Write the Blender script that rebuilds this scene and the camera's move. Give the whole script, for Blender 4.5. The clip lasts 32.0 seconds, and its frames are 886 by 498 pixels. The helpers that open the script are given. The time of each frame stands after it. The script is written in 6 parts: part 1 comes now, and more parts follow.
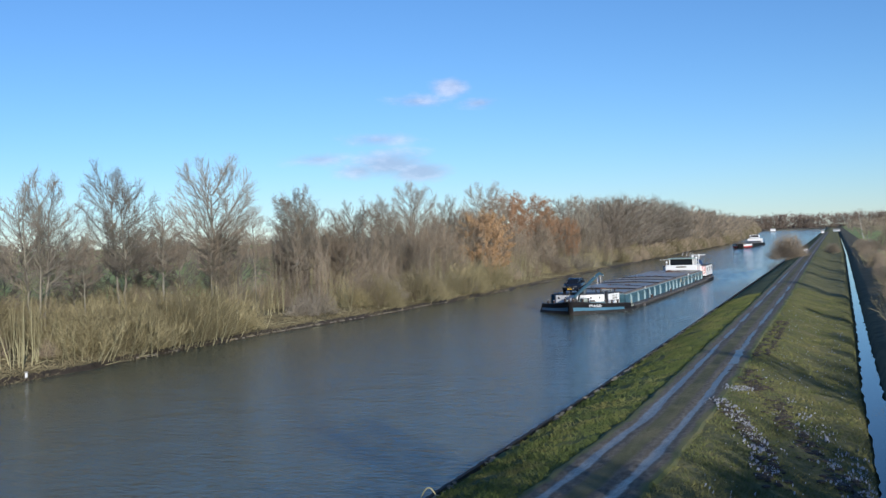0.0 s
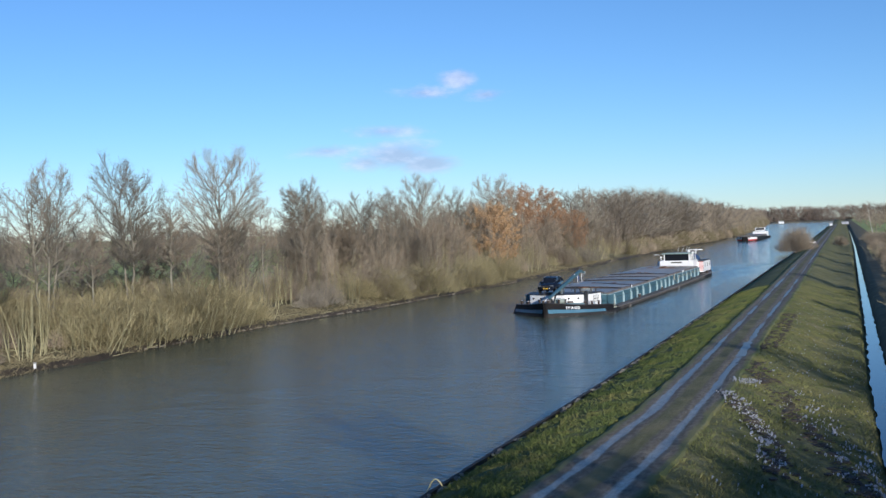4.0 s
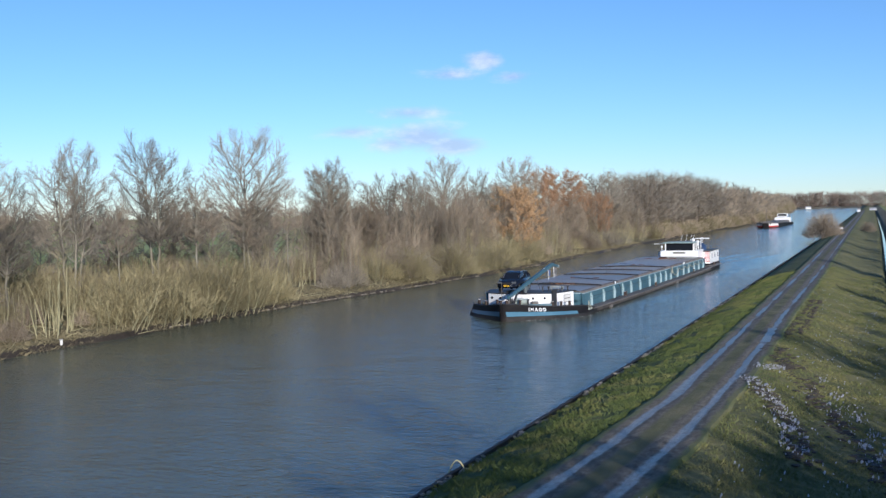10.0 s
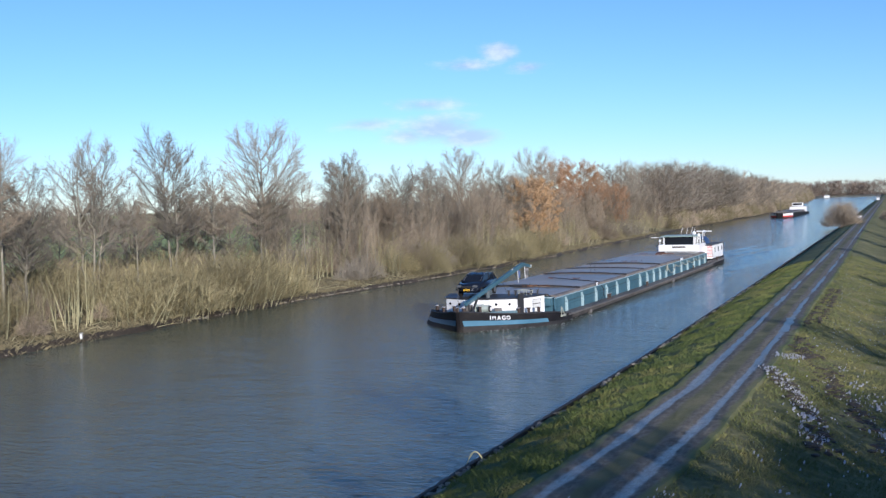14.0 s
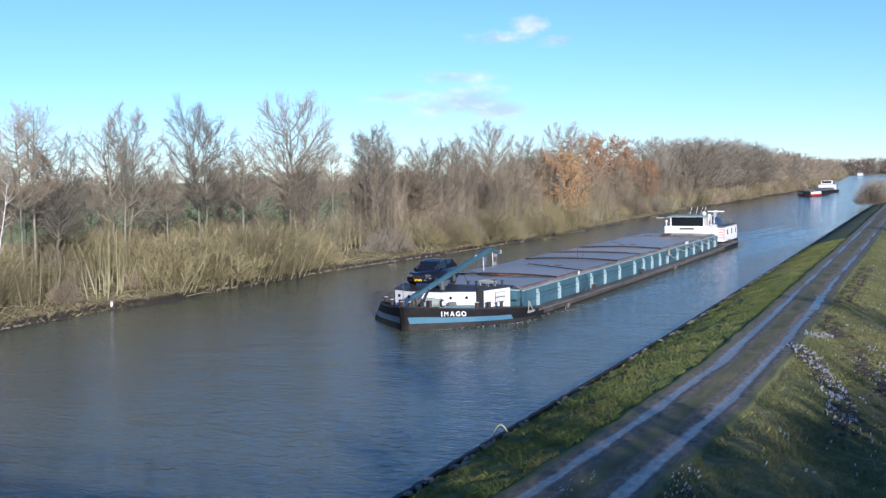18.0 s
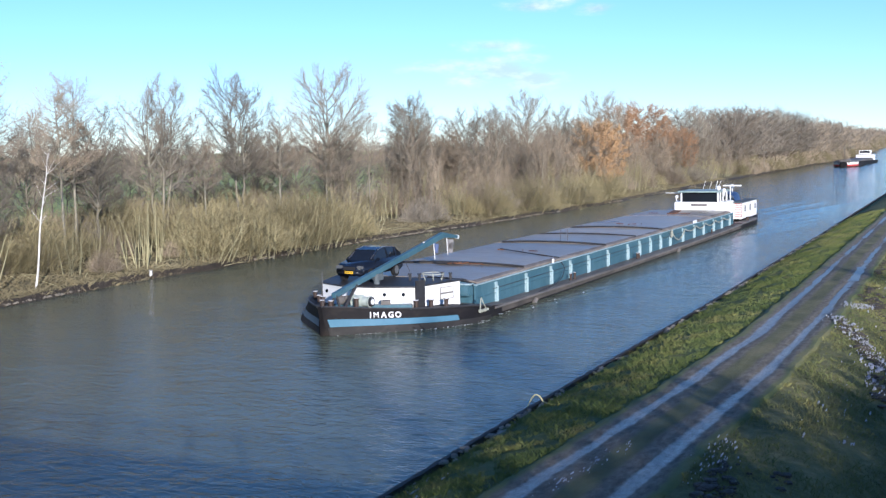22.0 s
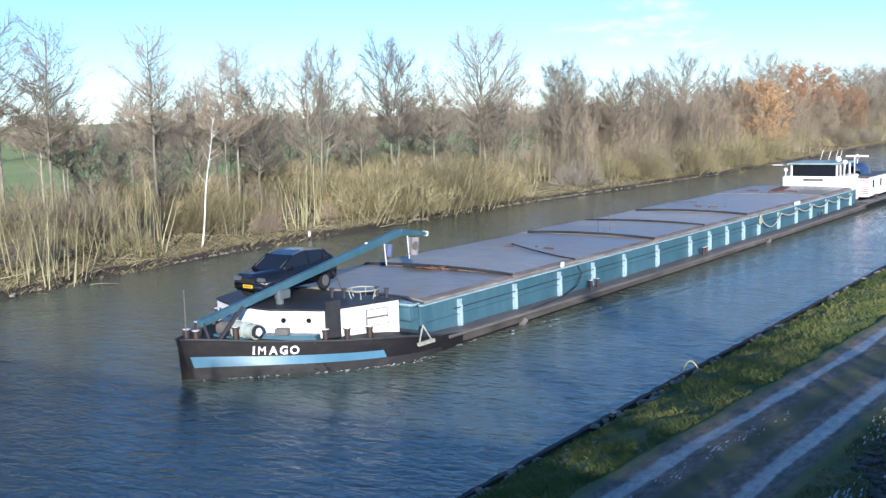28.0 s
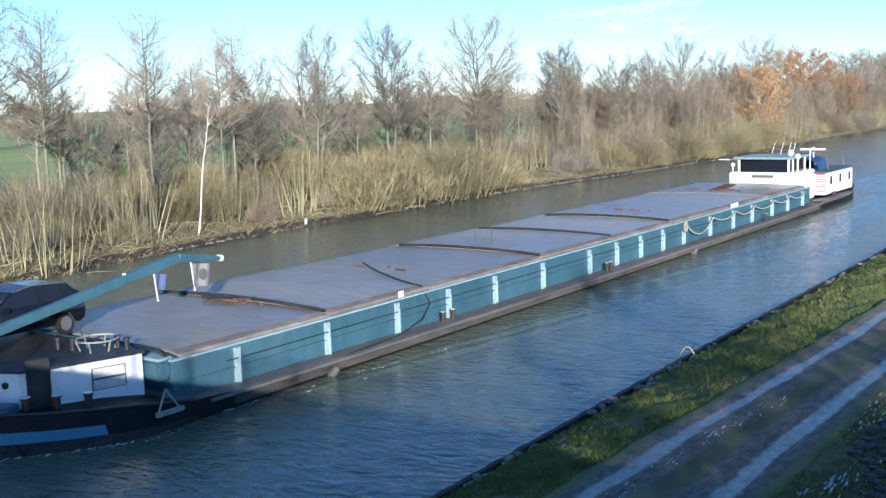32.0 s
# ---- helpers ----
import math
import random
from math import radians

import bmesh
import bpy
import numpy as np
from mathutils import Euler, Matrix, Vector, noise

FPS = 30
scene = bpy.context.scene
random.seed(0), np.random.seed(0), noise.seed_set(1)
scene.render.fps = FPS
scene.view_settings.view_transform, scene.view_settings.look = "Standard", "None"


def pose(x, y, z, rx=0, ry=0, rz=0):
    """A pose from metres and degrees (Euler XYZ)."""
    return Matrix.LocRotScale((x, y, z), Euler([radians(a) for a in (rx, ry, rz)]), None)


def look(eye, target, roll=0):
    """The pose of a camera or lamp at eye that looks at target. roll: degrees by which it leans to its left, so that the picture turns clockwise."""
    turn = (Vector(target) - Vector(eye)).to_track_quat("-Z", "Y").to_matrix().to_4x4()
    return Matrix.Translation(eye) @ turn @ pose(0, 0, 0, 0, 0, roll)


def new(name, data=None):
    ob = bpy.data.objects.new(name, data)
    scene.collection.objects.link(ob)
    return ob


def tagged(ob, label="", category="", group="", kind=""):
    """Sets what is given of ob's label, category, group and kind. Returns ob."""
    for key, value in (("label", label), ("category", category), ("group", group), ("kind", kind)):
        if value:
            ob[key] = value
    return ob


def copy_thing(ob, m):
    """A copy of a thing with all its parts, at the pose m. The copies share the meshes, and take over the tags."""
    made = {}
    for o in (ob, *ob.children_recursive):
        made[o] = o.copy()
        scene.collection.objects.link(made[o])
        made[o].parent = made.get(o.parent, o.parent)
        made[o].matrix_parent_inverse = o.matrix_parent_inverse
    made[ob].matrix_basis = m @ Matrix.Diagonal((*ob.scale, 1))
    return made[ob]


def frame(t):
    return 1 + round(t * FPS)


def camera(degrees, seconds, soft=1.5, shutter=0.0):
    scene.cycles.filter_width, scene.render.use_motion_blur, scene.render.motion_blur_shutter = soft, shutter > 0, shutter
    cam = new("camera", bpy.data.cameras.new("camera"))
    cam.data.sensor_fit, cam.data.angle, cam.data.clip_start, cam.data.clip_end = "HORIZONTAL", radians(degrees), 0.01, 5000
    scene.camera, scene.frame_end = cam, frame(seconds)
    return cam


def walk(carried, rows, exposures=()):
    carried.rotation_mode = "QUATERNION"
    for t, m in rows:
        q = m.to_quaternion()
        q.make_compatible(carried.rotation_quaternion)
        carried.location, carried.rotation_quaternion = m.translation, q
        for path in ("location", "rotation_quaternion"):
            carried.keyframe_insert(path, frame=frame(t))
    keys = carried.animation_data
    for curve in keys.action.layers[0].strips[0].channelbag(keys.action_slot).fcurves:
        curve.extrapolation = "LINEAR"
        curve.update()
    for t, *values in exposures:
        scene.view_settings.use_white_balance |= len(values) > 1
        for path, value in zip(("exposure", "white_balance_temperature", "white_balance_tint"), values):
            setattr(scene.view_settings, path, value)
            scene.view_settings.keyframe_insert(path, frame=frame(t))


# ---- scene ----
import functools

WIDE = 44.61
cam = camera(WIDE, 32.0, soft=1.4, shutter=0.4)
walk(cam, [
    (0.0, pose(0, 0, 9.2, 89.32, 2.00, 19.94)),
    (0.5, pose(0, 0, 9.2, 89.52, 2.32, 20.11)),
    (1.0, pose(0, 0, 9.2, 89.39, 2.11, 20.30)),
    (1.5, pose(0, 0, 9.2, 89.24, 2.07, 19.89)),
    (2.0, pose(0, 0, 9.2, 89.07, 1.99, 19.80)),
    (2.5, pose(0, 0, 9.2, 89.08, 2.27, 19.85)),
    (3.0, pose(0, 0, 9.2, 89.13, 2.11, 19.98)),
    (3.5, pose(0, 0, 9.2, 89.01, 1.93, 20.20)),
    (5.5, pose(0, 0, 9.2, 88.70, 2.04, 20.65)),
    (6.0, pose(0, 0, 9.2, 88.57, 1.90, 20.86)),
    (6.5, pose(0, 0, 9.2, 88.49, 1.80, 20.87)),
    (7.0, pose(0, 0, 9.2, 88.56, 2.00, 20.96)),
    (7.5, pose(0, 0, 9.2, 88.52, 1.79, 21.02)),
    (8.0, pose(0, 0, 9.2, 88.35, 1.63, 21.14)),
    (8.5, pose(0, 0, 9.2, 88.23, 1.59, 21.39)),
    (9.0, pose(0, 0, 9.2, 88.06, 1.57, 21.22)),
    (9.5, pose(0, 0, 9.2, 88.10, 1.49, 21.37)),
    (10.0, pose(0, 0, 9.2, 87.98, 1.31, 21.62)),
    (10.5, pose(0, 0, 9.2, 87.89, 1.25, 21.92)),
    (11.0, pose(0, 0, 9.2, 87.78, 1.45, 22.26)),
    (11.5, pose(0, 0, 9.2, 87.74, 1.76, 22.06)),
    (12.0, pose(0, 0, 9.2, 87.61, 1.60, 22.26)),
    (12.5, pose(0, 0, 9.2, 87.53, 1.52, 22.39)),
    (13.0, pose(0, 0, 9.2, 87.53, 1.52, 22.39)),
    (13.5, pose(0, 0, 9.2, 87.56, 1.76, 22.37)),
    (15.5, pose(0, 0, 9.2, 87.41, 1.45, 23.02)),
    (16.0, pose(0, 0, 9.2, 87.18, 1.60, 23.30)),
    (16.5, pose(0, 0, 9.2, 86.96, 1.52, 23.60)),
    (17.0, pose(0, 0, 9.2, 86.64, 1.21, 23.50)),
    (17.5, pose(0, 0, 9.2, 86.40, 1.07, 23.68)),
    (18.0, pose(0, 0, 9.2, 86.17, 1.09, 24.02)),
    (18.5, pose(0, 0, 9.2, 86.06, 1.07, 24.35)),
    (19.0, pose(0, 0, 9.2, 85.95, 0.97, 24.69)),
    (19.5, pose(0, 0, 9.2, 85.60, 1.20, 24.98)),
    (20.0, pose(0, 0, 9.2, 85.38, 1.01, 25.19)),
    (20.5, pose(0, 0, 9.2, 85.24, 1.33, 25.30)),
    (21.0, pose(0, 0, 9.2, 85.06, 1.30, 25.59)),
    (21.5, pose(0, 0, 9.2, 84.78, 1.08, 25.70)),
    (22.0, pose(0, 0, 9.2, 84.62, 1.17, 25.93)),
    (22.5, pose(0, 0, 9.2, 84.51, 1.35, 26.25)),
    (23.0, pose(0, 0, 9.2, 84.43, 1.52, 26.57)),
    (23.5, pose(0, 0, 9.2, 84.12, 1.47, 26.88)),
    (24.0, pose(0, 0, 9.2, 83.55, 1.48, 27.20)),
    (24.5, pose(0, 0, 9.2, 83.51, 1.58, 27.50)),
    (25.0, pose(0, 0, 9.2, 83.93, 1.37, 28.44)),
    (25.5, pose(0, 0, 9.2, 83.88, 1.50, 29.75)),
    (26.0, pose(0, 0, 9.2, 83.58, 1.24, 30.60)),
    (26.5, pose(0, 0, 9.2, 83.41, 1.18, 32.05)),
    (28.5, pose(0, 0, 9.2, 82.67, 1.62, 34.09)),
    (29.0, pose(0, 0, 9.2, 82.54, 1.63, 34.08)),
    (29.5, pose(0, 0, 9.2, 82.42, 1.39, 33.66)),
    (30.0, pose(0, 0, 9.2, 82.35, 1.46, 33.46)),
    (30.5, pose(0, 0, 9.2, 82.36, 1.46, 33.64)),
    (31.0, pose(0, 0, 9.2, 82.28, 1.34, 33.82)),
    (31.5, pose(0, 0, 9.2, 82.20, 1.38, 33.88)),
    (32.0, pose(0, 0, 9.2, 82.13, 1.72, 33.82)),
], exposures=[(0, -0.05, 5600, 12), (6, 0.04, 5600, 13), (13, 0.2, 5550, 16), (20, 0.46, 5500, 17), (26, 0.74, 5500, 15), (32, 0.82, 5450, 13)])

# ---- light: low winter sun behind the camera and to the right ----
SUN_TURN, SUN_HIGH = 140.0, 13.0
world = bpy.data.worlds.new("sky")
scene.world = world
world.use_nodes = True


def build_sky():
    nt = world.node_tree
    nt.nodes.clear()
    N = nt.nodes.new
    L = nt.links.new
    sky = N("ShaderNodeTexSky")
    sky.sky_type = "NISHITA"
    sky.sun_disc = False
    sky.sun_elevation = radians(SUN_HIGH)
    sky.sun_rotation = radians(SUN_TURN)
    sky.air_density, sky.dust_density, sky.ozone_density = 1.0, 0.0, 4.2
    sky.altitude = 1200.0
    co = N("ShaderNodeTexCoord")
    fluff = N("ShaderNodeTexNoise")
    fluff.inputs["Scale"].default_value = 22.0
    fluff.inputs["Detail"].default_value = 7.0
    fluff.inputs["Roughness"].default_value = 0.62
    stretch = N("ShaderNodeVectorMath")
    stretch.operation = "MULTIPLY"
    stretch.inputs[1].default_value = (1, 1, 2.6)
    L(co.outputs["Generated"], stretch.inputs[0])
    L(stretch.outputs[0], fluff.inputs["Vector"])
    total = None
    for (turn, high, w, h, thick) in CLOUDS:
        c = Vector((math.sin(radians(turn)) * math.cos(radians(high)), math.cos(radians(turn)) * math.cos(radians(high)), math.sin(radians(high))))
        sub = N("ShaderNodeVectorMath")
        sub.operation = "SUBTRACT"
        L(co.outputs["Generated"], sub.inputs[0])
        sub.inputs[1].default_value = c
        mul = N("ShaderNodeVectorMath")
        mul.operation = "MULTIPLY"
        L(sub.outputs[0], mul.inputs[0])
        mul.inputs[1].default_value = (1 / radians(w), 1 / radians(w), 1 / radians(h))
        ln = N("ShaderNodeVectorMath")
        ln.operation = "LENGTH"
        L(mul.outputs[0], ln.inputs[0])
        mr = N("ShaderNodeMapRange")
        mr.inputs["From Min"].default_value, mr.inputs["From Max"].default_value = 1.0, 0.0
        mr.inputs["To Min"].default_value, mr.inputs["To Max"].default_value = 0.0, thick
        L(ln.outputs["Value"], mr.inputs["Value"])
        if total is None:
            total = mr.outputs[0]
        else:
            ad = N("ShaderNodeMath")
            ad.operation = "MAXIMUM"
            L(total, ad.inputs[0])
            L(mr.outputs[0], ad.inputs[1])
            total = ad.outputs[0]
    ad = N("ShaderNodeMath")
    ad.operation = "ADD"
    L(total, ad.inputs[0])
    L(fluff.outputs["Fac"], ad.inputs[1])
    cover = N("ShaderNodeMapRange")
    cover.interpolation_type = "SMOOTHSTEP"
    cover.inputs["From Min"].default_value, cover.inputs["From Max"].default_value = 0.60, 1.15
    cover.inputs["To Max"].default_value = 0.62
    L(ad.outputs[0], cover.inputs["Value"])
    cut = N("ShaderNodeMath")
    cut.operation = "MULTIPLY"
    gate = N("ShaderNodeMath")
    gate.operation = "GREATER_THAN"
    gate.inputs[1].default_value = 0.001
    L(total, gate.inputs[0])
    L(cover.outputs[0], cut.inputs[0])
    L(gate.outputs[0], cut.inputs[1])
    mix = N("ShaderNodeMix")
    mix.data_type = "RGBA"
    L(cut.outputs[0], mix.inputs["Factor"])
    L(sky.outputs["Color"], mix.inputs["A"])
    tone = N("ShaderNodeValToRGB")
    tone.color_ramp.elements[0].position, tone.color_ramp.elements[0].color = 0.40, CLOUD_SHADE
    tone.color_ramp.elements[1].position, tone.color_ramp.elements[1].color = 0.62, CLOUD_LIGHT
    L(fluff.outputs["Fac"], tone.inputs["Fac"])
    L(tone.outputs["Color"], mix.inputs["B"])
    bg = N("ShaderNodeBackground")
    bg.inputs["Strength"].default_value = SKY_STRENGTH
    L(mix.outputs["Result"], bg.inputs["Color"])
    out = N("ShaderNodeOutputWorld")
    L(bg.outputs[0], out.inputs[0])


SKY_STRENGTH = 0.125
CLOUD_LIGHT = (6.7, 6.5, 7.0, 1)
CLOUD_SHADE = (3.8, 3.9, 4.7, 1)
# bearing from the canal's axis, height, half width, half height (degrees), thickness
CLOUDS = [(-19.3, 7.8, 1.5, 0.8, 0.75), (-21.0, 7.15, 2.4, 0.6, 0.6), (-17.8, 6.95, 1.6, 0.5, 0.6), (-22.6, 3.9, 3.4, 1.2, 0.85), (-21.1, 3.45, 2.6, 0.8, 0.95), (-23.2, 5.2, 3.0, 0.6, 0.6), (-26.3, 4.25, 2.6, 0.6, 0.62), (-24.2, 3.6, 2.2, 0.8, 0.7)]
build_sky()
sun = new("sun", bpy.data.lights.new("sun", "SUN"))
sun.data.energy, sun.data.angle, sun.data.color = 5.0, radians(0.6), (1.0, 0.88, 0.70)
sun.matrix_world = look((100 * math.sin(radians(SUN_TURN)), 100 * math.cos(radians(SUN_TURN)), 100 * math.tan(radians(SUN_HIGH))), (0, 0, 0))


# ---- materials ----
def surface(name, colours, size, rough=0.8, bump=0.3, metal=0.0, patch=6.0, patch_mix=0.5, spread=0.0, grain=None, stretch=None, rough_var=0.0):
    """Noise-mottled surface: colours from dark to light, grain of `size` metres, larger patches `patch` times that size,
    spread: how much one piece differs from the next."""
    m = bpy.data.materials.new(name)
    m.use_nodes = True
    nt = m.node_tree
    N, L = nt.nodes.new, nt.links.new
    bsdf = nt.nodes["Principled BSDF"]
    co = N("ShaderNodeTexCoord")
    source = co.outputs["Object"]
    if stretch:
        vm = N("ShaderNodeVectorMath")
        vm.operation = "MULTIPLY"
        vm.inputs[1].default_value = stretch
        L(source, vm.inputs[0])
        source = vm.outputs[0]
    fine = N("ShaderNodeTexNoise")
    fine.inputs["Scale"].default_value = 1.0 / size
    fine.inputs["Detail"].default_value = 6.0
    fine.inputs["Roughness"].default_value = 0.65
    wide = N("ShaderNodeTexNoise")
    wide.inputs["Scale"].default_value = 1.0 / (size * patch)
    wide.inputs["Detail"].default_value = 3.0
    L(source, fine.inputs["Vector"])
    L(source, wide.inputs["Vector"])
    both = N("ShaderNodeMix")
    both.data_type = "FLOAT"
    both.inputs["Factor"].default_value = patch_mix
    L(fine.outputs["Fac"], both.inputs["A"])
    L(wide.outputs["Fac"], both.inputs["B"])
    ramp = N("ShaderNodeValToRGB")
    els = ramp.color_ramp.elements
    lo, hi = 0.32, 0.68
    for k, c in enumerate(colours):
        p = lo + (hi - lo) * k / max(1, len(colours) - 1)
        e = els[k] if k < 2 else els.new(p)
        e.position = p
        e.color = (*c, 1)
    L(both.outputs["Result"], ramp.inputs["Fac"])
    colour = ramp.outputs["Color"]
    if spread:
        oi = N("ShaderNodeObjectInfo")
        hs = N("ShaderNodeHueSaturation")
        mr = N("ShaderNodeMapRange")
        mr.inputs["To Min"].default_value, mr.inputs["To Max"].default_value = 1 - spread, 1 + spread
        L(oi.outputs["Random"], mr.inputs["Value"])
        L(mr.outputs[0], hs.inputs["Value"])
        L(colour, hs.inputs["Color"])
        colour = hs.outputs["Color"]
    L(colour, bsdf.inputs["Base Color"])
    bsdf.inputs["Roughness"].default_value = rough
    bsdf.inputs["Metallic"].default_value = metal
    if rough_var:
        mr = N("ShaderNodeMapRange")
        mr.inputs["To Min"].default_value, mr.inputs["To Max"].default_value = rough - rough_var, rough + rough_var
        L(wide.outputs["Fac"], mr.inputs["Value"])
        L(mr.outputs[0], bsdf.inputs["Roughness"])
    if bump:
        b = N("ShaderNodeBump")
        b.inputs["Strength"].default_value = bump
        b.inputs["Distance"].default_value = size * 0.5
        L(fine.outputs["Fac"], b.inputs["Height"])
        L(b.outputs[0], bsdf.inputs["Normal"])
    return m


def water_material(name, base, waves, strength, rough):
    m = bpy.data.materials.new(name)
    m.use_nodes = True
    nt = m.node_tree
    N, L = nt.nodes.new, nt.links.new
    bsdf = nt.nodes["Principled BSDF"]
    bsdf.inputs["Base Color"].default_value = (*base, 1)
    bsdf.inputs["Roughness"].default_value = rough
    bsdf.inputs["IOR"].default_value = 1.333
    co = N("ShaderNodeTexCoord")
    last = None
    for size, dist, sx in waves:
        vm = N("ShaderNodeVectorMath")
        vm.operation = "MULTIPLY"
        vm.inputs[1].default_value = (1 / size, sx / size, 1 / size)
        L(co.outputs["Object"], vm.inputs[0])
        nz = N("ShaderNodeTexNoise")
        nz.inputs["Scale"].default_value = 1.0
        nz.inputs["Detail"].default_value = 4.0
        nz.inputs["Distortion"].default_value = 0.6
        L(vm.outputs[0], nz.inputs["Vector"])
        b = N("ShaderNodeBump")
        b.inputs["Strength"].default_value = strength
        b.inputs["Distance"].default_value = dist
        L(nz.outputs["Fac"], b.inputs["Height"])
        if last:
            L(last.outputs[0], b.inputs["Normal"])
        last = b
    if last:
        L(last.outputs[0], bsdf.inputs["Normal"])
    return m


def plain(name, colour, rough=0.5, metal=0.0, coat=0.0):
    m = bpy.data.materials.new(name)
    m.use_nodes = True
    b = m.node_tree.nodes["Principled BSDF"]
    b.inputs["Base Color"].default_value = (*colour, 1)
    b.inputs["Roughness"].default_value = rough
    b.inputs["Metallic"].default_value = metal
    b.inputs["Coat Weight"].default_value = coat
    return m


M_WATER = water_material("canal_water", (0.118, 0.136, 0.090), [(1.2, 0.17, 2.0), (0.45, 0.11, 1.7), (6.0, 0.34, 1.6)], 0.45, 0.08)
M_DITCH = water_material("ditch_water", (0.03, 0.03, 0.025), [(0.5, 0.01, 1.0)], 0.3, 0.05)
M_PUDDLE = water_material("wet_mud", (0.15, 0.145, 0.13), [(0.25, 0.03, 0.6)], 0.7, 0.33)
M_GRASS = surface("bank_grass", [(0.035, 0.055, 0.013), (0.085, 0.115, 0.028), (0.20, 0.18, 0.065)], 0.3, 0.95, 0.9, patch=7, patch_mix=0.55)
M_DRY = surface("dry_slope_grass", [(0.06, 0.072, 0.022), (0.14, 0.14, 0.048), (0.26, 0.225, 0.09)], 0.35, 0.95, 0.9, patch=8, patch_mix=0.5)
M_FIELD = surface("field_grass", [(0.27, 0.33, 0.085), (0.34, 0.40, 0.11), (0.40, 0.42, 0.15)], 1.5, 0.95, 0.15, patch=14)
M_LITTER = surface("bank_litter", [(0.075, 0.064, 0.032), (0.14, 0.12, 0.06), (0.215, 0.185, 0.10)], 0.22, 0.95, 0.45, patch=9)
# waterline strip: wet soil, with the undercut edge's shade put into its dark colour
M_SHORE = surface("wet_shaded_shore", [(0.022, 0.017, 0.011), (0.045, 0.034, 0.022), (0.085, 0.066, 0.042)], 0.3, 0.7, 0.9, patch=5)
M_STONE = surface("bank_stone", [(0.13, 0.115, 0.09), (0.22, 0.195, 0.155), (0.33, 0.30, 0.24)], 0.2, 0.9, 0.6, spread=0.3)
M_PILING = surface("sheet_piling_steel", [(0.015, 0.014, 0.012), (0.035, 0.03, 0.024), (0.06, 0.045, 0.03)], 0.15, 0.8, 0.5)
M_SNOW = surface("old_snow", [(0.27, 0.27, 0.27), (0.44, 0.44, 0.45), (0.62, 0.62, 0.63)], 0.12, 0.7, 0.5)
M_BARK = surface("bark", [(0.13, 0.115, 0.085), (0.22, 0.20, 0.15), (0.32, 0.295, 0.225)], 0.25, 0.9, 0.7, spread=0.3)
M_BARK_FAR = surface("far_bark", [(0.11, 0.09, 0.07), (0.16, 0.13, 0.10), (0.21, 0.175, 0.135)], 0.6, 0.9, 0.0, spread=0.2)
M_TWIG = surface("twigs", [(0.155, 0.132, 0.098), (0.235, 0.205, 0.158), (0.32, 0.285, 0.225)], 0.9, 0.9, 0.0, spread=0.3)
M_TWIG_RED = surface("reddish_twigs", [(0.19, 0.15, 0.105), (0.275, 0.222, 0.158), (0.36, 0.298, 0.215)], 0.9, 0.9, 0.0, spread=0.3)
M_SHOOT = surface("olive_shoots", [(0.20, 0.185, 0.10), (0.31, 0.285, 0.16), (0.42, 0.385, 0.23)], 0.8, 0.85, 0.0, spread=0.35)
M_SHOOT_TWIG = surface("olive_twigs", [(0.17, 0.145, 0.072), (0.26, 0.222, 0.115), (0.36, 0.315, 0.175)], 0.8, 0.85, 0.0, spread=0.35)
M_BIRCH = surface("birch_bark", [(0.30, 0.28, 0.25), (0.72, 0.70, 0.66), (0.82, 0.80, 0.77)], 0.3, 0.7, 0.2, patch=3)
M_OAKLEAF = surface("dead_oak_leaves", [(0.30, 0.18, 0.085), (0.44, 0.28, 0.14), (0.56, 0.385, 0.21)], 0.6, 0.8, 0.0, spread=0.12)
M_OAKBROWN = surface("brown_oak_leaves", [(0.24, 0.135, 0.07), (0.35, 0.205, 0.11), (0.45, 0.28, 0.16)], 0.6, 0.8, 0.0, spread=0.12)
M_WOOD_FAR = surface("far_wood", [(0.13, 0.10, 0.08), (0.18, 0.14, 0.11), (0.23, 0.18, 0.145)], 6.0, 0.95, 0.0)
M_CONCRETE = surface("concrete", [(0.28, 0.27, 0.25), (0.38, 0.37, 0.34), (0.46, 0.45, 0.42)], 0.4, 0.9, 0.3)
M_BRIDGE = surface("bridge_steel", [(0.12, 0.16, 0.15), (0.17, 0.21, 0.2), (0.22, 0.26, 0.25)], 0.6, 0.6, 0.2)
M_WHITE = surface("white_paint", [(0.70, 0.70, 0.68), (0.78, 0.78, 0.77), (0.82, 0.82, 0.81)], 0.5, 0.45, 0.08)


# ---- mesh helpers ----
def make(name, verts, faces, material, parent=None, smooth=False, label=""):
    me = bpy.data.meshes.new(name)
    me.from_pydata(verts, [], faces)
    me.update()
    if smooth:
        me.shade_smooth()
    me.materials.append(material)
    ob = new(name, me)
    if parent:
        ob.parent = parent
    if label:
        ob["label"] = label
    return ob


def part(name, bm, material, parent, label="", smooth=False):
    me = bpy.data.meshes.new(name)
    bmesh.ops.recalc_face_normals(bm, faces=bm.faces)
    bm.to_mesh(me)
    bm.free()
    if smooth:
        me.shade_smooth()
    me.materials.append(material)
    ob = new(name, me)
    if parent:
        ob.parent = parent
    if label:
        ob["label"] = label
    return ob


def thing(name, m, label, category, group="", kind=""):
    e = new(name)
    e.empty_display_size = 0.5
    e.matrix_basis = m
    return tagged(e, label, category, group, kind)


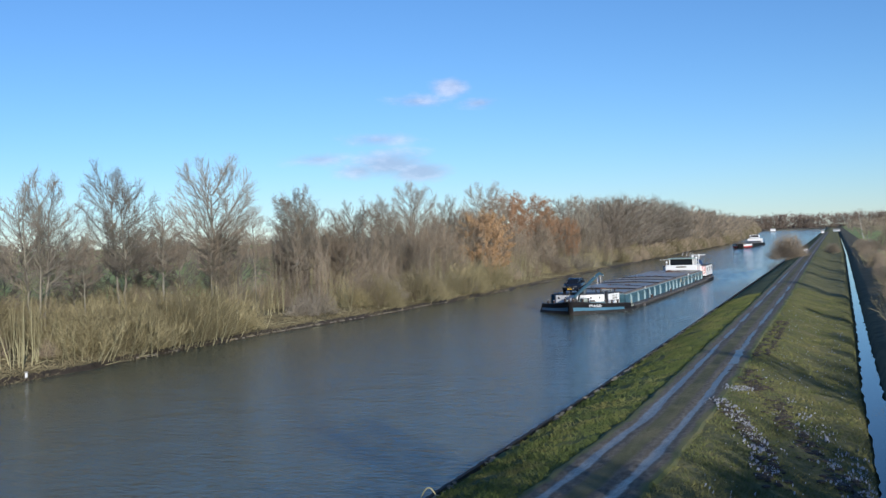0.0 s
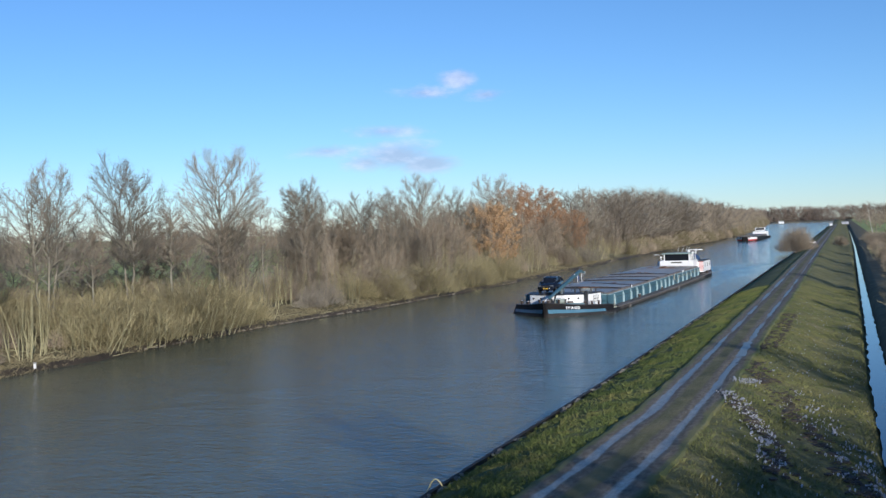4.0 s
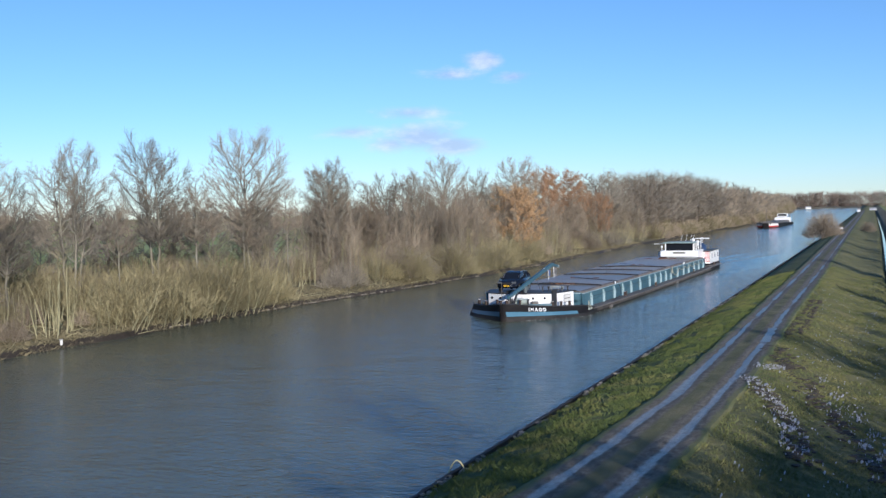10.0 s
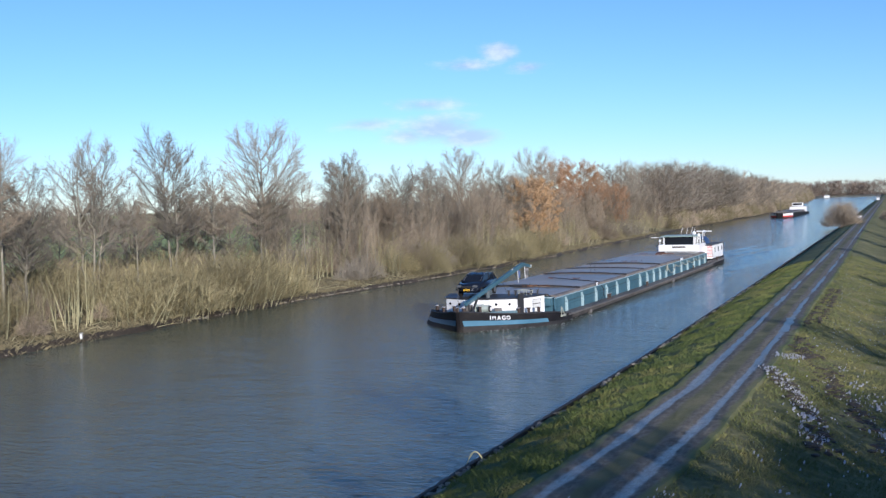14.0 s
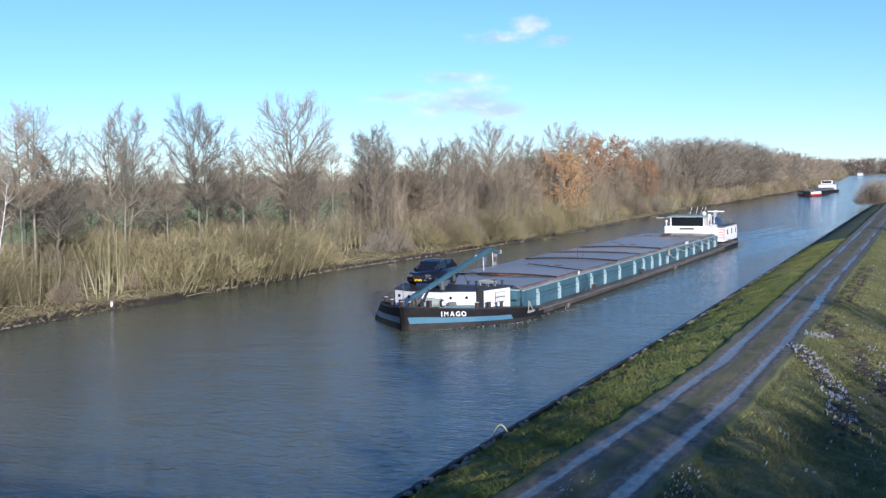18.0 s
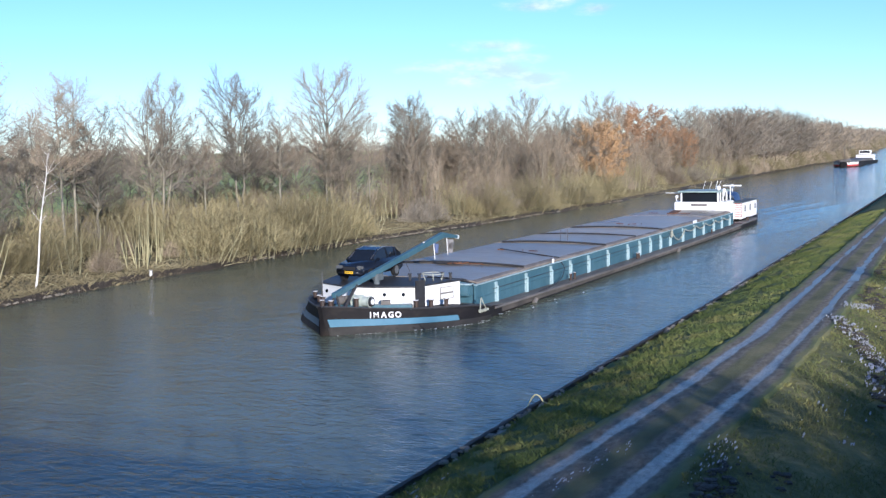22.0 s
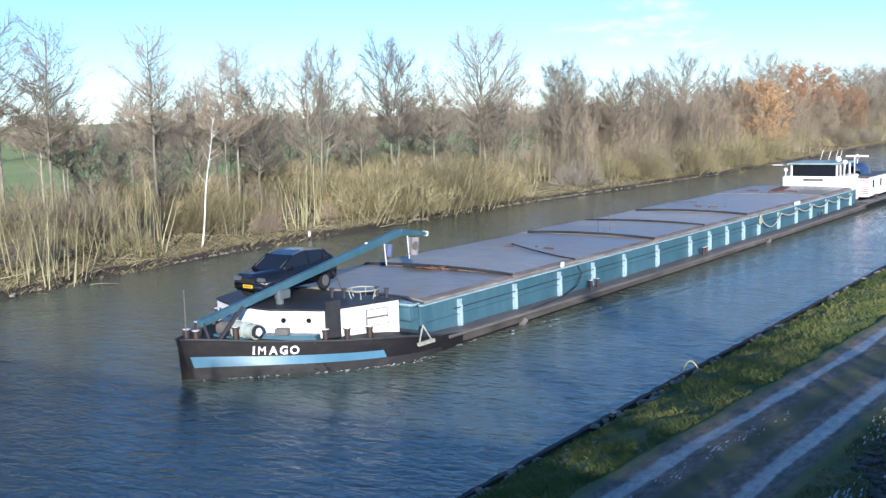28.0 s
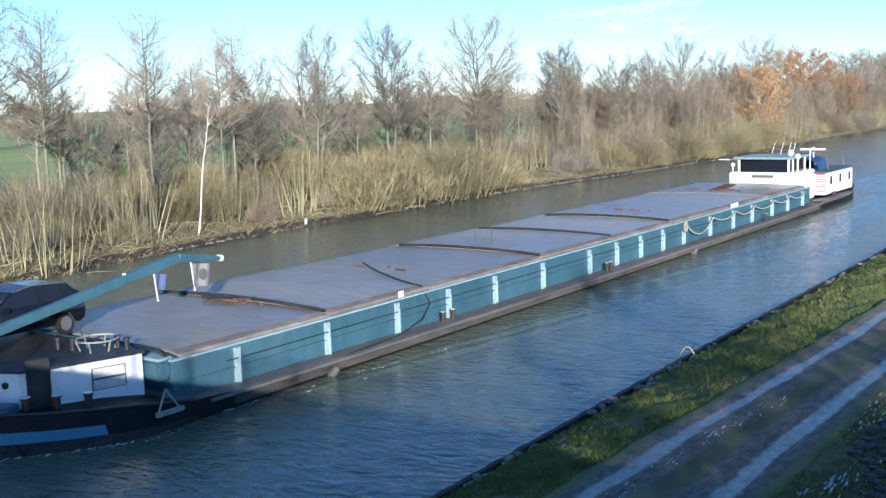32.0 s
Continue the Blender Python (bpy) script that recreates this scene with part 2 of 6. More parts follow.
def box(bm, c, s, rot=None, bevel=0.0):
    """A box of size s centred on c."""
    r = bmesh.ops.create_cube(bm, size=1.0)
    vs = r["verts"]
    mat = Matrix.Translation(c) @ (rot.to_4x4() if rot else Matrix.Identity(4)) @ Matrix.Diagonal((*s, 1))
    bmesh.ops.transform(bm, matrix=mat, verts=vs)
    if bevel:
        es = list({e for v in vs for e in v.link_edges})
        bmesh.ops.bevel(bm, geom=es, offset=bevel, segments=2, affect="EDGES", clamp_overlap=True)
    return vs


def rod(bm, a, b, r, n=8, r2=None):
    """A round bar from a to b."""
    a, b = Vector(a), Vector(b)
    d = b - a
    m = Matrix.Translation((a + b) / 2) @ d.to_track_quat("Z", "Y").to_matrix().to_4x4()
    return bmesh.ops.create_cone(bm, cap_ends=True, segments=n, radius1=r, radius2=r if r2 is None else r2, depth=d.length, matrix=m)["verts"]


def prism(bm, outline, x0, x1):
    """An outline in (y, z) pushed out from x0 to x1."""
    a = [bm.verts.new((x0, y, z)) for y, z in outline]
    b = [bm.verts.new((x1, y, z)) for y, z in outline]
    n = len(outline)
    bm.faces.new(a)
    bm.faces.new(b[::-1])
    for i in range(n):
        bm.faces.new((a[i], a[(i + 1) % n], b[(i + 1) % n], b[i]))
    return a + b


def pipe(bm, pts, r, n=6):
    """One welded tube along the points."""
    pts = [Vector(p) for p in pts]
    rings = []
    for i, p in enumerate(pts):
        d = (pts[min(i + 1, len(pts) - 1)] - pts[max(i - 1, 0)]).normalized()
        u = d.cross(Vector((0.21, 0.13, 0.97) if abs(d.z) < 0.9 else (1, 0.1, 0))).normalized()
        w = d.cross(u)
        rings.append([bm.verts.new(p + u * (r * math.cos(6.28319 * k / n)) + w * (r * math.sin(6.28319 * k / n))) for k in range(n)])
    for a, b in zip(rings, rings[1:]):
        for k in range(n):
            bm.faces.new((a[k], a[(k + 1) % n], b[(k + 1) % n], b[k]))
    bm.faces.new(rings[0][::-1])
    bm.faces.new(rings[-1])


# ---- ground, canal, track, ditch ----
def bank_left(y):
    return float(np.interp(y, (-300, 30, 50, 80, 95, 120, 157, 220, 350, 510, 650, 1165, 1750), (-50, -51, -53.5, -54, -53.6, -51.5, -50, -51, -52, -50, -56, -80, -114)))


def bank_right(y):
    return float(np.interp(y, (-300, 20, 34, 60, 110, 270, 1700), (-13.5, -13.4, -13.3, -12.8, -12.5, -11.8, -12.0)))


@functools.lru_cache(maxsize=None)
def rut_left(y):
    """The wheel rut nearer the water, which swings towards it at the bridge."""
    return float(np.interp(y, (10, 15, 22, 27, 34, 45, 60, 124, 300), (-9.7, -9.3, -8.95, -8.6, -8.1, -7.55, -7.45, -7.3, -7.3)))


@functools.lru_cache(maxsize=None)
def rut_right(y):
    return float(np.interp(y, (10, 15, 25, 30, 36, 48, 65, 80, 124, 300), (-7.3, -7.05, -6.7, -6.4, -6.05, -5.78, -5.68, -5.75, -5.5, -5.5)))


def shift(y):
    """How far the track's edge swings with its rut."""
    return rut_left(y) + 8.1


def narrow(y):
    return float(np.interp(y, (50, 100, 350), (1.15, 0.8, 0.45)))


def ditch(y):
    return float(np.interp(y, (-300, 50, 65, 98, 345, 1700), (1.9, 1.9, 1.8, 2.0, 3.1, 4.0)))


STEPS = sorted(set([-260, -120, -60, -20] + [float(v) for v in np.arange(0, 110, 1.25)] + [float(v) for v in np.arange(110, 300, 4)]
                   + [float(v) for v in np.arange(300, 1700, 25)] + [1700.0, 2300.0, 3600.0, 4900.0]))


def rough_at(x, y, amp):
    return amp * (noise.noise((x * 0.5, y * 0.5, 3.0)) + 0.6 * noise.noise((x * 1.7, y * 1.7, 9.0)))


def profile(y):
    """Heights across the land at y: (x, z, surface) from west to east. Surface of the strip east of each point."""
    l, r, d = bank_left(y), bank_right(y), ditch(y)
    w = 0.8 * noise.noise((0, y * 0.11, 5)) + 0.35 * noise.noise((0, y * 0.6, 15))
    l += w
    return [(-4500, 2.2, 0), (-900, 1.2, 0), (-420, 0.6, 0), (-200, 0.6, 0), (l - 60, 0.8, 0), (l - 30, 1.0, 0), (l - 22, 1.2, 1), (l - 14, 1.5, 1), (l - 8, 1.35, 1), (l - 4, 1.0, 1),
            (l - 1.6, 0.55, 1), (l - 0.35, 0.42, 4), (l, 0.02, 4), (l + 0.8, -0.5, 1), (l + 5, -2.5, 1), (r - 3, -2.8, 1), (r - 0.3, -2.4, 1), (r - 0.05, 0.05, 2), (r + 0.35, 0.32, 2), (r + 0.35 * (-9.0 + shift(y) - r), 0.72, 2), (r + 0.7 * (-9.0 + shift(y) - r), 1.12, 2),
            (-9.0 + shift(y), 1.33, 2), (-8.6 + shift(y), 1.36, 3), (-5.1, 1.38, 3), (-4.7, 1.36, 3), (-3.9, 1.2, 3), (-2.6, 0.75, 3), (-1.2, 0.25, 3), (d - 1.9, 0.05, 3), (d - 1.0, -0.15, 3), (d - 0.55, -0.8, 1), (d + 0.5, -0.8, 1), (d + 0.8, 0.0, 1),
            (d + 1.8, 0.25, 1), (d + 4, 0.5, 1), (d + 8, 0.6, 0), (d + 40, 0.6, 0), (420, 0.6, 0), (900, 1.0, 0), (4500, 2.0, 0)]


@functools.lru_cache(maxsize=None)
def section(k):
    pr = profile(k / 5)
    return np.array([p[0] for p in pr]), np.array([p[1] for p in pr])


def profile_z(x, y):
    """The land's height at x, y."""
    return float(np.interp(x, *section(round(y * 5))))


def build_ground():
    verts, faces, kinds = [], [], []
    kind_of = [p[2] for p in profile(0)]
    n = len(kind_of)
    for j, y in enumerate(STEPS):
        for x, z, k in profile(y):
            a = 0.0
            if -60 < y < 320 and -90 < x < 12 and not (-9.2 + shift(y) < x < -4.6):
                a = 0.10
            verts.append((x, y, z + (rough_at(x, y, a) if a and z > 0 else 0)))
        if j:
            for i in range(n - 1):
                a = (j - 1) * n + i
                faces.append((a, a + 1, a + 1 + n, a + n))
                kinds.append(kind_of[i])
    ob = make("ground", verts, faces, M_FIELD, smooth=True)
    for m in (M_LITTER, M_GRASS, M_DRY, M_SHORE):
        ob.data.materials.append(m)
    ob.data.polygons.foreach_set("material_index", kinds)
    tagged(ob, "grassy canal banks and flat green fields beside the water", "ground", kind="structure")


def ribbon(name, material, left, right, ys, z, label, category, kind="structure", cols=1):
    verts, faces = [], []
    for j, y in enumerate(ys):
        for c in range(cols + 1):
            f = c / cols
            x = left(y) * (1 - f) + right(y) * f
            verts.append((x, y, z(x, y)))
        if j:
            for c in range(cols):
                a = (j - 1) * (cols + 1) + c
                faces.append((a, a + 1, a + cols + 2, a + cols + 1))
    ob = make(name, verts, faces, material, smooth=True)
    return tagged(ob, label, category, kind=kind)


build_ground()
ribbon("water", M_WATER, lambda y: bank_left(y) - 2.0, lambda y: bank_right(y) - 0.12, [-260, 0, 60, 120, 200, 300, 500, 900, 1700], lambda x, y: 0.0,
       "murky grey-brown canal water, rippled and reflecting blue sky", "water")
ribbon("ditch_water", M_DITCH, lambda y: ditch(y) - 0.55 * narrow(y) + 0.2 * noise.noise((1, y * 0.4, 2)) + 0.14 * noise.noise((4, y * 1.1, 2)), lambda y: ditch(y) + 0.45 * narrow(y) + 0.2 * noise.noise((7, y * 0.4, 2)) + 0.12 * noise.noise((9, y * 1.1, 2)),
       [float(v) for v in np.arange(-20, 360, 0.6)] + [400, 500, 700], lambda x, y: -0.5, "narrow still ditch reflecting pale sky", "water")


# ---- trees ----
RINGS = {k: [(math.cos(2 * math.pi * i / k), math.sin(2 * math.pi * i / k)) for i in range(k)] for k in range(3, 9)}


class Wood:
    """Collects tapered tubes as one mesh."""

    def __init__(self):
        self.v, self.f, self.n = [], [], 0

    def tube(self, pts, rad, k):
        """pts: points along a branch; rad: radius at each; the last one closes to a point."""
        m = len(pts)
        pts = [(float(p[0]), float(p[1]), float(p[2])) for p in pts]
        (ax, ay, az), (bx, by, bz) = pts[0], pts[-1]
        dx, dy, dz = bx - ax, by - ay, bz - az
        g = 1.0 / (math.sqrt(dx * dx + dy * dy + dz * dz) + 1e-9)
        dx, dy, dz = dx * g, dy * g, dz * g
        ex, ey, ez = (0.31, 0.17, 0.93) if abs(dz) < 0.8 else (1.0, 0.2, 0.1)
        ux, uy, uz = dy * ez - dz * ey, dz * ex - dx * ez, dx * ey - dy * ex
        g = 1.0 / math.sqrt(ux * ux + uy * uy + uz * uz)
        ux, uy, uz = ux * g, uy * g, uz * g
        wx, wy, wz = dy * uz - dz * uy, dz * ux - dx * uz, dx * uy - dy * ux
        ring = [(c * ux + s * wx, c * uy + s * wy, c * uz + s * wz) for c, s in RINGS[k]]
        v, f, b = self.v, self.f, self.n
        for (px, py, pz), r in zip(pts[:-1], rad):
            v.extend([(px + r * x, py + r * y, pz + r * z) for x, y, z in ring])
        v.append(pts[-1])
        for i in range(m - 2):
            for s in range(k):
                t = (s + 1) % k
                f.append((b + i * k + s, b + i * k + t, b + (i + 1) * k + t, b + (i + 1) * k + s))
        tip, last = b + (m - 1) * k, b + (m - 2) * k
        for s in range(k):
            f.append((last + s, last + (s + 1) % k, tip))
        self.n += (m - 1) * k + 1

    def leaf(self, p, size, rnd):
        a = np.array([rnd.gauss(0, 1) for _ in range(3)])
        b = np.array([rnd.gauss(0, 1) for _ in range(3)])
        a *= size / (np.linalg.norm(a) + 1e-9)
        b -= a * (a @ b) / (a @ a)
        b *= size * 0.7 / (np.linalg.norm(b) + 1e-9)
        self.v.extend([(p - a).tolist(), (p + b).tolist(), (p + a).tolist(), (p - b).tolist()])
        self.f.append((self.n, self.n + 1, self.n + 2, self.n + 3))
        self.n += 4


def grow(rnd, p, d, length, r, steps, wander, lift):
    """A wandering line of points from p along d."""
    pts, rads = [p], [r]
    d = np.array(d, float)
    for i in range(steps):
        d = d + np.array([rnd.gauss(0, wander), rnd.gauss(0, wander), rnd.gauss(0, wander * 0.6) + lift])
        d /= np.linalg.norm(d)
        p = p + d * (length / steps)
        pts.append(p)
        rads.append(r * (1 - 0.85 * (i + 1) / steps))
    return pts, rads


def along(pts, f):
    x = f * (len(pts) - 1)
    i = min(int(x), len(pts) - 2)
    return pts[i] + (pts[i + 1] - pts[i]) * (x - i), pts[i + 1] - pts[i]


def aside(rnd, d, angle):
    """A direction that leans by angle (degrees) from d, to a random side."""
    d = d / (np.linalg.norm(d) + 1e-9)
    u = np.cross(d, [rnd.gauss(0, 1) for _ in range(3)])
    u /= np.linalg.norm(u) + 1e-9
    a = radians(angle)
    return d * math.cos(a) + u * math.sin(a)


def to_shell(p, d, c, r):
    """How far from p along d the crown's ellipsoid (centre c, radii r) ends."""
    q, e = (p - c) / r, d / r
    A, B, C = e @ e, 2 * (q @ e), q @ q - 1
    disc = B * B - 4 * A * C
    if disc <= 0:
        return 0.0
    return max(0.0, (-B + math.sqrt(disc)) / (2 * A))


def curve(rnd, p, m, q, n, wander):
    """A bent line from p by way of m to q, a little uneven."""
    out = []
    for i in range(n + 1):
        f = i / n
        w = wander * math.sin(math.pi * f)
        out.append(p * (1 - f) ** 2 + m * (2 * f * (1 - f)) + q * f * f + np.array([rnd.gauss(0, w), rnd.gauss(0, w), rnd.gauss(0, w * 0.5)]))
    return out


def unit(v):
    return v / (math.sqrt(v @ v) + 1e-9)


def bare_tree(seed, height, stems, start, limb_n, wide, sub_n, twig_n, twig_len, twig_r=0.010, thick=0.0105, leaves=0, leaf_size=0.12, low=None, fan=42, fine=2, ragged=0.16, lead=0.78):
    """A winter tree: trunk mesh and crown mesh. Limbs rise in a fan from the trunk and end on an oval crown.
    wide: the crown's half width; start: where the limbs begin; low: where the crown begins (shares of the height);
    fan: how far the limbs lean from upright (degrees); fine: twiglets per twig; lead: how far up the trunk stays whole; leaves: dead leaves per twig."""
    rnd = random.Random(seed)
    trunk, crown = Wood(), Wood()
    low = start if low is None else low
    a0 = rnd.uniform(0, 6.283)
    for s in range(stems):
        a = a0 + 6.283 * s / stems + rnd.uniform(-0.3, 0.3)
        tall = height * (1.0 if s == 0 else rnd.uniform(0.84, 0.98))
        half = height * wide * (1.0 if stems == 1 else 0.72)
        off = height * wide * 0.45 * (stems > 1)
        way = np.array([math.cos(a), math.sin(a), 0.0])
        base = way * (0.35 * (stems > 1)) + np.array([0, 0, -0.4])
        r0 = height * thick * (1.0 if stems == 1 else 0.8)
        top = way * off + np.array([rnd.gauss(0, 0.02) * tall, rnd.gauss(0, 0.02) * tall, tall * lead])
        tp = curve(rnd, base, way * off * 0.75 + np.array([0, 0, tall * lead * 0.5]), top, 12, 0.06)
        trunk.tube(tp, [r0 * (1.35 if i == 0 else 1) * (1 - i / 13.5) ** (0.8 if lead > 0.8 else 0.6) for i in range(13)], 7)
        c = way * off + np.array([0, 0, tall * (1 + low) / 2])
        rad = np.array([half, half, tall * (1 - low) / 2])
        n = max(4, limb_n // stems)
        for l in range(n):
            u = (l + rnd.random()) / n
            zz = -0.75 + 1.68 * u
            rr = (1 - min(0.97, abs(zz)) ** 2.2) ** 0.46 * rnd.uniform(1 - 2 * ragged, 1 + ragged * 0.5)
            b = a0 + 2.39996 * l + rnd.gauss(0, 0.35)
            goal = c + rad * np.array([math.cos(b) * rr, math.sin(b) * rr, zz * rnd.uniform(1 - ragged, 1.0)])
            reach = math.hypot(goal[0] - c[0], goal[1] - c[1])
            z0 = goal[2] - reach / math.tan(radians(fan * rnd.uniform(0.75, 1.25)))
            z0 = min(max(z0, start * height * rnd.uniform(0.95, 1.12)), tall * lead * 0.96)
            if goal[2] < z0 + 0.4:
                goal[2] = z0 + 0.4
            f = min(0.98, (z0 + 0.4) / (tall * lead + 0.4))
            p, _ = along(tp, f)
            mid = p + (goal - p) * np.array([0.60, 0.60, 0.40])
            lp = curve(rnd, p, mid, goal, 7, 0.05 * reach ** 0.5)
            ll = float(np.linalg.norm(goal - p))
            lr = min(r0 * 0.62 * max(0.12, 1 - f * lead) ** 0.5, 0.012 + 0.0125 * ll)
            trunk.tube(lp, [lr * (1 - 0.12 * i) for i in range(8)], 5)
            ns = max(4, int(sub_n * min(1.2, 0.5 + ll / (height * 0.45))))
            for q in range(ns):
                f2 = 0.22 + 0.78 * (q + rnd.random()) / ns
                p2, d2 = along(lp, f2)
                outw = unit((p2 - c) / rad)
                e2 = unit(unit(d2) * 0.75 + outw * 0.3 + np.array([rnd.gauss(0, 0.60), rnd.gauss(0, 0.60), 0.16 + rnd.gauss(0, 0.28)]))
                sl = min(max(0.55, to_shell(p2, e2, c, rad * 1.08) * rnd.uniform(0.75, 1.05)), max(0.9, ll * 0.42 * (1.3 - 0.7 * f2)))
                q2 = p2 + e2 * sl + np.array([0, 0, 0.10 * sl])
                sp = curve(rnd, p2, p2 + e2 * sl * 0.55 + np.array([0, 0, -0.03 * sl]), q2, 4, 0.035)
                sr = max(twig_r * 1.3, min(lr * 0.5, 0.006 + 0.010 * sl))
                crown.tube(sp, [sr, sr * 0.85, sr * 0.7, sr * 0.5, 0], 3)
                for w in range(twig_n):
                    p3, d3 = along(sp, 0.12 + 0.88 * (w + rnd.random()) / twig_n)
                    e3 = unit(unit(d3) * 0.9 + np.array([rnd.gauss(0, 0.55), rnd.gauss(0, 0.55), 0.10 + rnd.gauss(0, 0.4)]))
                    t_l = twig_len * rnd.uniform(0.5, 1.3)
                    tip = p3 + e3 * t_l
                    crown.tube([p3, tip], [twig_r, 0], 3)
                    for _ in range(fine):
                        p4 = p3 + e3 * t_l * rnd.uniform(0.25, 0.9)
                        crown.tube([p4, p4 + unit(e3 + np.array([rnd.gauss(0, 0.5), rnd.gauss(0, 0.5), rnd.gauss(0.1, 0.4)])) * t_l * rnd.uniform(0.3, 0.6)], [twig_r * 0.75, 0], 3)
                    for _ in range(leaves):
                        crown.leaf(p3 + e3 * t_l * rnd.random() + np.array([rnd.gauss(0, 0.16) for _ in range(3)]), leaf_size * rnd.uniform(0.5, 1.3), rnd)
    return trunk, crown


def coppice(seed, height, n, spread, side_n, twig_n, r=0.035, twig_len=0.9, bare=0.3):
    """Many slender shoots from one stool."""
    rnd = random.Random(seed)
    trunk, crown = Wood(), Wood()
    for s in range(n):
        a, q = rnd.uniform(0, 2 * math.pi), math.sqrt(rnd.random())
        base = np.array([math.cos(a) * q * (1.1 + spread * 0.4), math.sin(a) * q * (1.1 + spread * 0.4), -0.25])
        d = (math.cos(a) * q * spread * 0.08 + rnd.gauss(0, 0.06), math.sin(a) * q * spread * 0.08 + rnd.gauss(0, 0.06), 1)
        h = height * rnd.uniform(0.45, 1.05)
        sp, _ = grow(rnd, base, d, h, r, 6, 0.06, 0.02)
        rr = r * rnd.uniform(0.6, 1.3)
        trunk.tube(sp, [rr * (1 - 0.14 * i) for i in range(7)], 4)
        for w in range(side_n):
            p, dd = along(sp, rnd.uniform(bare, 1.0))
            tp, tr = grow(rnd, p, aside(rnd, dd, rnd.uniform(18, 50)), twig_len * rnd.uniform(0.5, 1.5), 0.014, 2, 0.12, 0.05)
            crown.tube(tp, tr, 3)
            for _ in range(twig_n):
                p3, d3 = along(tp, rnd.uniform(0.2, 1.0))
                e = aside(rnd, d3, rnd.uniform(20, 60))
                crown.tube([p3, p3 + e * twig_len * 0.45 * rnd.uniform(0.5, 1.3)], [0.010, 0], 3)
    return trunk, crown


def dome(seed, height, width, n, r=0.02):
    """A rounded thicket of fine arching twigs."""
    rnd = random.Random(seed)
    trunk, crown = Wood(), Wood()
    for s in range(10):
        a = rnd.uniform(0, 2 * math.pi)
        sp, sr = grow(rnd, np.array([rnd.gauss(0, width * 0.15), rnd.gauss(0, width * 0.15), -0.2]), (math.cos(a) * 0.5, math.sin(a) * 0.5, 1), height * 0.8, 0.05, 4, 0.12, 0.0)
        trunk.tube(sp, sr, 4)
    for s in range(n):
        a, q = rnd.uniform(0, 2 * math.pi), rnd.random() ** 0.6
        top = height * math.sqrt(max(0.02, 1 - q * q)) * rnd.uniform(0.7, 1.06)
        z = rnd.uniform(0.05, 0.85) * top
        p = np.array([math.cos(a) * q * width * 0.5, math.sin(a) * q * width * 0.5, z])
        d = np.array([math.cos(a) * (0.25 + q * 0.7) + rnd.gauss(0, 0.35), math.sin(a) * (0.25 + q * 0.7) + rnd.gauss(0, 0.35), rnd.uniform(0.3, 1.0)])
        d /= np.linalg.norm(d)
        l = rnd.uniform(0.5, 1.2) * (0.25 * height + 0.35)
        crown.tube([p, p + d * l + np.array([rnd.gauss(0, 0.12), rnd.gauss(0, 0.12), rnd.gauss(-0.05, 0.08)])], [r, 0], 3)
    return trunk, crown


def plant(name, pair, bark, twigs, label, category, group=""):
    e = thing(name, Matrix.Translation((0, 0, -900)), label, category, group)
    trunk, crown = pair
    make("trunk", trunk.v, trunk.f, bark, e, smooth=True)
    make("crown", crown.v, crown.f, twigs, e)
    return e


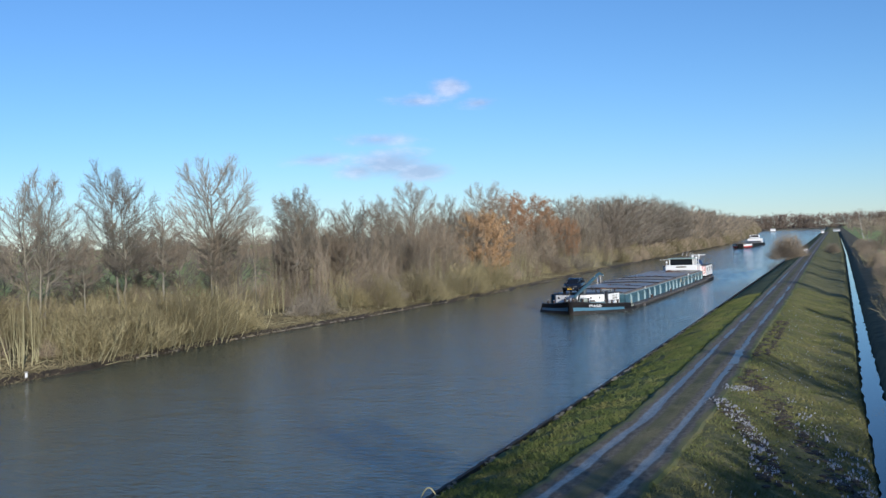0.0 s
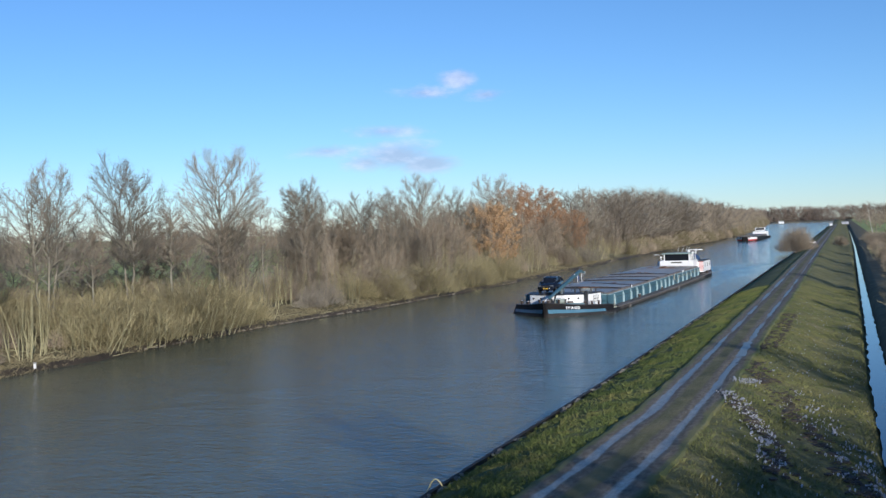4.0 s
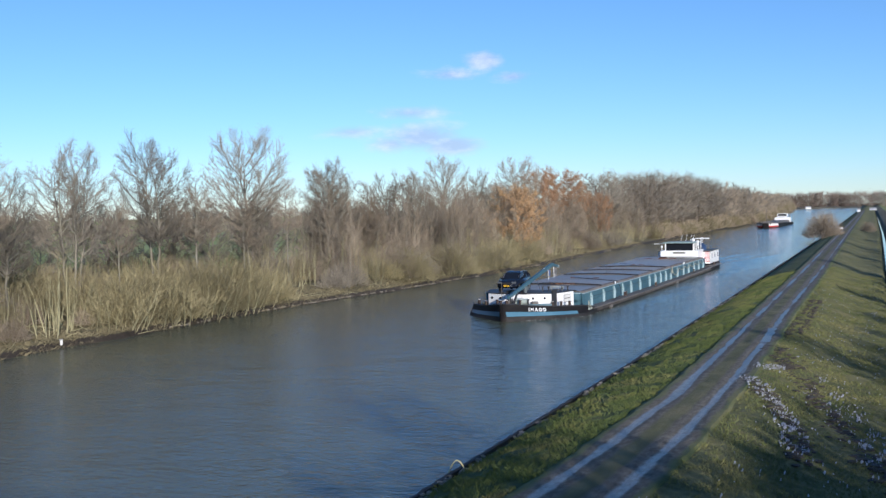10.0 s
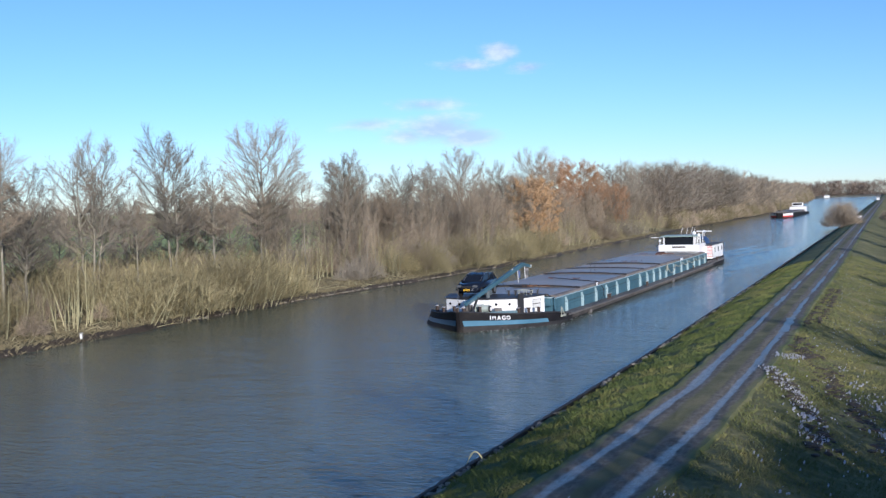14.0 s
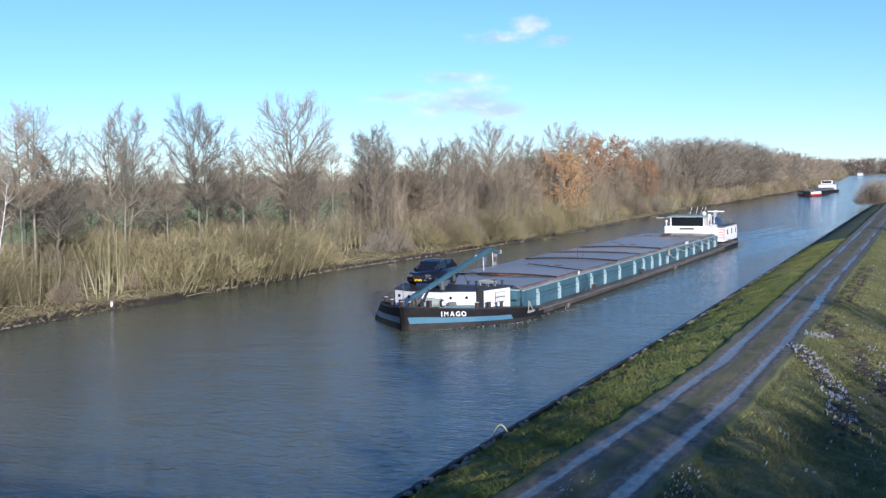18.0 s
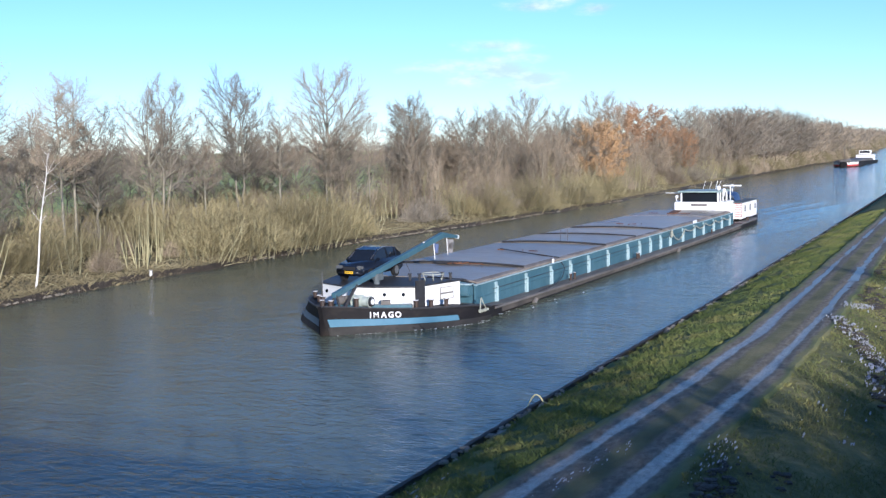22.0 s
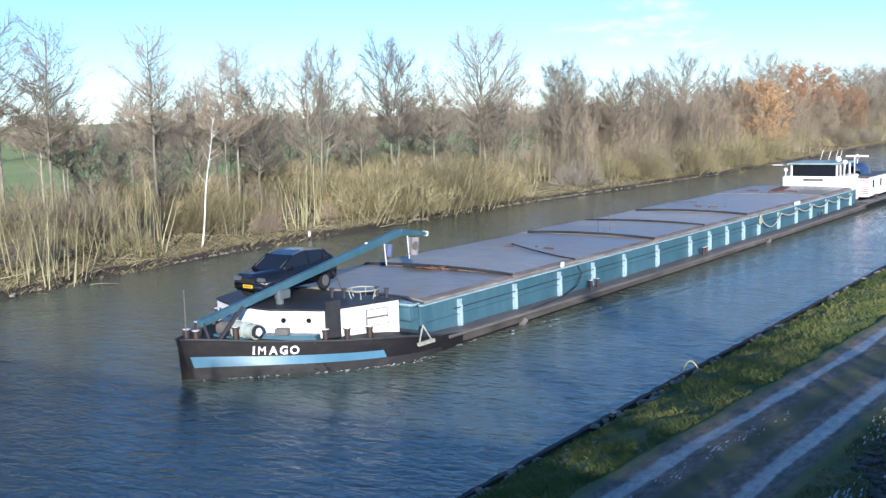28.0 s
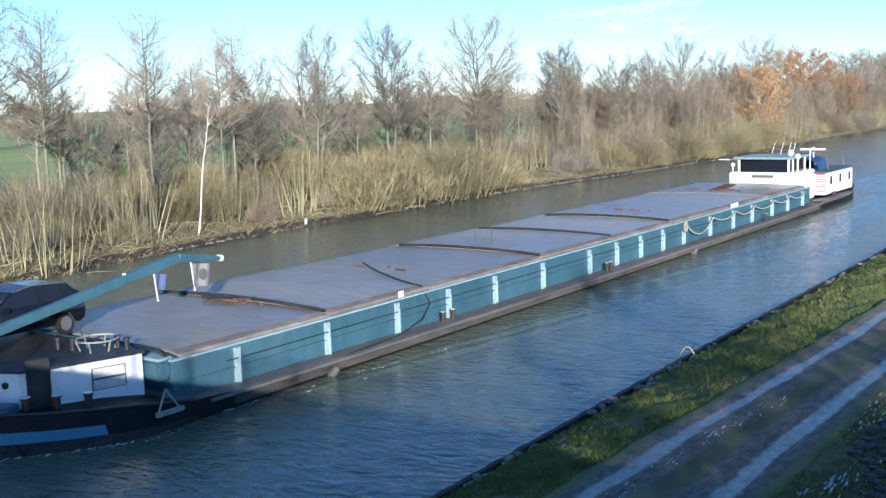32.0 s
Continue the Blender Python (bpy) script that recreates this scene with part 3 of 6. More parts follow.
PROTOS = {
    "broad": plant("tree", bare_tree(3, 16.5, 1, 0.36, 30, 0.255, 14, 11, 0.62, twig_r=0.012, low=0.36, fan=42, fine=3, ragged=0.14), M_BARK, M_TWIG, "tall bare broad-crowned tree with fine twigs on the bank", "tree", "bare trees on the bank"),
    "twin": plant("tree", bare_tree(8, 16.5, 2, 0.30, 40, 0.24, 13, 11, 0.62, twig_r=0.012, low=0.32, fan=36, fine=3, ragged=0.12), M_BARK, M_TWIG, "bare twin-stemmed tree with a rounded twiggy crown", "tree", "bare trees on the bank"),
    "multi": plant("tree", bare_tree(15, 15.5, 4, 0.26, 60, 0.23, 11, 9, 0.55, twig_r=0.012, low=0.24, fan=38, fine=3), M_BARK, M_TWIG, "bare tree with several slender upright stems", "tree", "bare trees on the bank"),
    "oval": plant("tree", bare_tree(17, 16.0, 1, 0.30, 36, 0.215, 13, 11, 0.6, twig_r=0.012, low=0.28, fan=40, fine=3, ragged=0.2), M_BARK, M_TWIG, "bare tree with an upright oval crown of fine twigs", "tree", "bare trees on the bank"),
    "slim": plant("alder_tree", bare_tree(21, 15.5, 1, 0.34, 44, 0.175, 8, 7, 0.55, twig_r=0.011, thick=0.009, low=0.36, fan=50, lead=0.93, leaves=1, leaf_size=0.035, fine=2, ragged=0.34), M_BARK, M_TWIG_RED, "slim bare alder with reddish twigs and dark cones", "tree", "bare trees on the bank"),
    "ruddy": plant("tree", bare_tree(27, 12.5, 2, 0.20, 50, 0.28, 12, 10, 0.6, twig_r=0.013, thick=0.009, low=0.14, fan=46, fine=3), M_BARK, M_TWIG_RED, "lower bare tree with a dense reddish-brown crown", "tree", "bare trees on the bank"),
    "brown": plant("tree", bare_tree(33, 13.5, 1, 0.20, 44, 0.26, 12, 10, 0.6, twig_r=0.013, thick=0.010, low=0.16, fan=44, fine=3), M_BARK, M_TWIG, "bare tree with a dense brownish crown from low down", "tree", "bare trees on the bank"),
    "oak": plant("oak_tree", bare_tree(41, 12.6, 1, 0.16, 40, 0.40, 9, 7, 0.7, leaves=6, leaf_size=0.115, thick=0.014, low=0.10, fan=62, fine=0, ragged=0.10), M_BARK, M_OAKLEAF, "oak still holding its orange-brown dead leaves", "tree", "oaks with brown leaves"),
    "oak_brown": plant("oak_tree", bare_tree(43, 17.0, 1, 0.2, 44, 0.34, 10, 7, 0.75, leaves=4, leaf_size=0.125, thick=0.014, low=0.16, fan=55, fine=0, ragged=0.12), M_BARK, M_OAKBROWN, "oak with thinning dull brown dead leaves", "tree", "oaks with brown leaves"),
    "fill": plant("tree", bare_tree(91, 13.5, 1, 0.22, 34, 0.22, 9, 9, 0.7, twig_r=0.016, thick=0.009, low=0.2, fan=40, fine=2), M_BARK, M_TWIG, "slender bare tree with a brownish crown", "tree", "bare trees on the bank"),
    "fill_red": plant("tree", bare_tree(93, 12.5, 2, 0.20, 36, 0.27, 9, 9, 0.7, twig_r=0.016, thick=0.008, low=0.16, fan=42, fine=2), M_BARK, M_TWIG_RED, "lower bare tree with a reddish-brown crown", "tree", "bare trees on the bank"),
    "saplings": plant("sapling_bush", coppice(59, 9.0, 9, 2.4, 20, 6, r=0.036, twig_len=0.95, bare=0.3), M_BARK, M_TWIG_RED, "bush of slender brown saplings on the bank", "bush", "sapling bushes"),
    "willow": plant("willow_bush", coppice(55, 7.0, 60, 5.5, 15, 5, r=0.018, twig_len=1.0, bare=0.06), M_SHOOT_TWIG, M_SHOOT_TWIG, "large bush of massed olive-yellow shoots leaning over the water", "bush", "coppiced bushes on the bank"),
    "shoots": plant("coppice_bush", coppice(51, 7.8, 11, 1.2, 11, 4, r=0.058, bare=0.5), M_SHOOT, M_SHOOT_TWIG, "tall coppiced bush of pale olive poles by the water", "bush", "coppiced bushes on the bank"),
    "shoots_wide": plant("coppice_bush", coppice(53, 6.4, 16, 3.0, 13, 5, r=0.036, bare=0.3), M_SHOOT, M_SHOOT_TWIG, "leaning coppiced bush of olive shoots by the water", "bush", "coppiced bushes on the bank"),
    "shoots_low": plant("coppice_bush", coppice(57, 4.4, 30, 7.0, 8, 5, r=0.026, twig_len=0.8), M_SHOOT, M_SHOOT_TWIG, "spreading bush of thin olive-brown shoots by the water", "bush", "coppiced bushes on the bank"),
    "thicket": plant("bush", dome(63, 3.4, 5.4, 1200, r=0.016), M_TWIG, M_TWIG, "dense brown leafless thicket on the bank", "bush", "brown thickets"),
    "thicket_red": plant("bush", dome(67, 4.8, 5.0, 1200, r=0.016), M_TWIG_RED, M_TWIG_RED, "dense reddish-brown leafless bush", "bush", "brown thickets"),
    "thicket_olive": plant("bush", dome(71, 4.4, 6.5, 1600, r=0.017), M_SHOOT_TWIG, M_SHOOT_TWIG, "dense olive-brown leafless bush hanging to the water", "bush", "brown thickets"),
    "far": plant("tree", bare_tree(77, 15.0, 1, 0.16, 24, 0.27, 7, 5, 1.1, twig_r=0.026, low=0.14, fine=0, fan=46), M_BARK_FAR, M_TWIG, "distant bare tree with a brownish crown", "tree", "distant trees along the canal"),
    "far_red": plant("tree", bare_tree(79, 13.5, 2, 0.12, 26, 0.28, 7, 5, 1.1, twig_r=0.026, low=0.10, fine=0, fan=48), M_BARK_FAR, M_TWIG_RED, "distant bare tree with a reddish-brown crown", "tree", "distant trees along the canal"),
}
USED = set()


def put(kind, x, y, size=1.0, turn=0.0, z=None, wide=1.0):
    """Plant one of the kinds with its base on the land at x, y."""
    if z is None:
        z = profile_z(x, y)
    m = Matrix.LocRotScale((x, y, z), Euler((0, 0, radians(turn))), (size * wide, size * wide, size))
    if kind not in USED:
        USED.add(kind)
        PROTOS[kind].matrix_basis = m
        return PROTOS[kind]
    return copy_thing(PROTOS[kind], m)


# tall trees that stand out, as (kind, x, y, scale, turn)
for k, x, y, s, a in [
    ("slim", -60, 26, 1.0, 70), ("slim", -62, 30.5, 1.02, 150), ("slim", -60, 35, 1.0, 10), ("slim", -61, 38.5, 0.96, 310), ("slim", -61.5, 41.0, 1.02, 100), ("oval", -66, 40, 0.8, 60), ("slim", -63, 55.5, 0.8, 260), ("slim", -61, 61.4, 0.94, 190), ("oval", -67, 56, 0.78, 10), ("slim", -64, 47.5, 0.7, 15), ("slim", -60, 43.5, 0.98, 200), ("slim", -60, 52.2, 1.0, 80), ("slim", -60, 59.2, 0.90, 40), ("oval", -61, 63.8, 0.92, 110), ("oval", -65, 60.5, 0.84, 15),
    ("multi", -62, 72.2, 0.98, 0), ("slim", -61, 77, 0.66, 50), ("twin", -62, 83.6, 0.97, 60), ("ruddy", -72, 99, 0.85, 15), ("broad", -62, 99.8, 1.05, 30), ("oval", -64, 96, 0.72, 190), ("slim", -62, 108, 0.80, 20),
    ("oval", -62, 118.3, 1.14, 90), ("multi", -63, 121, 0.98, 200), ("slim", -61, 127, 0.80, 120), ("oval", -62, 135.4, 1.02, 250), ("multi", -61, 142, 0.96, 130),
    ("broad", -62, 157.4, 0.95, 140), ("oval", -62, 165, 0.86, 300), ("multi", -61, 172.2, 1.01, 210), ("oval", -63, 181, 0.95, 45), ("broad", -62, 195, 1.03, 20),
    ("oak", -56, 174, 0.98, 0), ("oak_brown", -63, 211, 0.96, 200), ("oak_brown", -62, 227, 1.0, 250), ("oak_brown", -57, 236, 0.72, 30), ("oval", -66, 204, 1.03, 77),
    ("broad", -58, 255, 0.95, 140), ("twin", -60, 270, 0.98, 270), ("multi", -59, 315, 1.12, 300),
]:
    put(k, x, y, s, a)


def fill_left_bank():
    rnd = random.Random(5)
    y = 22.0
    while y < 300:
        l = bank_left(y)
        near = y < 110
        k = rnd.choice(["fill", "slim", "oval", "slim"] if near else ["fill", "fill_red", "fill", "fill_red", "slim", "ruddy"])
        put(k, l - rnd.uniform(6, 22), y, rnd.uniform(0.5, 0.8) if near else rnd.uniform(0.68, 0.94) if y < 170 else rnd.uniform(0.74, 1.0), rnd.uniform(0, 360), wide=1.1)
        if not near:
            put("saplings", l - rnd.uniform(4, 16), y + 0.8, rnd.uniform(0.75, 1.2), rnd.uniform(0, 360))
        y += rnd.uniform(1.5, 2.6) if not near else rnd.uniform(2.2, 3.8)
    # at the water: single stands of poles with open litter and the field behind, then massed willow, then mixed scrub
    for k, x, y, sc in (("shoots_wide", -52.8, 37.0, 1.1), ("shoots_wide", -53.4, 38.4, 0.9), ("shoots", -55.4, 47.0, 0.85), ("shoots", -56.2, 62.5, 0.95), ("shoots", -57.4, 40.6, 0.8), ("shoots", -56.2, 44.8, 0.85), ("shoots", -57.2, 48.4, 0.95), ("shoots", -57.9, 49.6, 0.8),
                        ("shoots", -57.0, 56.5, 0.8), ("shoots", -58.5, 60.0, 0.7), ("shoots", -56.8, 64.4, 1.0), ("shoots", -57.4, 66.0, 0.95), ("shoots_low", -55.2, 71.0, 1.0), ("shoots_low", -55.0, 77.0, 1.1), ("shoots_low", -55.2, 83.0, 1.0),
                        ("willow", -56.6, 69.5, 0.72), ("willow", -56.8, 73.5, 0.85), ("willow", -57.0, 78.0, 0.96), ("willow", -57.2, 82.5, 0.92), ("willow", -57.0, 87.0, 0.76), ("willow", -62.0, 80.0, 0.9), ("willow", -56.0, 91.5, 0.5)):
        put(k, x, y, sc, rnd.uniform(0, 360))
    y = 38.0
    while y < 100:
        put(rnd.choice(["thicket_olive", "thicket_olive", "thicket", "thicket_red"]), bank_left(y) - rnd.uniform(8, 15), y, rnd.uniform(0.8, 1.15) if y < 66 else rnd.uniform(1.0, 1.35), rnd.uniform(0, 360))
        y += rnd.uniform(1.7, 2.7) if not 93 < y < 98 else 4.0
    y = 20.0
    while y < 300:
        l = bank_left(y)
        if y < 68:
            if rnd.random() < 0.15:
                put(rnd.choice(["shoots", "shoots_wide"]), l - rnd.uniform(4.0, 8.0), y, rnd.uniform(0.5, 0.85), rnd.uniform(0, 360))
            put(rnd.choice(["thicket", "thicket_red", "thicket_olive"]), l - rnd.uniform(2.6, 7.0), y + 1, rnd.uniform(0.35, 0.6), rnd.uniform(0, 360))
            put(rnd.choice(["thicket_red", "thicket_olive", "thicket"]), l - rnd.uniform(8, 15), y + 1, rnd.uniform(0.6, 1.0), rnd.uniform(0, 360))
            put(rnd.choice(["thicket", "thicket_olive", "thicket_olive", "thicket_red"]), l - rnd.uniform(5, 12), y, rnd.uniform(0.55, 0.85), rnd.uniform(0, 360))
            if rnd.random() < 0.6:
                put(rnd.choice(["saplings", "thicket_red", "shoots"]), l - rnd.uniform(9, 18), y + 2, rnd.uniform(0.6, 1.0), rnd.uniform(0, 360))
            y += rnd.uniform(1.9, 3.0)
        elif y < 97:
            put(rnd.choice(["thicket_olive", "shoots_low", "thicket_olive"]), l - rnd.uniform(1.6, 3.5), y, rnd.uniform(0.7, 1.1), rnd.uniform(0, 360))
            put(rnd.choice(["thicket_red", "thicket_olive"]), l - rnd.uniform(8, 15), y + 1, rnd.uniform(0.7, 1.1), rnd.uniform(0, 360))
            y += rnd.uniform(2.0, 3.2)
        else:
            if rnd.random() < 0.8:
                put(rnd.choice(["thicket", "thicket_red", "thicket_olive", "shoots_low", "shoots"]), l - rnd.uniform(2.4, 5.0), y, rnd.uniform(0.6, 1.1), rnd.uniform(0, 360))
            put(rnd.choice(["thicket", "thicket_red", "thicket_red", "shoots", "saplings"]), l - rnd.uniform(5, 9), y + 1, rnd.uniform(0.8, 1.15), rnd.uniform(0, 360))
            if y > 104:
                put(rnd.choice(["thicket", "thicket_red", "thicket_olive", "saplings"]), l - rnd.uniform(8, 13), y + 0.5, rnd.uniform(0.8, 1.2), rnd.uniform(0, 360))
                put(rnd.choice(["thicket", "thicket_red", "fill_red"]), l - rnd.uniform(12, 20), y + 2, rnd.uniform(0.7, 1.1), rnd.uniform(0, 360))
            y += rnd.uniform(2.4, 3.8)
    # rounded olive bushes that hang to the water
    for bx, by, bs in ((-54.2, 76, 0.95), (-54.6, 81, 1.2), (-55.2, 86, 1.3), (-54.8, 92, 0.95), (-52.0, 122, 0.9), (-51.5, 134, 1.3), (-51.0, 150, 1.2), (-51.4, 166, 1.1)):
        put("thicket_olive", bx - 0.8, by, bs, rnd.uniform(0, 360))
    y = 280.0
    while y < 430:
        l = bank_left(y)
        for row in range(2):
            put(rnd.choice(["far", "far_red", "far"]), l - rnd.uniform(2, 9) - 9 * row, y + rnd.uniform(-3, 3), rnd.uniform(0.95, 1.2), rnd.uniform(0, 360), wide=1.2)
        y += rnd.uniform(4.5, 7)


fill_left_bank()


def right_side():
    rnd = random.Random(9)
    y = 26.0
    while y < 420:
        put(rnd.choice(["thicket_red", "thicket", "thicket_red", "shoots_low"]), ditch(y) + rnd.uniform(4.2, 6.0), y, rnd.uniform(0.55, 0.85), rnd.uniform(0, 360))
        if rnd.random() < 0.6:
            put(rnd.choice(["thicket_red", "ruddy", "thicket"]), ditch(y) + rnd.uniform(7, 13), y, rnd.uniform(0.4, 0.6) if rnd.random() < 0.3 else 0.8, rnd.uniform(0, 360))
        y += rnd.uniform(3, 5) * (1 + y / 200)
    for x, yy, k, s in [(-10.8, 268, "thicket_red", 1.5), (-10.9, 272, "ruddy", 0.5), (-11.0, 276, "thicket_red", 1.7), (-10.5, 282, "thicket_red", 1.5), (-10.2, 279, "ruddy", 0.55), (-1.2, 330, "thicket_red", 0.8), (-0.6, 345, "thicket_red", 0.8)]:
        put(k, x, yy, s, rnd.uniform(0, 360))


right_side()


def far_rows():
    """Distant trees along the canal and behind the field: too many to count, joined by colour."""
    rnd = random.Random(19)
    spots = []
    y = 432.0
    while y < 1700:
        for row in range(2):
            spots.append((bank_left(y) - rnd.uniform(2, 9) - 9 * row, y + rnd.uniform(-3, 3), rnd.uniform(0.95, 1.25)))
        y += rnd.uniform(6, 9) * (1 + (y - 430) / 500)
    y = 430.0
    while y < 1500:
        spots.append((ditch(y) + rnd.uniform(6, 40), y, rnd.uniform(0.6, 0.9)))
        y += rnd.uniform(16, 30)
    y = -20.0
    while y < 420:
        spots.append((-205 - 55 * rnd.random(), y, rnd.uniform(0.5, 0.9)))
        y += rnd.uniform(1.8, 3.2)
    shrubs = []
    y = 284.0
    while y < 1700:
        shrubs.append((bank_left(y) - rnd.uniform(0.6, 3.5), y, rnd.uniform(0.7, 1.3) * (1 + (y - 284) / 900)))
        shrubs.append((bank_left(y) - rnd.uniform(4, 9), y + 1, rnd.uniform(1.0, 1.7) * (1 + (y - 284) / 900)))
        y += rnd.uniform(2.6, 4.2) * (1 + (y - 284) / 350)
    for seed, material, label in ((103, M_SHOOT_TWIG, "distant olive scrub at the waterline"), (104, M_TWIG_RED, "distant brown scrub at the waterline")):
        w = Wood()
        t, c = dome(seed, 3.6, 5.5, 330, r=0.05)
        v = np.array(c.v)
        for x, y, s in shrubs:
            if rnd.random() < 0.5:
                continue
            a = rnd.uniform(0, 6.283)
            ca, sa = math.cos(a) * s, math.sin(a) * s
            q = np.stack([v[:, 0] * ca - v[:, 1] * sa + x, v[:, 0] * sa + v[:, 1] * ca + y, v[:, 2] * s * rnd.uniform(0.8, 1.3) + 0.3], 1)
            b = w.n
            w.v.extend(q.tolist())
            w.f.extend([tuple(i + b for i in g) for g in c.f])
            w.n += len(q)
        tagged(make("far_scrub", w.v, w.f, material), label, "scrub", kind="stuff")
    for seed, material, label in ((101, M_TWIG, "distant row of brown bare trees"), (102, M_TWIG_RED, "distant row of reddish bare trees")):
        w = Wood()
        shapes = []
        for k in range(3):
            t, c = bare_tree(seed * 7 + k, 15.0, 1, 0.12, 15, 0.32, 5, 3, 1.7, twig_r=0.045, low=0.06, fine=0, fan=50)
            v = np.array(t.v + c.v)
            f = t.f + [tuple(i + t.n for i in q) for q in c.f]
            shapes.append((v, f))
        for x, y, s in spots:
            if rnd.random() < 0.5:
                continue
            v, f = shapes[rnd.randrange(3)]
            a = rnd.uniform(0, 6.283)
            ca, sa = math.cos(a) * s * 1.25, math.sin(a) * s * 1.25
            q = np.stack([v[:, 0] * ca - v[:, 1] * sa + x, v[:, 0] * sa + v[:, 1] * ca + y, v[:, 2] * s + 0.9], 1)
            b = w.n
            w.v.extend(q.tolist())
            w.f.extend([tuple(i + b for i in g) for g in f])
            w.n += len(q)
        tagged(make("far_trees", w.v, w.f, material), label, "trees", kind="stuff")


far_rows()


def far_woods():
    """Woods that close the view, far too many stems to count."""
    rnd = random.Random(12)
    w = Wood()
    spots = []
    for i in range(520):
        spots.append((rnd.uniform(-420, 520), 1760 + rnd.uniform(0, 90), rnd.uniform(22, 32)))
    for i in range(420):
        t = rnd.random()
        spots.append((-260 - 160 * rnd.random() - 60 * math.sin(t * 9), -100 + 1750 * t, rnd.uniform(8, 15)))
    for i in range(160):
        t = rnd.random()
        spots.append((70 + 420 * t, 1300 - 700 * t + rnd.uniform(-30, 30), rnd.uniform(10, 17)))
    for x, y, h in spots:
        for s in range(60):
            a, q = rnd.uniform(0, 6.283), rnd.random() ** 0.6
            z = h * rnd.uniform(0.05, 0.75)
            p = np.array([x + math.cos(a) * q * h * 0.33, y + math.sin(a) * q * h * 0.33, z])
            w.tube([p, p + np.array([rnd.gauss(0, 0.14), rnd.gauss(0, 0.14), rnd.uniform(0.06, 0.24)]) * h], [h * 0.014, 0], 3)
    tagged(make("far_woods", w.v, w.f, M_WOOD_FAR), "distant brown winter woods closing the horizon", "woods", kind="stuff")


far_woods()


# ---- right bank: piling edge, track, ruts, snow, grass ----
M_HOSE = plain("yellow_hose", (0.52, 0.46, 0.22), 0.5)


def wob(y, seed, amp, rate=0.35):
    return amp * (noise.noise((seed, y * rate, 1.7)) + 0.5 * noise.noise((seed, y * rate * 3.1, 8.2)))


def near_steps(a, b, step):
    return [float(v) for v in np.arange(a, b, step)]


def track_material():
    """Gravel, worn grass and wet ruts of the track, blended with ragged edges by the strips' own widths."""
    m = bpy.data.materials.new("track")
    m.use_nodes = True
    nt = m.node_tree
    N, K = nt.nodes.new, nt.links.new
    bsdf = nt.nodes["Principled BSDF"]
    co = N("ShaderNodeTexCoord")
    vm = N("ShaderNodeVectorMath")
    vm.operation = "MULTIPLY"
    vm.inputs[1].default_value = (1, 0.45, 1)
    K(co.outputs["Object"], vm.inputs[0])
    fine = N("ShaderNodeTexNoise")
    fine.inputs["Scale"].default_value, fine.inputs["Detail"].default_value, fine.inputs["Roughness"].default_value = 5.0, 7.0, 0.7
    coarse = N("ShaderNodeTexNoise")
    coarse.inputs["Scale"].default_value, coarse.inputs["Detail"].default_value = 0.9, 4.0
    K(vm.outputs[0], fine.inputs["Vector"])
    K(vm.outputs[0], coarse.inputs["Vector"])
    def ramp(source, cols):
        r = N("ShaderNodeValToRGB")
        els = r.color_ramp.elements
        for k, c in enumerate(cols):
            pos = 0.32 + 0.36 * k / (len(cols) - 1)
            el = els[k] if k < 2 else els.new(pos)
            el.position, el.color = pos, (*c, 1)
        K(source, r.inputs["Fac"])
        return r.outputs["Color"]
    def mask(name, ragged):
        """The strip's width, broken up by both noises."""
        at = N("ShaderNodeAttribute")
        at.attribute_name = name
        out = at.outputs["Fac"]
        for nz, amount in ((fine, ragged), (coarse, ragged * 1.3)):
            ma = N("ShaderNodeMath")
            ma.operation = "MULTIPLY_ADD"
            K(nz.outputs["Fac"], ma.inputs[0])
            ma.inputs[1].default_value = amount
            K(out, ma.inputs[2])
            out = ma.outputs[0]
        mr = N("ShaderNodeMapRange")
        mr.interpolation_type = "SMOOTHSTEP"
        shift_by = ragged * 1.15
        mr.inputs["From Min"].default_value, mr.inputs["From Max"].default_value = 0.3 + shift_by, 0.8 + shift_by
        K(out, mr.inputs["Value"])
        return mr.outputs[0]
    def blend(fac, a, b, kind="RGBA"):
        mx = N("ShaderNodeMix")
        mx.data_type = kind
        K(fac, mx.inputs["Factor"])
        i, j = (6, 7) if kind == "RGBA" else (2, 3)
        for k, v in ((i, a), (j, b)):
            if isinstance(v, float):
                mx.inputs[k].default_value = v
            else:
                K(v, mx.inputs[k])
        return mx.outputs[2] if kind == "RGBA" else mx.outputs[0]
    gravel = ramp(fine.outputs["Fac"], [(0.075, 0.064, 0.046), (0.15, 0.13, 0.095), (0.24, 0.21, 0.155)])
    grass = ramp(coarse.outputs["Fac"], [(0.06, 0.065, 0.024), (0.125, 0.12, 0.045), (0.20, 0.175, 0.08)])
    edge = ramp(coarse.outputs["Fac"], [(0.06, 0.085, 0.02), (0.12, 0.14, 0.04), (0.19, 0.18, 0.07)])
    wet = ramp(fine.outputs["Fac"], [(0.10, 0.088, 0.068), (0.20, 0.18, 0.145), (0.31, 0.285, 0.24)])
    wet_f, mid_f, edge_f = mask("wet", 0.38), mask("middle", 0.6), mask("verge", 0.6)
    colour = blend(edge_f, blend(wet_f, blend(mid_f, gravel, grass), wet), edge)
    K(colour, bsdf.inputs["Base Color"])
    K(blend(wet_f, 0.9, 0.33, "FLOAT"), bsdf.inputs["Roughness"])
    bp = N("ShaderNodeBump")
    bp.inputs["Strength"].default_value, bp.inputs["Distance"].default_value = 0.7, 0.05
    K(fine.outputs["Fac"], bp.inputs["Height"])
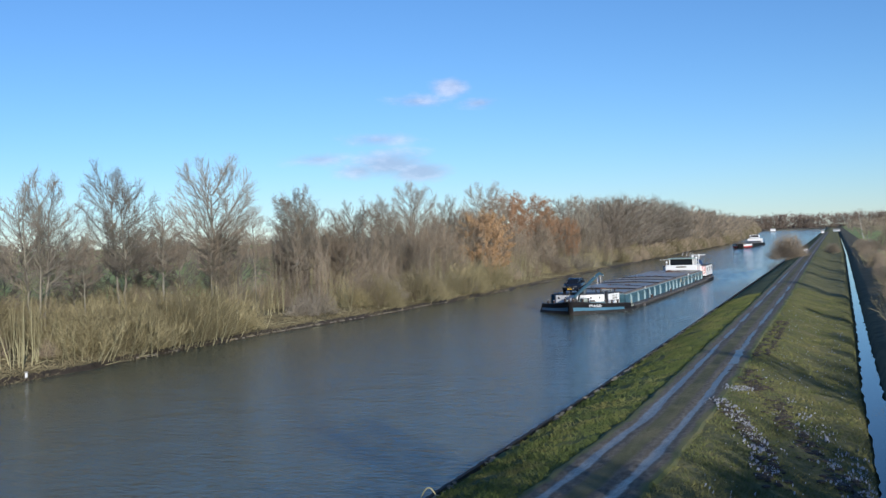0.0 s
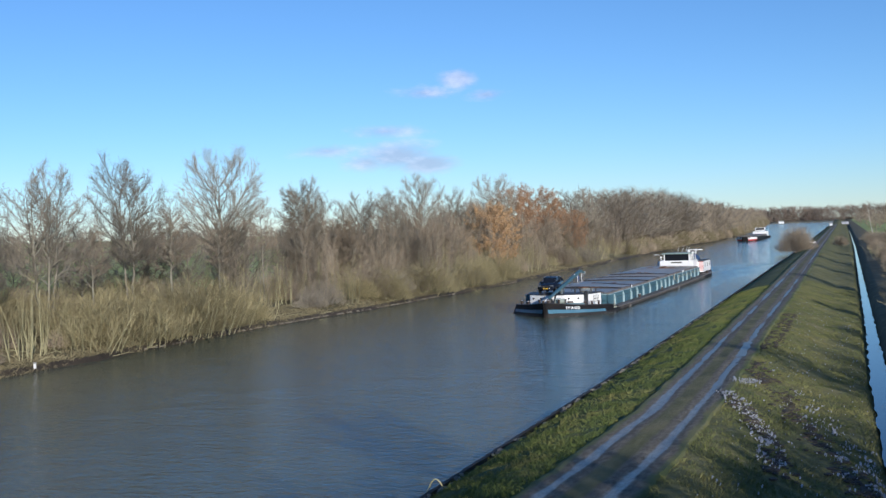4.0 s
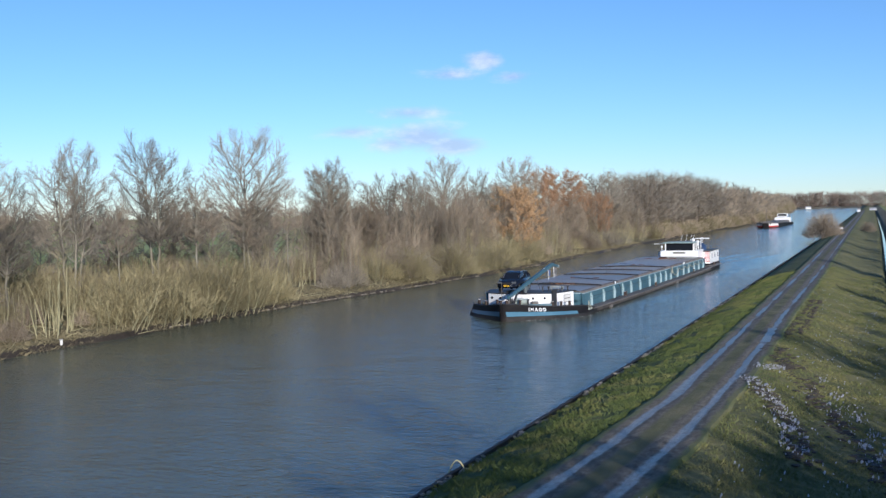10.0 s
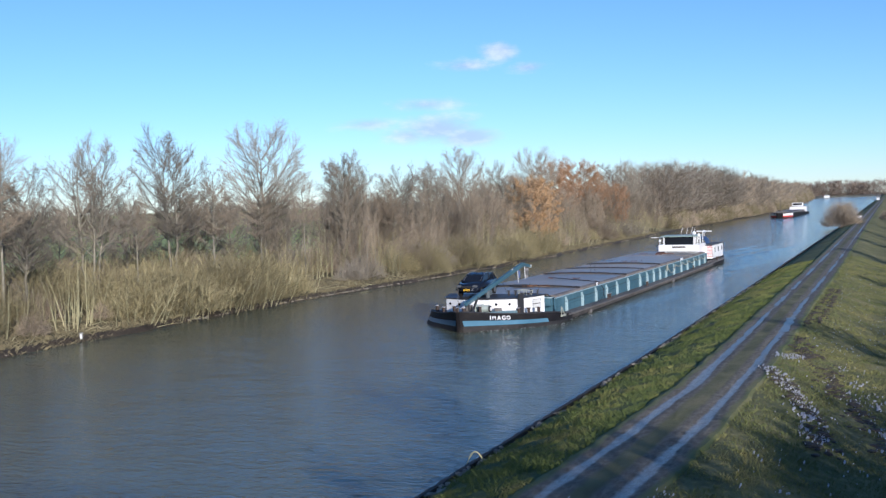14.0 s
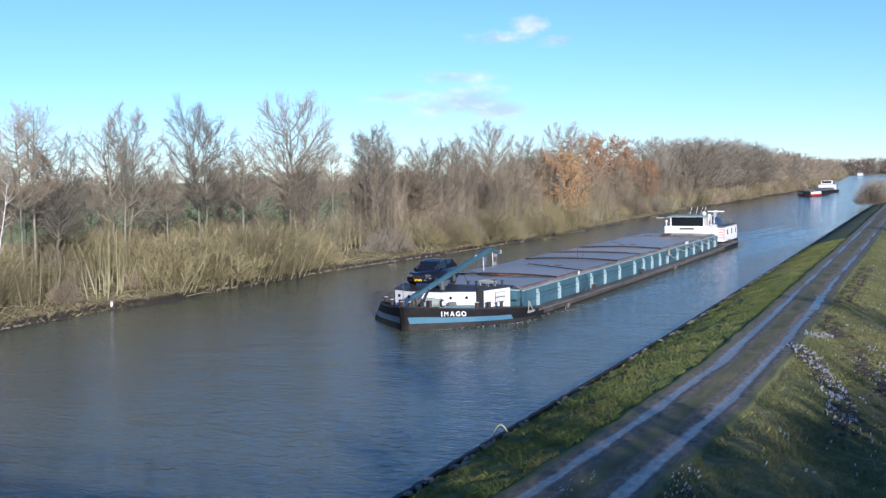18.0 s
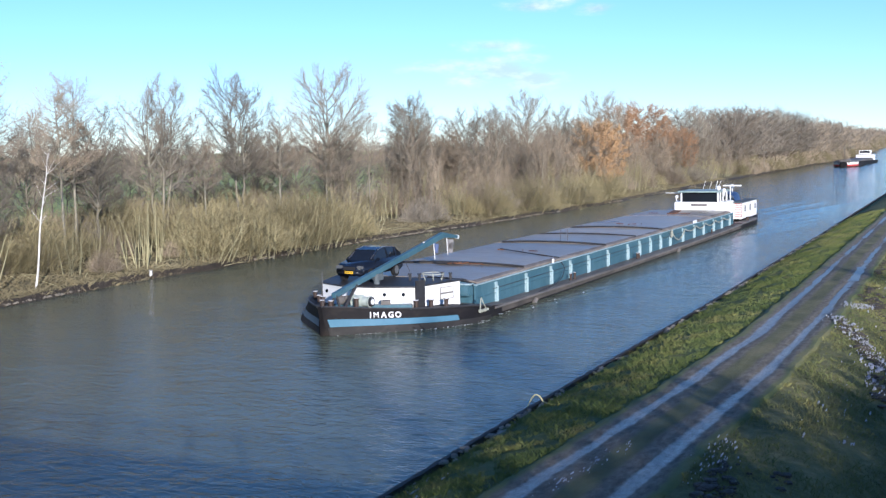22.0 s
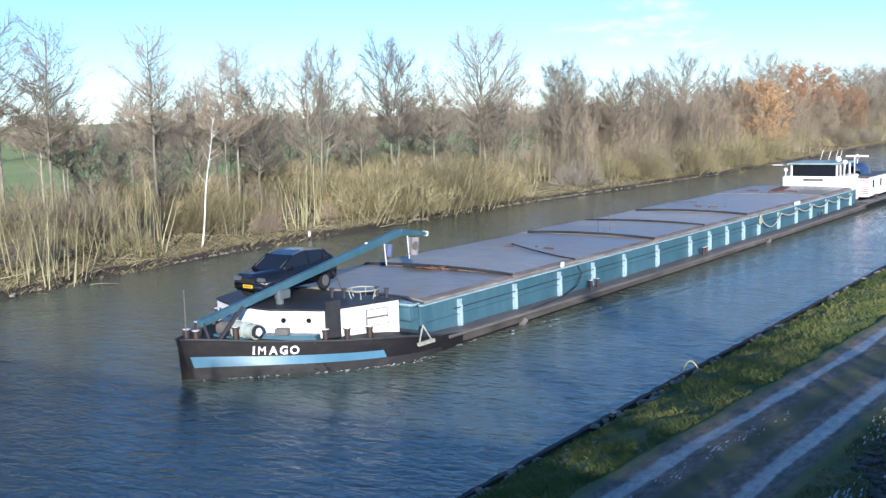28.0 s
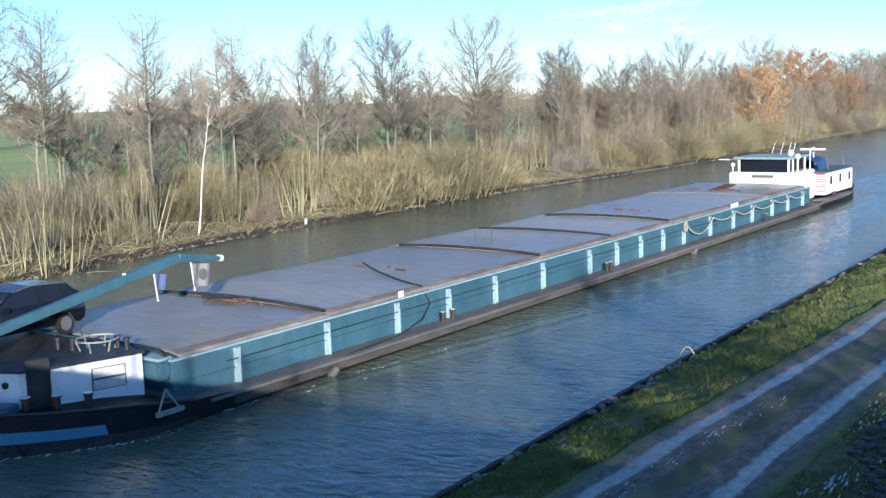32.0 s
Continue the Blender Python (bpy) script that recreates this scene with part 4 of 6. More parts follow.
    K(bp.outputs[0], bsdf.inputs["Normal"])
    return m


def build_track():
    ys = near_steps(-40, 140, 0.4) + near_steps(140, 420, 3) + [500.0, 700.0, 1000.0]
    cols = 44
    def left(y):
        return rut_left(y) - 0.85 + wob(y, 3, 0.12)
    def right(y):
        return rut_right(y) + 0.95 + wob(y, 5, 0.12)
    def along_track(x, y):
        d = min(abs(x - (rut_left(y) + wob(y, 21, 0.08, 0.3))), abs(x - (rut_right(y) + wob(y, 31, 0.08, 0.3))))
        return d
    def height(x, y):
        d = along_track(x, y)
        return 1.45 - 0.035 * max(0, 1 - (d / 0.35) ** 2) + 0.012 * noise.noise((x * 4, y * 2, 1)) + 0.02 * noise.noise((x * 1.2, y * 0.8, 4)) - 0.08 * (x < left(y) + 0.1 or x > right(y) - 0.1)
    ob = ribbon("road", track_material(), left, right, ys, height, "unpaved track with wet wheel ruts and worn grass between", "track", cols=cols)
    wet, middle, verge = [], [], []
    for v in ob.data.vertices:
        x, y = v.co.x, v.co.y
        width = 0.20 + 0.08 * noise.noise((3.3, y * 0.25, x > -6.9))
        wet.append(max(0.0, 1.3 - along_track(x, y) / width * 0.75) * float(np.interp(y, (48, 75), (1.0, 0.55))) + 0.22 * noise.noise((x * 0.6, y * 0.15, 5)))
        c = (rut_left(y) + rut_right(y)) / 2
        middle.append(max(0.0, 1.2 - abs(x - c) / 0.5))
        verge.append(max(0.0, 1.25 - min(x - left(y), right(y) - x) / 0.55))
    for name, values in (("wet", wet), ("middle", middle), ("verge", verge)):
        at = ob.data.attributes.new(name, "FLOAT", "POINT")
        at.data.foreach_set("value", values)
    for rut, s, spans in ((rut_left, 41, ((52, 73), (77, 84), (90, 99), (106, 116), (126, 140), (158, 172))),
                        (rut_right, 51, ((50, 61.5), (62.5, 70), (72, 82), (88, 104), (110, 122), (132, 141), (205, 240)))):
        for a, b in spans:
            wide = 0.16 if (a, b) != (62.5, 70) else 0.34
            pys = near_steps(a, b, 0.4) + [b]
            ribbon("puddle", M_PUDDLE, lambda y: rut(y) - wide * min(1, 4 * math.sin(math.pi * (y - a + 0.01) / (b - a + 0.02)) ** 0.7) * 0.8 + wob(y, s, 0.13, 0.9),
                   lambda y: rut(y) + wide * min(1, 4 * math.sin(math.pi * (y - a + 0.01) / (b - a + 0.02)) ** 0.7) * 0.8 + wob(y, s + 1, 0.13, 0.9) + 0.02, pys, lambda x, y: 1.434,
                   "long shallow puddle reflecting the sky", "puddle", kind="")


build_track()


def build_edge():
    """Steel piling with a stone edge along the right bank."""
    ys = near_steps(-20, 150, 0.6) + near_steps(150, 420, 6) + [600.0, 1000.0, 1650.0]
    verts, faces = [], []
    for j, y in enumerate(ys):
        x = bank_right(y) + 0.05 * noise.noise((2, y * 1.3, 0))
        zig = 0.03 if j % 2 else -0.03
        for dx, z in ((zig - 0.02, -1.2), (zig - 0.02, 0.30), (0.17, 0.32), (0.17, 0.1)):
            verts.append((x + dx - 0.1, y, z))
        if j:
            for i in range(3):
                a = (j - 1) * 4 + i
                faces.append((a, a + 1, a + 5, a + 4))
    tagged(make("sheet_piling", verts, faces, M_PILING), "dark steel sheet piling at the water's edge", "bank edge", kind="structure")
    rnd = random.Random(31)
    w = Wood()
    for y in np.arange(16, 120, 0.16):
        y = float(y)
        if noise.noise((0, y * 0.3, 4)) < -0.05:
            continue
        lump(w, bank_right(y) + rnd.uniform(0.08, 0.6), y, profile_z(bank_right(y) + 0.3, y) + 0.02, rnd.uniform(0.05, 0.16), rnd)
    tagged(make("edge_stones", w.v, w.f, M_STONE), "pale stones along the edge of the bank", "stones", kind="stuff")


def lump(w, x, y, z, r, rnd, flat=0.55):
    """A small irregular stone."""
    k = 6
    b = w.n
    a0 = rnd.uniform(0, 6.28)
    for lay, (q, h) in enumerate(((1.0, -0.4), (0.85, 0.6))):
        for i in range(k):
            a = a0 + 6.283 * i / k
            rr = r * q * rnd.uniform(0.7, 1.25)
            w.v.append((x + rr * math.cos(a), y + rr * math.sin(a), z + r * flat * h))
    w.v.append((x, y, z + r * flat * rnd.uniform(0.8, 1.1)))
    for i in range(k):
        t = (i + 1) % k
        w.f.append((b + i, b + t, b + k + t, b + k + i))
        w.f.append((b + k + i, b + k + t, b + 2 * k))
    w.n += 2 * k + 1


build_edge()


def flake(w, x, y, z, r, rnd):
    """A thin ragged remnant of snow, longer along the track."""
    k = 9
    b = w.n
    sx, sy = rnd.uniform(0.2, 0.6), rnd.uniform(1.0, 4.0)
    for lay, (q, h) in enumerate(((1.0, -0.02), (0.8, 0.008 + r * 0.06))):
        for i in range(k):
            a = 6.283 * i / k
            rr = r * q * rnd.uniform(0.45, 1.25)
            w.v.append((x + rr * sx * math.cos(a), y + rr * sy * math.sin(a), z + h + (rnd.uniform(0, r * 0.06) if lay else 0)))
    for i in range(k):
        t = (i + 1) % k
        w.f.append((b + i, b + t, b + k + t, b + k + i))
    w.f.append(tuple(b + k + i for i in range(k)))
    w.n += 2 * k


def build_snow():
    """Left-over snow and frozen slush in the churned slope."""
    rnd = random.Random(33)
    w = Wood()
    def scatter(pts, n, spread, r0, r1):
        for _ in range(n):
            q = rnd.random() * (len(pts) - 1)
            i = min(int(q), len(pts) - 2)
            x = pts[i][0] + (pts[i + 1][0] - pts[i][0]) * (q - i) + rnd.gauss(0, spread)
            y = pts[i][1] + (pts[i + 1][1] - pts[i][1]) * (q - i) + rnd.gauss(0, spread * 1.8)
            if noise.noise((x * 1.6, y * 0.7, 6.6)) > -0.12:
                flake(w, x, y, profile_z(x, y) + (0.085 if x < -4.9 else 0.05), r0 + (r1 - r0) * rnd.random() ** 2, rnd)
    scatter([(-5.1, 49.6), (-3.8, 45.4), (-2.9, 42.1), (-2.5, 38.5)], 700, 0.24, 0.02, 0.12)
    scatter([(-4.9, 53.2), (-3.9, 55.0)], 180, 0.25, 0.02, 0.10)
    scatter([(-2.4, 52.0), (-1.6, 48.0), (-0.4, 43.0), (0.4, 39.5), (1.0, 36.0)], 380, 0.3, 0.02, 0.13)
    scatter([(-2.2, 55.0), (-0.5, 47.9), (0.7, 43.3), (1.2, 38.0)], 360, 0.3, 0.02, 0.13)
    for _ in range(500):
        y = rnd.uniform(30, 110)
        x = rnd.uniform(-4.2, 0.9)
        flake(w, x, y, profile_z(x, y) + 0.04, rnd.uniform(0.02, 0.09), rnd)
    for _ in range(60):
        y = rnd.uniform(17, 25)
        x = -12.6 + rnd.gauss(0, 0.45)
        flake(w, x, y, profile_z(x, y) + 0.05, 0.01 + 0.09 * rnd.random() ** 3, rnd)
    # along the ruts and between them, close to the bridge
    scatter([(-7.8, 29.0), (-8.1, 25.0), (-8.5, 21.0), (-8.7, 17.0)], 190, 0.14, 0.008, 0.055)
    scatter([(-5.45, 28.0), (-5.3, 24.0), (-5.2, 20.0), (-5.1, 16.5)], 260, 0.28, 0.008, 0.06)
    tagged(make("snow_remains", w.v, w.f, M_SNOW), "scattered dirty-white remains of snow in churned earth", "snow", kind="stuff")
    # churned wheel tracks across the slope
    M_EARTH = surface("churned_earth", [(0.028, 0.022, 0.016), (0.05, 0.04, 0.028), (0.08, 0.065, 0.045)], 0.15, 0.75, 0.9)
    w = Wood()
    for pts, wid in (([(-4.35, 92.0), (-4.6, 78.0), (-4.75, 72.0), (-4.7, 65.0)], 0.10), ([(-3.9, 92.0), (-4.0, 78.0), (-4.1, 68.0)], 0.10), ([(-4.9, 61.3), (-3.3, 54.8), (-2.1, 48.3), (-0.7, 43.0), (0.2, 39.7), (1.2, 35.0)], 0.34),
                     ([(-4.6, 57.5), (-3.7, 54.2)], 0.2), ([(-5.2, 49.8), (-3.7, 45.0), (-2.7, 41.5), (-2.2, 37.0)], 0.26), ([(-5.3, 26.0), (-4.6, 22.0), (-4.3, 17.0)], 0.2), ([(-4.2, 26.0), (-3.5, 21.0), (-3.2, 17.0)], 0.2)):
        L = [Vector((x, y, 0)) for x, y in pts]
        for a, b in zip(L, L[1:]):
            n = int((b - a).length / (0.05 if wid > 0.15 else 0.12)) + 1
            for i in range(n):
                p = a.lerp(b, i / n)
                x, y = p.x + rnd.gauss(0, wid), p.y + rnd.gauss(0, 0.25)
                if noise.noise((x * 1.1, y * 0.5, 2.2)) > -0.28:
                    lump(w, x, y, profile_z(x, y) + 0.035, 0.05 + 0.15 * rnd.random() ** 2, rnd, 0.35)
    tagged(make("churned_tracks", w.v, w.f, M_EARTH), "dark churned tyre tracks in the grass slope", "earth", kind="stuff")


build_snow()


def build_grass():
    """Blades and tufts on the near banks."""
    rnd = np.random.default_rng(7)
    def blades(name, material, n, xs, ys, h, label, lean=0.5, ground=profile_z, width=0.014):
        y = ys[0] + (ys[1] - ys[0]) * rnd.random(n) ** 1.9
        u = rnd.random(n)
        verts, faces = [], []
        for i in range(n):
            yy = float(y[i])
            x0, x1 = xs(yy)
            x = x0 + (x1 - x0) * float(u[i])
            clump = noise.noise((x * 0.9, yy * 0.9, 4.4)) * 0.8 + noise.noise((x * 3, yy * 3, 4.4)) * 0.5
            if clump < -0.3:
                continue
            hh = h * (0.5 + 0.9 * float(rnd.random()) + 0.35 * clump)
            z = ground(x, yy) - 0.02
            a = float(rnd.random()) * 6.283
            dx, dy = math.cos(a) * width, math.sin(a) * width
            lx, ly = float(rnd.normal()) * lean * hh, float(rnd.normal()) * lean * hh
            b = len(verts)
            verts += [(x - dx, yy - dy, z), (x + dx, yy + dy, z), (x + lx * 0.4 + dx * 0.7, yy + ly * 0.4 + dy * 0.7, z + hh * 0.6), (x + lx, yy + ly, z + hh)]
            faces += [(b, b + 1, b + 2), (b, b + 2, b + 3)]
        tagged(make(name, verts, faces, material), label, "grass", kind="stuff")
    blades("bank_grass", M_BLADE, 110000, lambda y: (bank_right(y) + 0.35, -8.75 + shift(y)), (15, 130), 0.11, "short green winter grass on the canal bank", width=0.010)
    blades("slope_grass", M_BLADE_DRY, 100000, lambda y: (rut_right(y) + 0.8, ditch(y) - 0.7), (15, 140), 0.11, "yellowing rough grass on the dyke slope", width=0.010)
    blades("reeds", M_BLADE_STRAW, 52000, lambda y: (bank_left(y) - 5.5, bank_left(y) + 0.1), (20, 260), 0.24, "straw-coloured dead grass along the far bank", lean=0.9, width=0.008)


M_BLADE = surface("grass_blades", [(0.05, 0.085, 0.018), (0.135, 0.165, 0.038), (0.29, 0.25, 0.085)], 0.45, 0.8, 0.0, patch=5, patch_mix=0.6)
M_BLADE_DRY = surface("dry_blades", [(0.06, 0.088, 0.022), (0.145, 0.158, 0.045), (0.28, 0.245, 0.09)], 0.5, 0.8, 0.0, patch=5, patch_mix=0.6)
M_BLADE_STRAW = surface("straw_blades", [(0.11, 0.09, 0.045), (0.19, 0.16, 0.085), (0.28, 0.24, 0.135)], 0.9, 0.8, 0.0, patch=5)
build_grass()


def left_shore():
    rnd = random.Random(35)
    w = Wood()
    for y in np.arange(22, 300, 0.35):
        y = float(y)
        pale = 88 < y < 140 or noise.noise((3, y * 0.07, 2)) > 0.2
        for _ in range(2 if pale else 0):
            x = bank_left(y) + 0.8 * noise.noise((0, y * 0.11, 5)) + 0.35 * noise.noise((0, y * 0.6, 15)) + rnd.uniform(-0.6, 0.15)
            lump(w, x, y, 0.12, rnd.uniform(0.06, 0.2), rnd)
    tagged(make("shore_stones", w.v, w.f, M_STONE), "pale rubble stones along the far waterline", "stones", kind="stuff")
    w = Wood()
    for _ in range(110):
        y = rnd.uniform(24, 170)
        x = bank_left(y) - rnd.uniform(-0.8, 3.5)
        a = rnd.uniform(0, 6.28)
        l = rnd.uniform(0.8, 3.5)
        p = np.array([x, y, profile_z(x, y) + 0.15])
        w.tube([p, p + np.array([math.cos(a) * l * 0.5, math.sin(a) * l * 0.5, 0.25]), p + np.array([math.cos(a) * l, math.sin(a) * l, rnd.uniform(0, 0.5)])], [0.022, 0.016, 0], 4)
    tagged(make("fallen_branches", w.v, w.f, M_SHOOT), "pale fallen branches on the far bank", "branches", kind="stuff")
    e = thing("marker_post", pose(-54.0, 61.5, 0.2), "small white marker post at the waterline", "marker")
    bm = bmesh.new()
    box(bm, (0, 0, 0.2), (0.16, 0.16, 0.4), bevel=0.03)
    part("post", bm, M_WHITE, e)
    bm = bmesh.new()
    box(bm, (0.02, -0.02, 0.42), (0.22, 0.22, 0.08), bevel=0.02)
    part("cap", bm, M_CONCRETE, e)


left_shore()


def birch(x, y, z, height, lean_x, lean_y, seed):
    rnd = random.Random(seed)
    e = thing("birch_tree", pose(x, y, z), "slender leaning birch with bright white bark", "tree")
    trunk, crown = Wood(), Wood()
    pts, r = [], []
    for i in range(11):
        f = i / 10
        bend = f + 0.25 * f * (1 - f)
        pts.append(np.array([lean_x * bend + 0.06 * math.sin(f * 9), lean_y * bend + 0.05 * math.cos(f * 7), height * f - 0.2]))
        r.append(0.075 * (1 - 0.85 * f))
    trunk.tube(pts, r, 8)
    for k in range(16):
        p, d = along(pts, rnd.uniform(0.45, 1.0))
        lp, lr = grow(rnd, p, aside(rnd, d, rnd.uniform(30, 60)), rnd.uniform(0.6, 1.6), 0.018, 3, 0.1, 0.03)
        trunk.tube(lp, lr, 4)
        for _ in range(14):
            p2, d2 = along(lp, rnd.uniform(0.2, 1))
            q = aside(rnd, d2, rnd.uniform(20, 60))
            crown.tube([p2, p2 + q * rnd.uniform(0.3, 0.8)], [0.008, 0], 3)
    make("trunk", trunk.v, trunk.f, M_BIRCH, e, smooth=True)
    make("crown", crown.v, crown.f, M_TWIG_RED, e)


birch(-54.6, 51.0, 0.35, 9.3, 0.4, 1.3, 61)
birch(9.6, 391, 0.5, 13.0, -2.0, 0.0, 62)


def small_things():
    e = thing("hose", pose(-13.3, 34.4, 0.15), "pale yellow hose arching from the bank into the water", "hose")
    bm = bmesh.new()
    pipe(bm, [(0.6 * (q - 0.65), 0.3 * q, 0.52 * math.sin(math.pi * min(1, q * 0.95 + 0.02)) - 0.1) for q in np.linspace(0, 1, 14)], 0.026, 8)
    part("arch", bm, M_HOSE, e)
    bm = bmesh.new()
    rod(bm, (0.26, 0.35, -0.12), (0.26, 0.35, 0.04), 0.06, 8)
    part("collar", bm, M_DARK_FIT, e)
    e = thing("barrier", pose(-7.8, 312, 1.39), "low white barrier board beside the track", "barrier")
    bm = bmesh.new()
    box(bm, (-0.6, 0, 0.62), (2.4, 0.08, 0.55), bevel=0.02)
    part("board", bm, M_WHITE, e)
    for x in (-1.6, 0.4):
        bm = bmesh.new()
        box(bm, (x, 0.08, 0.4), (0.12, 0.1, 0.9), bevel=0.01)
        part("post", bm, M_CONCRETE, e)
    for x, y, w, h in ((-9.0, 900, 2.2, 1.6), (1.5, 1050, 6, 1.4), (-72, 1400, 6, 2.5)):
        e = thing("shed", pose(x, y, 1.0), "tiny pale building far along the canal", "building")
        bm = bmesh.new()
        box(bm, (0, 0, h / 2), (w, 5, h))
        part("wall", bm, M_WHITE, e)
        bm = bmesh.new()
        prism(bm, [(-2.8, h), (2.8, h), (0, h + 1.2)], -w / 2 - 0.2, w / 2 + 0.2)
        part("roof", bm, M_CONCRETE, e)


M_DARK_FIT = plain("dark_fitting", (0.03, 0.03, 0.03), 0.6)
small_things()


# ---- the bridge underfoot, whose shadow lies on the bank ----
def build_bridge():
    e = thing("bridge", pose(0, 0, 0), "plain concrete road bridge with a steel railing", "bridge", kind="structure")
    bm = bmesh.new()
    box(bm, (-26, -4.2, 7.15), (76, 9.1, 0.7))
    part("deck", bm, M_CONCRETE, e)
    bm = bmesh.new()
    for z in (7.75, 8.0, 8.25, 8.5):
        rod(bm, (-62, 0.25, z), (12, 0.25, z), 0.03, 5)
    part("railing", bm, M_BRIDGE, e)
    for x in range(-60, 12, 2):
        bm = bmesh.new()
        box(bm, (x, 0.25, 8.0), (0.08, 0.08, 1.0))
        part("railing_post", bm, M_BRIDGE, e)
    for x in (-63, 12):
        bm = bmesh.new()
        box(bm, (x + (-6 if x < 0 else 6), -4.6, 3.0), (12, 8.4, 8.0))
        part("abutment", bm, M_CONCRETE, e)


build_bridge()


def build_shade_bank():
    """Unseen earth road bank added past the bridge's end to lift the shading hedge."""
    verts, faces = [], []
    for x in (24.0, 40.0, 70.0, 140.0, 300.0):
        verts += [(x, 13.0, 0.3), (x, 0.9, 7.0), (x, -9.6, 7.0), (x, -22.0, 0.3)]
    for j in range(4):
        for i in range(3):
            a = 4 * j + i
            faces.append((a, a + 1, a + 5, a + 4))
    verts += [(14.0, 8.0, 0.3), (11.6, 0.1, 6.6), (11.6, -9.0, 6.6), (14.0, -17.0, 0.3)]
    n = len(verts) - 4
    for i in range(3):
        faces.append((n + i, n + i + 1, i + 1, i))
    tagged(make("embankment", verts, faces, M_DRY), "unseen grassy earth bank, added under the hedge that shades the dyke", "embankment", kind="structure")


build_shade_bank()


def shade_trees():
    """Unseen bare trees and bushes, added roadside behind the bridge to shade the dyke."""
    rnd = random.Random(44)
    for i in range(11):
        put("thicket_red", 12.6 + 2.1 * i, 1.6 + rnd.uniform(-0.4, 0.4), rnd.uniform(0.65, 0.9), rnd.uniform(0, 360), z=6.2, wide=1.2)
        if i % 2:
            put("brown", 12.8 + 2.0 * i, 3.2 + rnd.uniform(-1.5, 1.5), rnd.uniform(0.56, 0.7), rnd.uniform(0, 360), z=5.0, wide=1.1)
        put("thicket", 13.4 + 2.1 * i, 3.4 + rnd.uniform(-0.4, 0.4), rnd.uniform(0.8, 1.1), rnd.uniform(0, 360), z=5.2, wide=1.2)
    for k, x, y, sc in (("brown", 10.4, 0.7, 1.1), ("shoots", 8, 5, 0.9), ("shoots", 10.5, 4, 1.0), ("slim", 13, 1, 0.5), ("shoots", 16, 3, 1.1), ("slim", 21, 0, 0.66), ("slim", 30, -3, 0.8), ("fill", 37, -5, 0.95), ("slim", 44, -5, 1.08), ("slim", 56, -8, 1.2),
                        ("fill", 12, 9, 0.55), ("brown", 17, 6, 0.6), ("fill", 15, 2, 0.6), ("ruddy", 21, 3, 0.72), ("fill_red", 8.5, 11, 0.5), ("thicket_red", 7.2, 12, 1.0), ("thicket_red", 9, 8, 1.05), ("thicket_red", 7.0, 16.5, 0.8), ("thicket", 8, 20.5, 1.2), ("thicket_red", 12, 5, 1.2), ("thicket", 8.2, 14, 1.3), ("ruddy", 13, 4, 0.7), ("brown", 19, -0.2, 0.8), ("ruddy", 26, -0.3, 0.85), ("brown", 10, 6.5, 0.5), ("thicket_red", 10, 2.5, 1.2), ("thicket_red", 6.6, 24, 0.8), ("thicket_red", 14, 7, 1.3), ("brown", 13, 15, 0.75), ("ruddy", 17, 13, 0.8), ("brown", 15, 20, 0.78), ("ruddy", 11, 21, 0.6), ("brown", 20, 9, 0.8), ("fill_red", 22, 12, 0.9), ("ruddy", 24, 16, 0.95), ("brown", 9.5, 16, 0.5), ("thicket_red", 6.8, 9.2, 1.3), ("brown", 9.5, 4.6, 0.72), ("ruddy", 12.5, 1.6, 0.85), ("brown", 15.5, 0.6, 0.9), ("thicket_red", 8.0, 6.2, 1.3), ("thicket", 6.6, 13.0, 1.1)):
        put(k, x, y, sc, rnd.uniform(0, 360), z=0.6, wide=1.1)


shade_trees()


# ---- cargo ship ----
M_HULL = surface("hull_black", [(0.006, 0.006, 0.007), (0.013, 0.012, 0.013), (0.03, 0.025, 0.02)], 0.5, 0.6, 0.05, patch=5, stretch=(1, 0.4, 1))
M_HULL.node_tree.nodes["Principled BSDF"].inputs["Specular IOR Level"].default_value = 0.15
M_SIDE = surface("scuffed_side", [(0.03, 0.027, 0.025), (0.085, 0.075, 0.065), (0.17, 0.15, 0.13)], 0.4, 0.75, 0.12, patch=5, stretch=(1, 0.3, 1))
M_BLUE = surface("ship_blue", [(0.034, 0.085, 0.115), (0.052, 0.122, 0.16), (0.08, 0.165, 0.205)], 0.5, 0.45, 0.06, patch=6, stretch=(1, 1, 0.35))
M_BAND = surface("bow_band_blue", [(0.06, 0.15, 0.22), (0.08, 0.18, 0.255), (0.10, 0.21, 0.29)], 0.5, 0.34, 0.015)
M_BAND.node_tree.nodes["Principled BSDF"].inputs["Specular IOR Level"].default_value = 0.3
M_POST = surface("pale_blue_paint", [(0.20, 0.31, 0.35), (0.30, 0.41, 0.44), (0.44, 0.53, 0.55)], 0.15, 0.5, 0.1)
M_HATCH = surface("hatch_steel", [(0.17, 0.138, 0.10), (0.30, 0.255, 0.19), (0.44, 0.38, 0.295)], 0.5, 0.36, 0.08, patch=7, patch_mix=0.6, rough_var=0.22, stretch=(0.45, 1, 1), spread=0.12)
M_HATCHEDGE = surface("hatch_edge_worn", [(0.10, 0.085, 0.07), (0.20, 0.17, 0.14), (0.32, 0.28, 0.235)], 0.35, 0.8, 0.3, patch=4, stretch=(1, 0.4, 1))
M_BOOT = surface("scuffed_black", [(0.007, 0.007, 0.007), (0.016, 0.015, 0.014), (0.036, 0.032, 0.029)], 0.4, 0.75, 0.15, patch=4, stretch=(1, 0.3, 1))
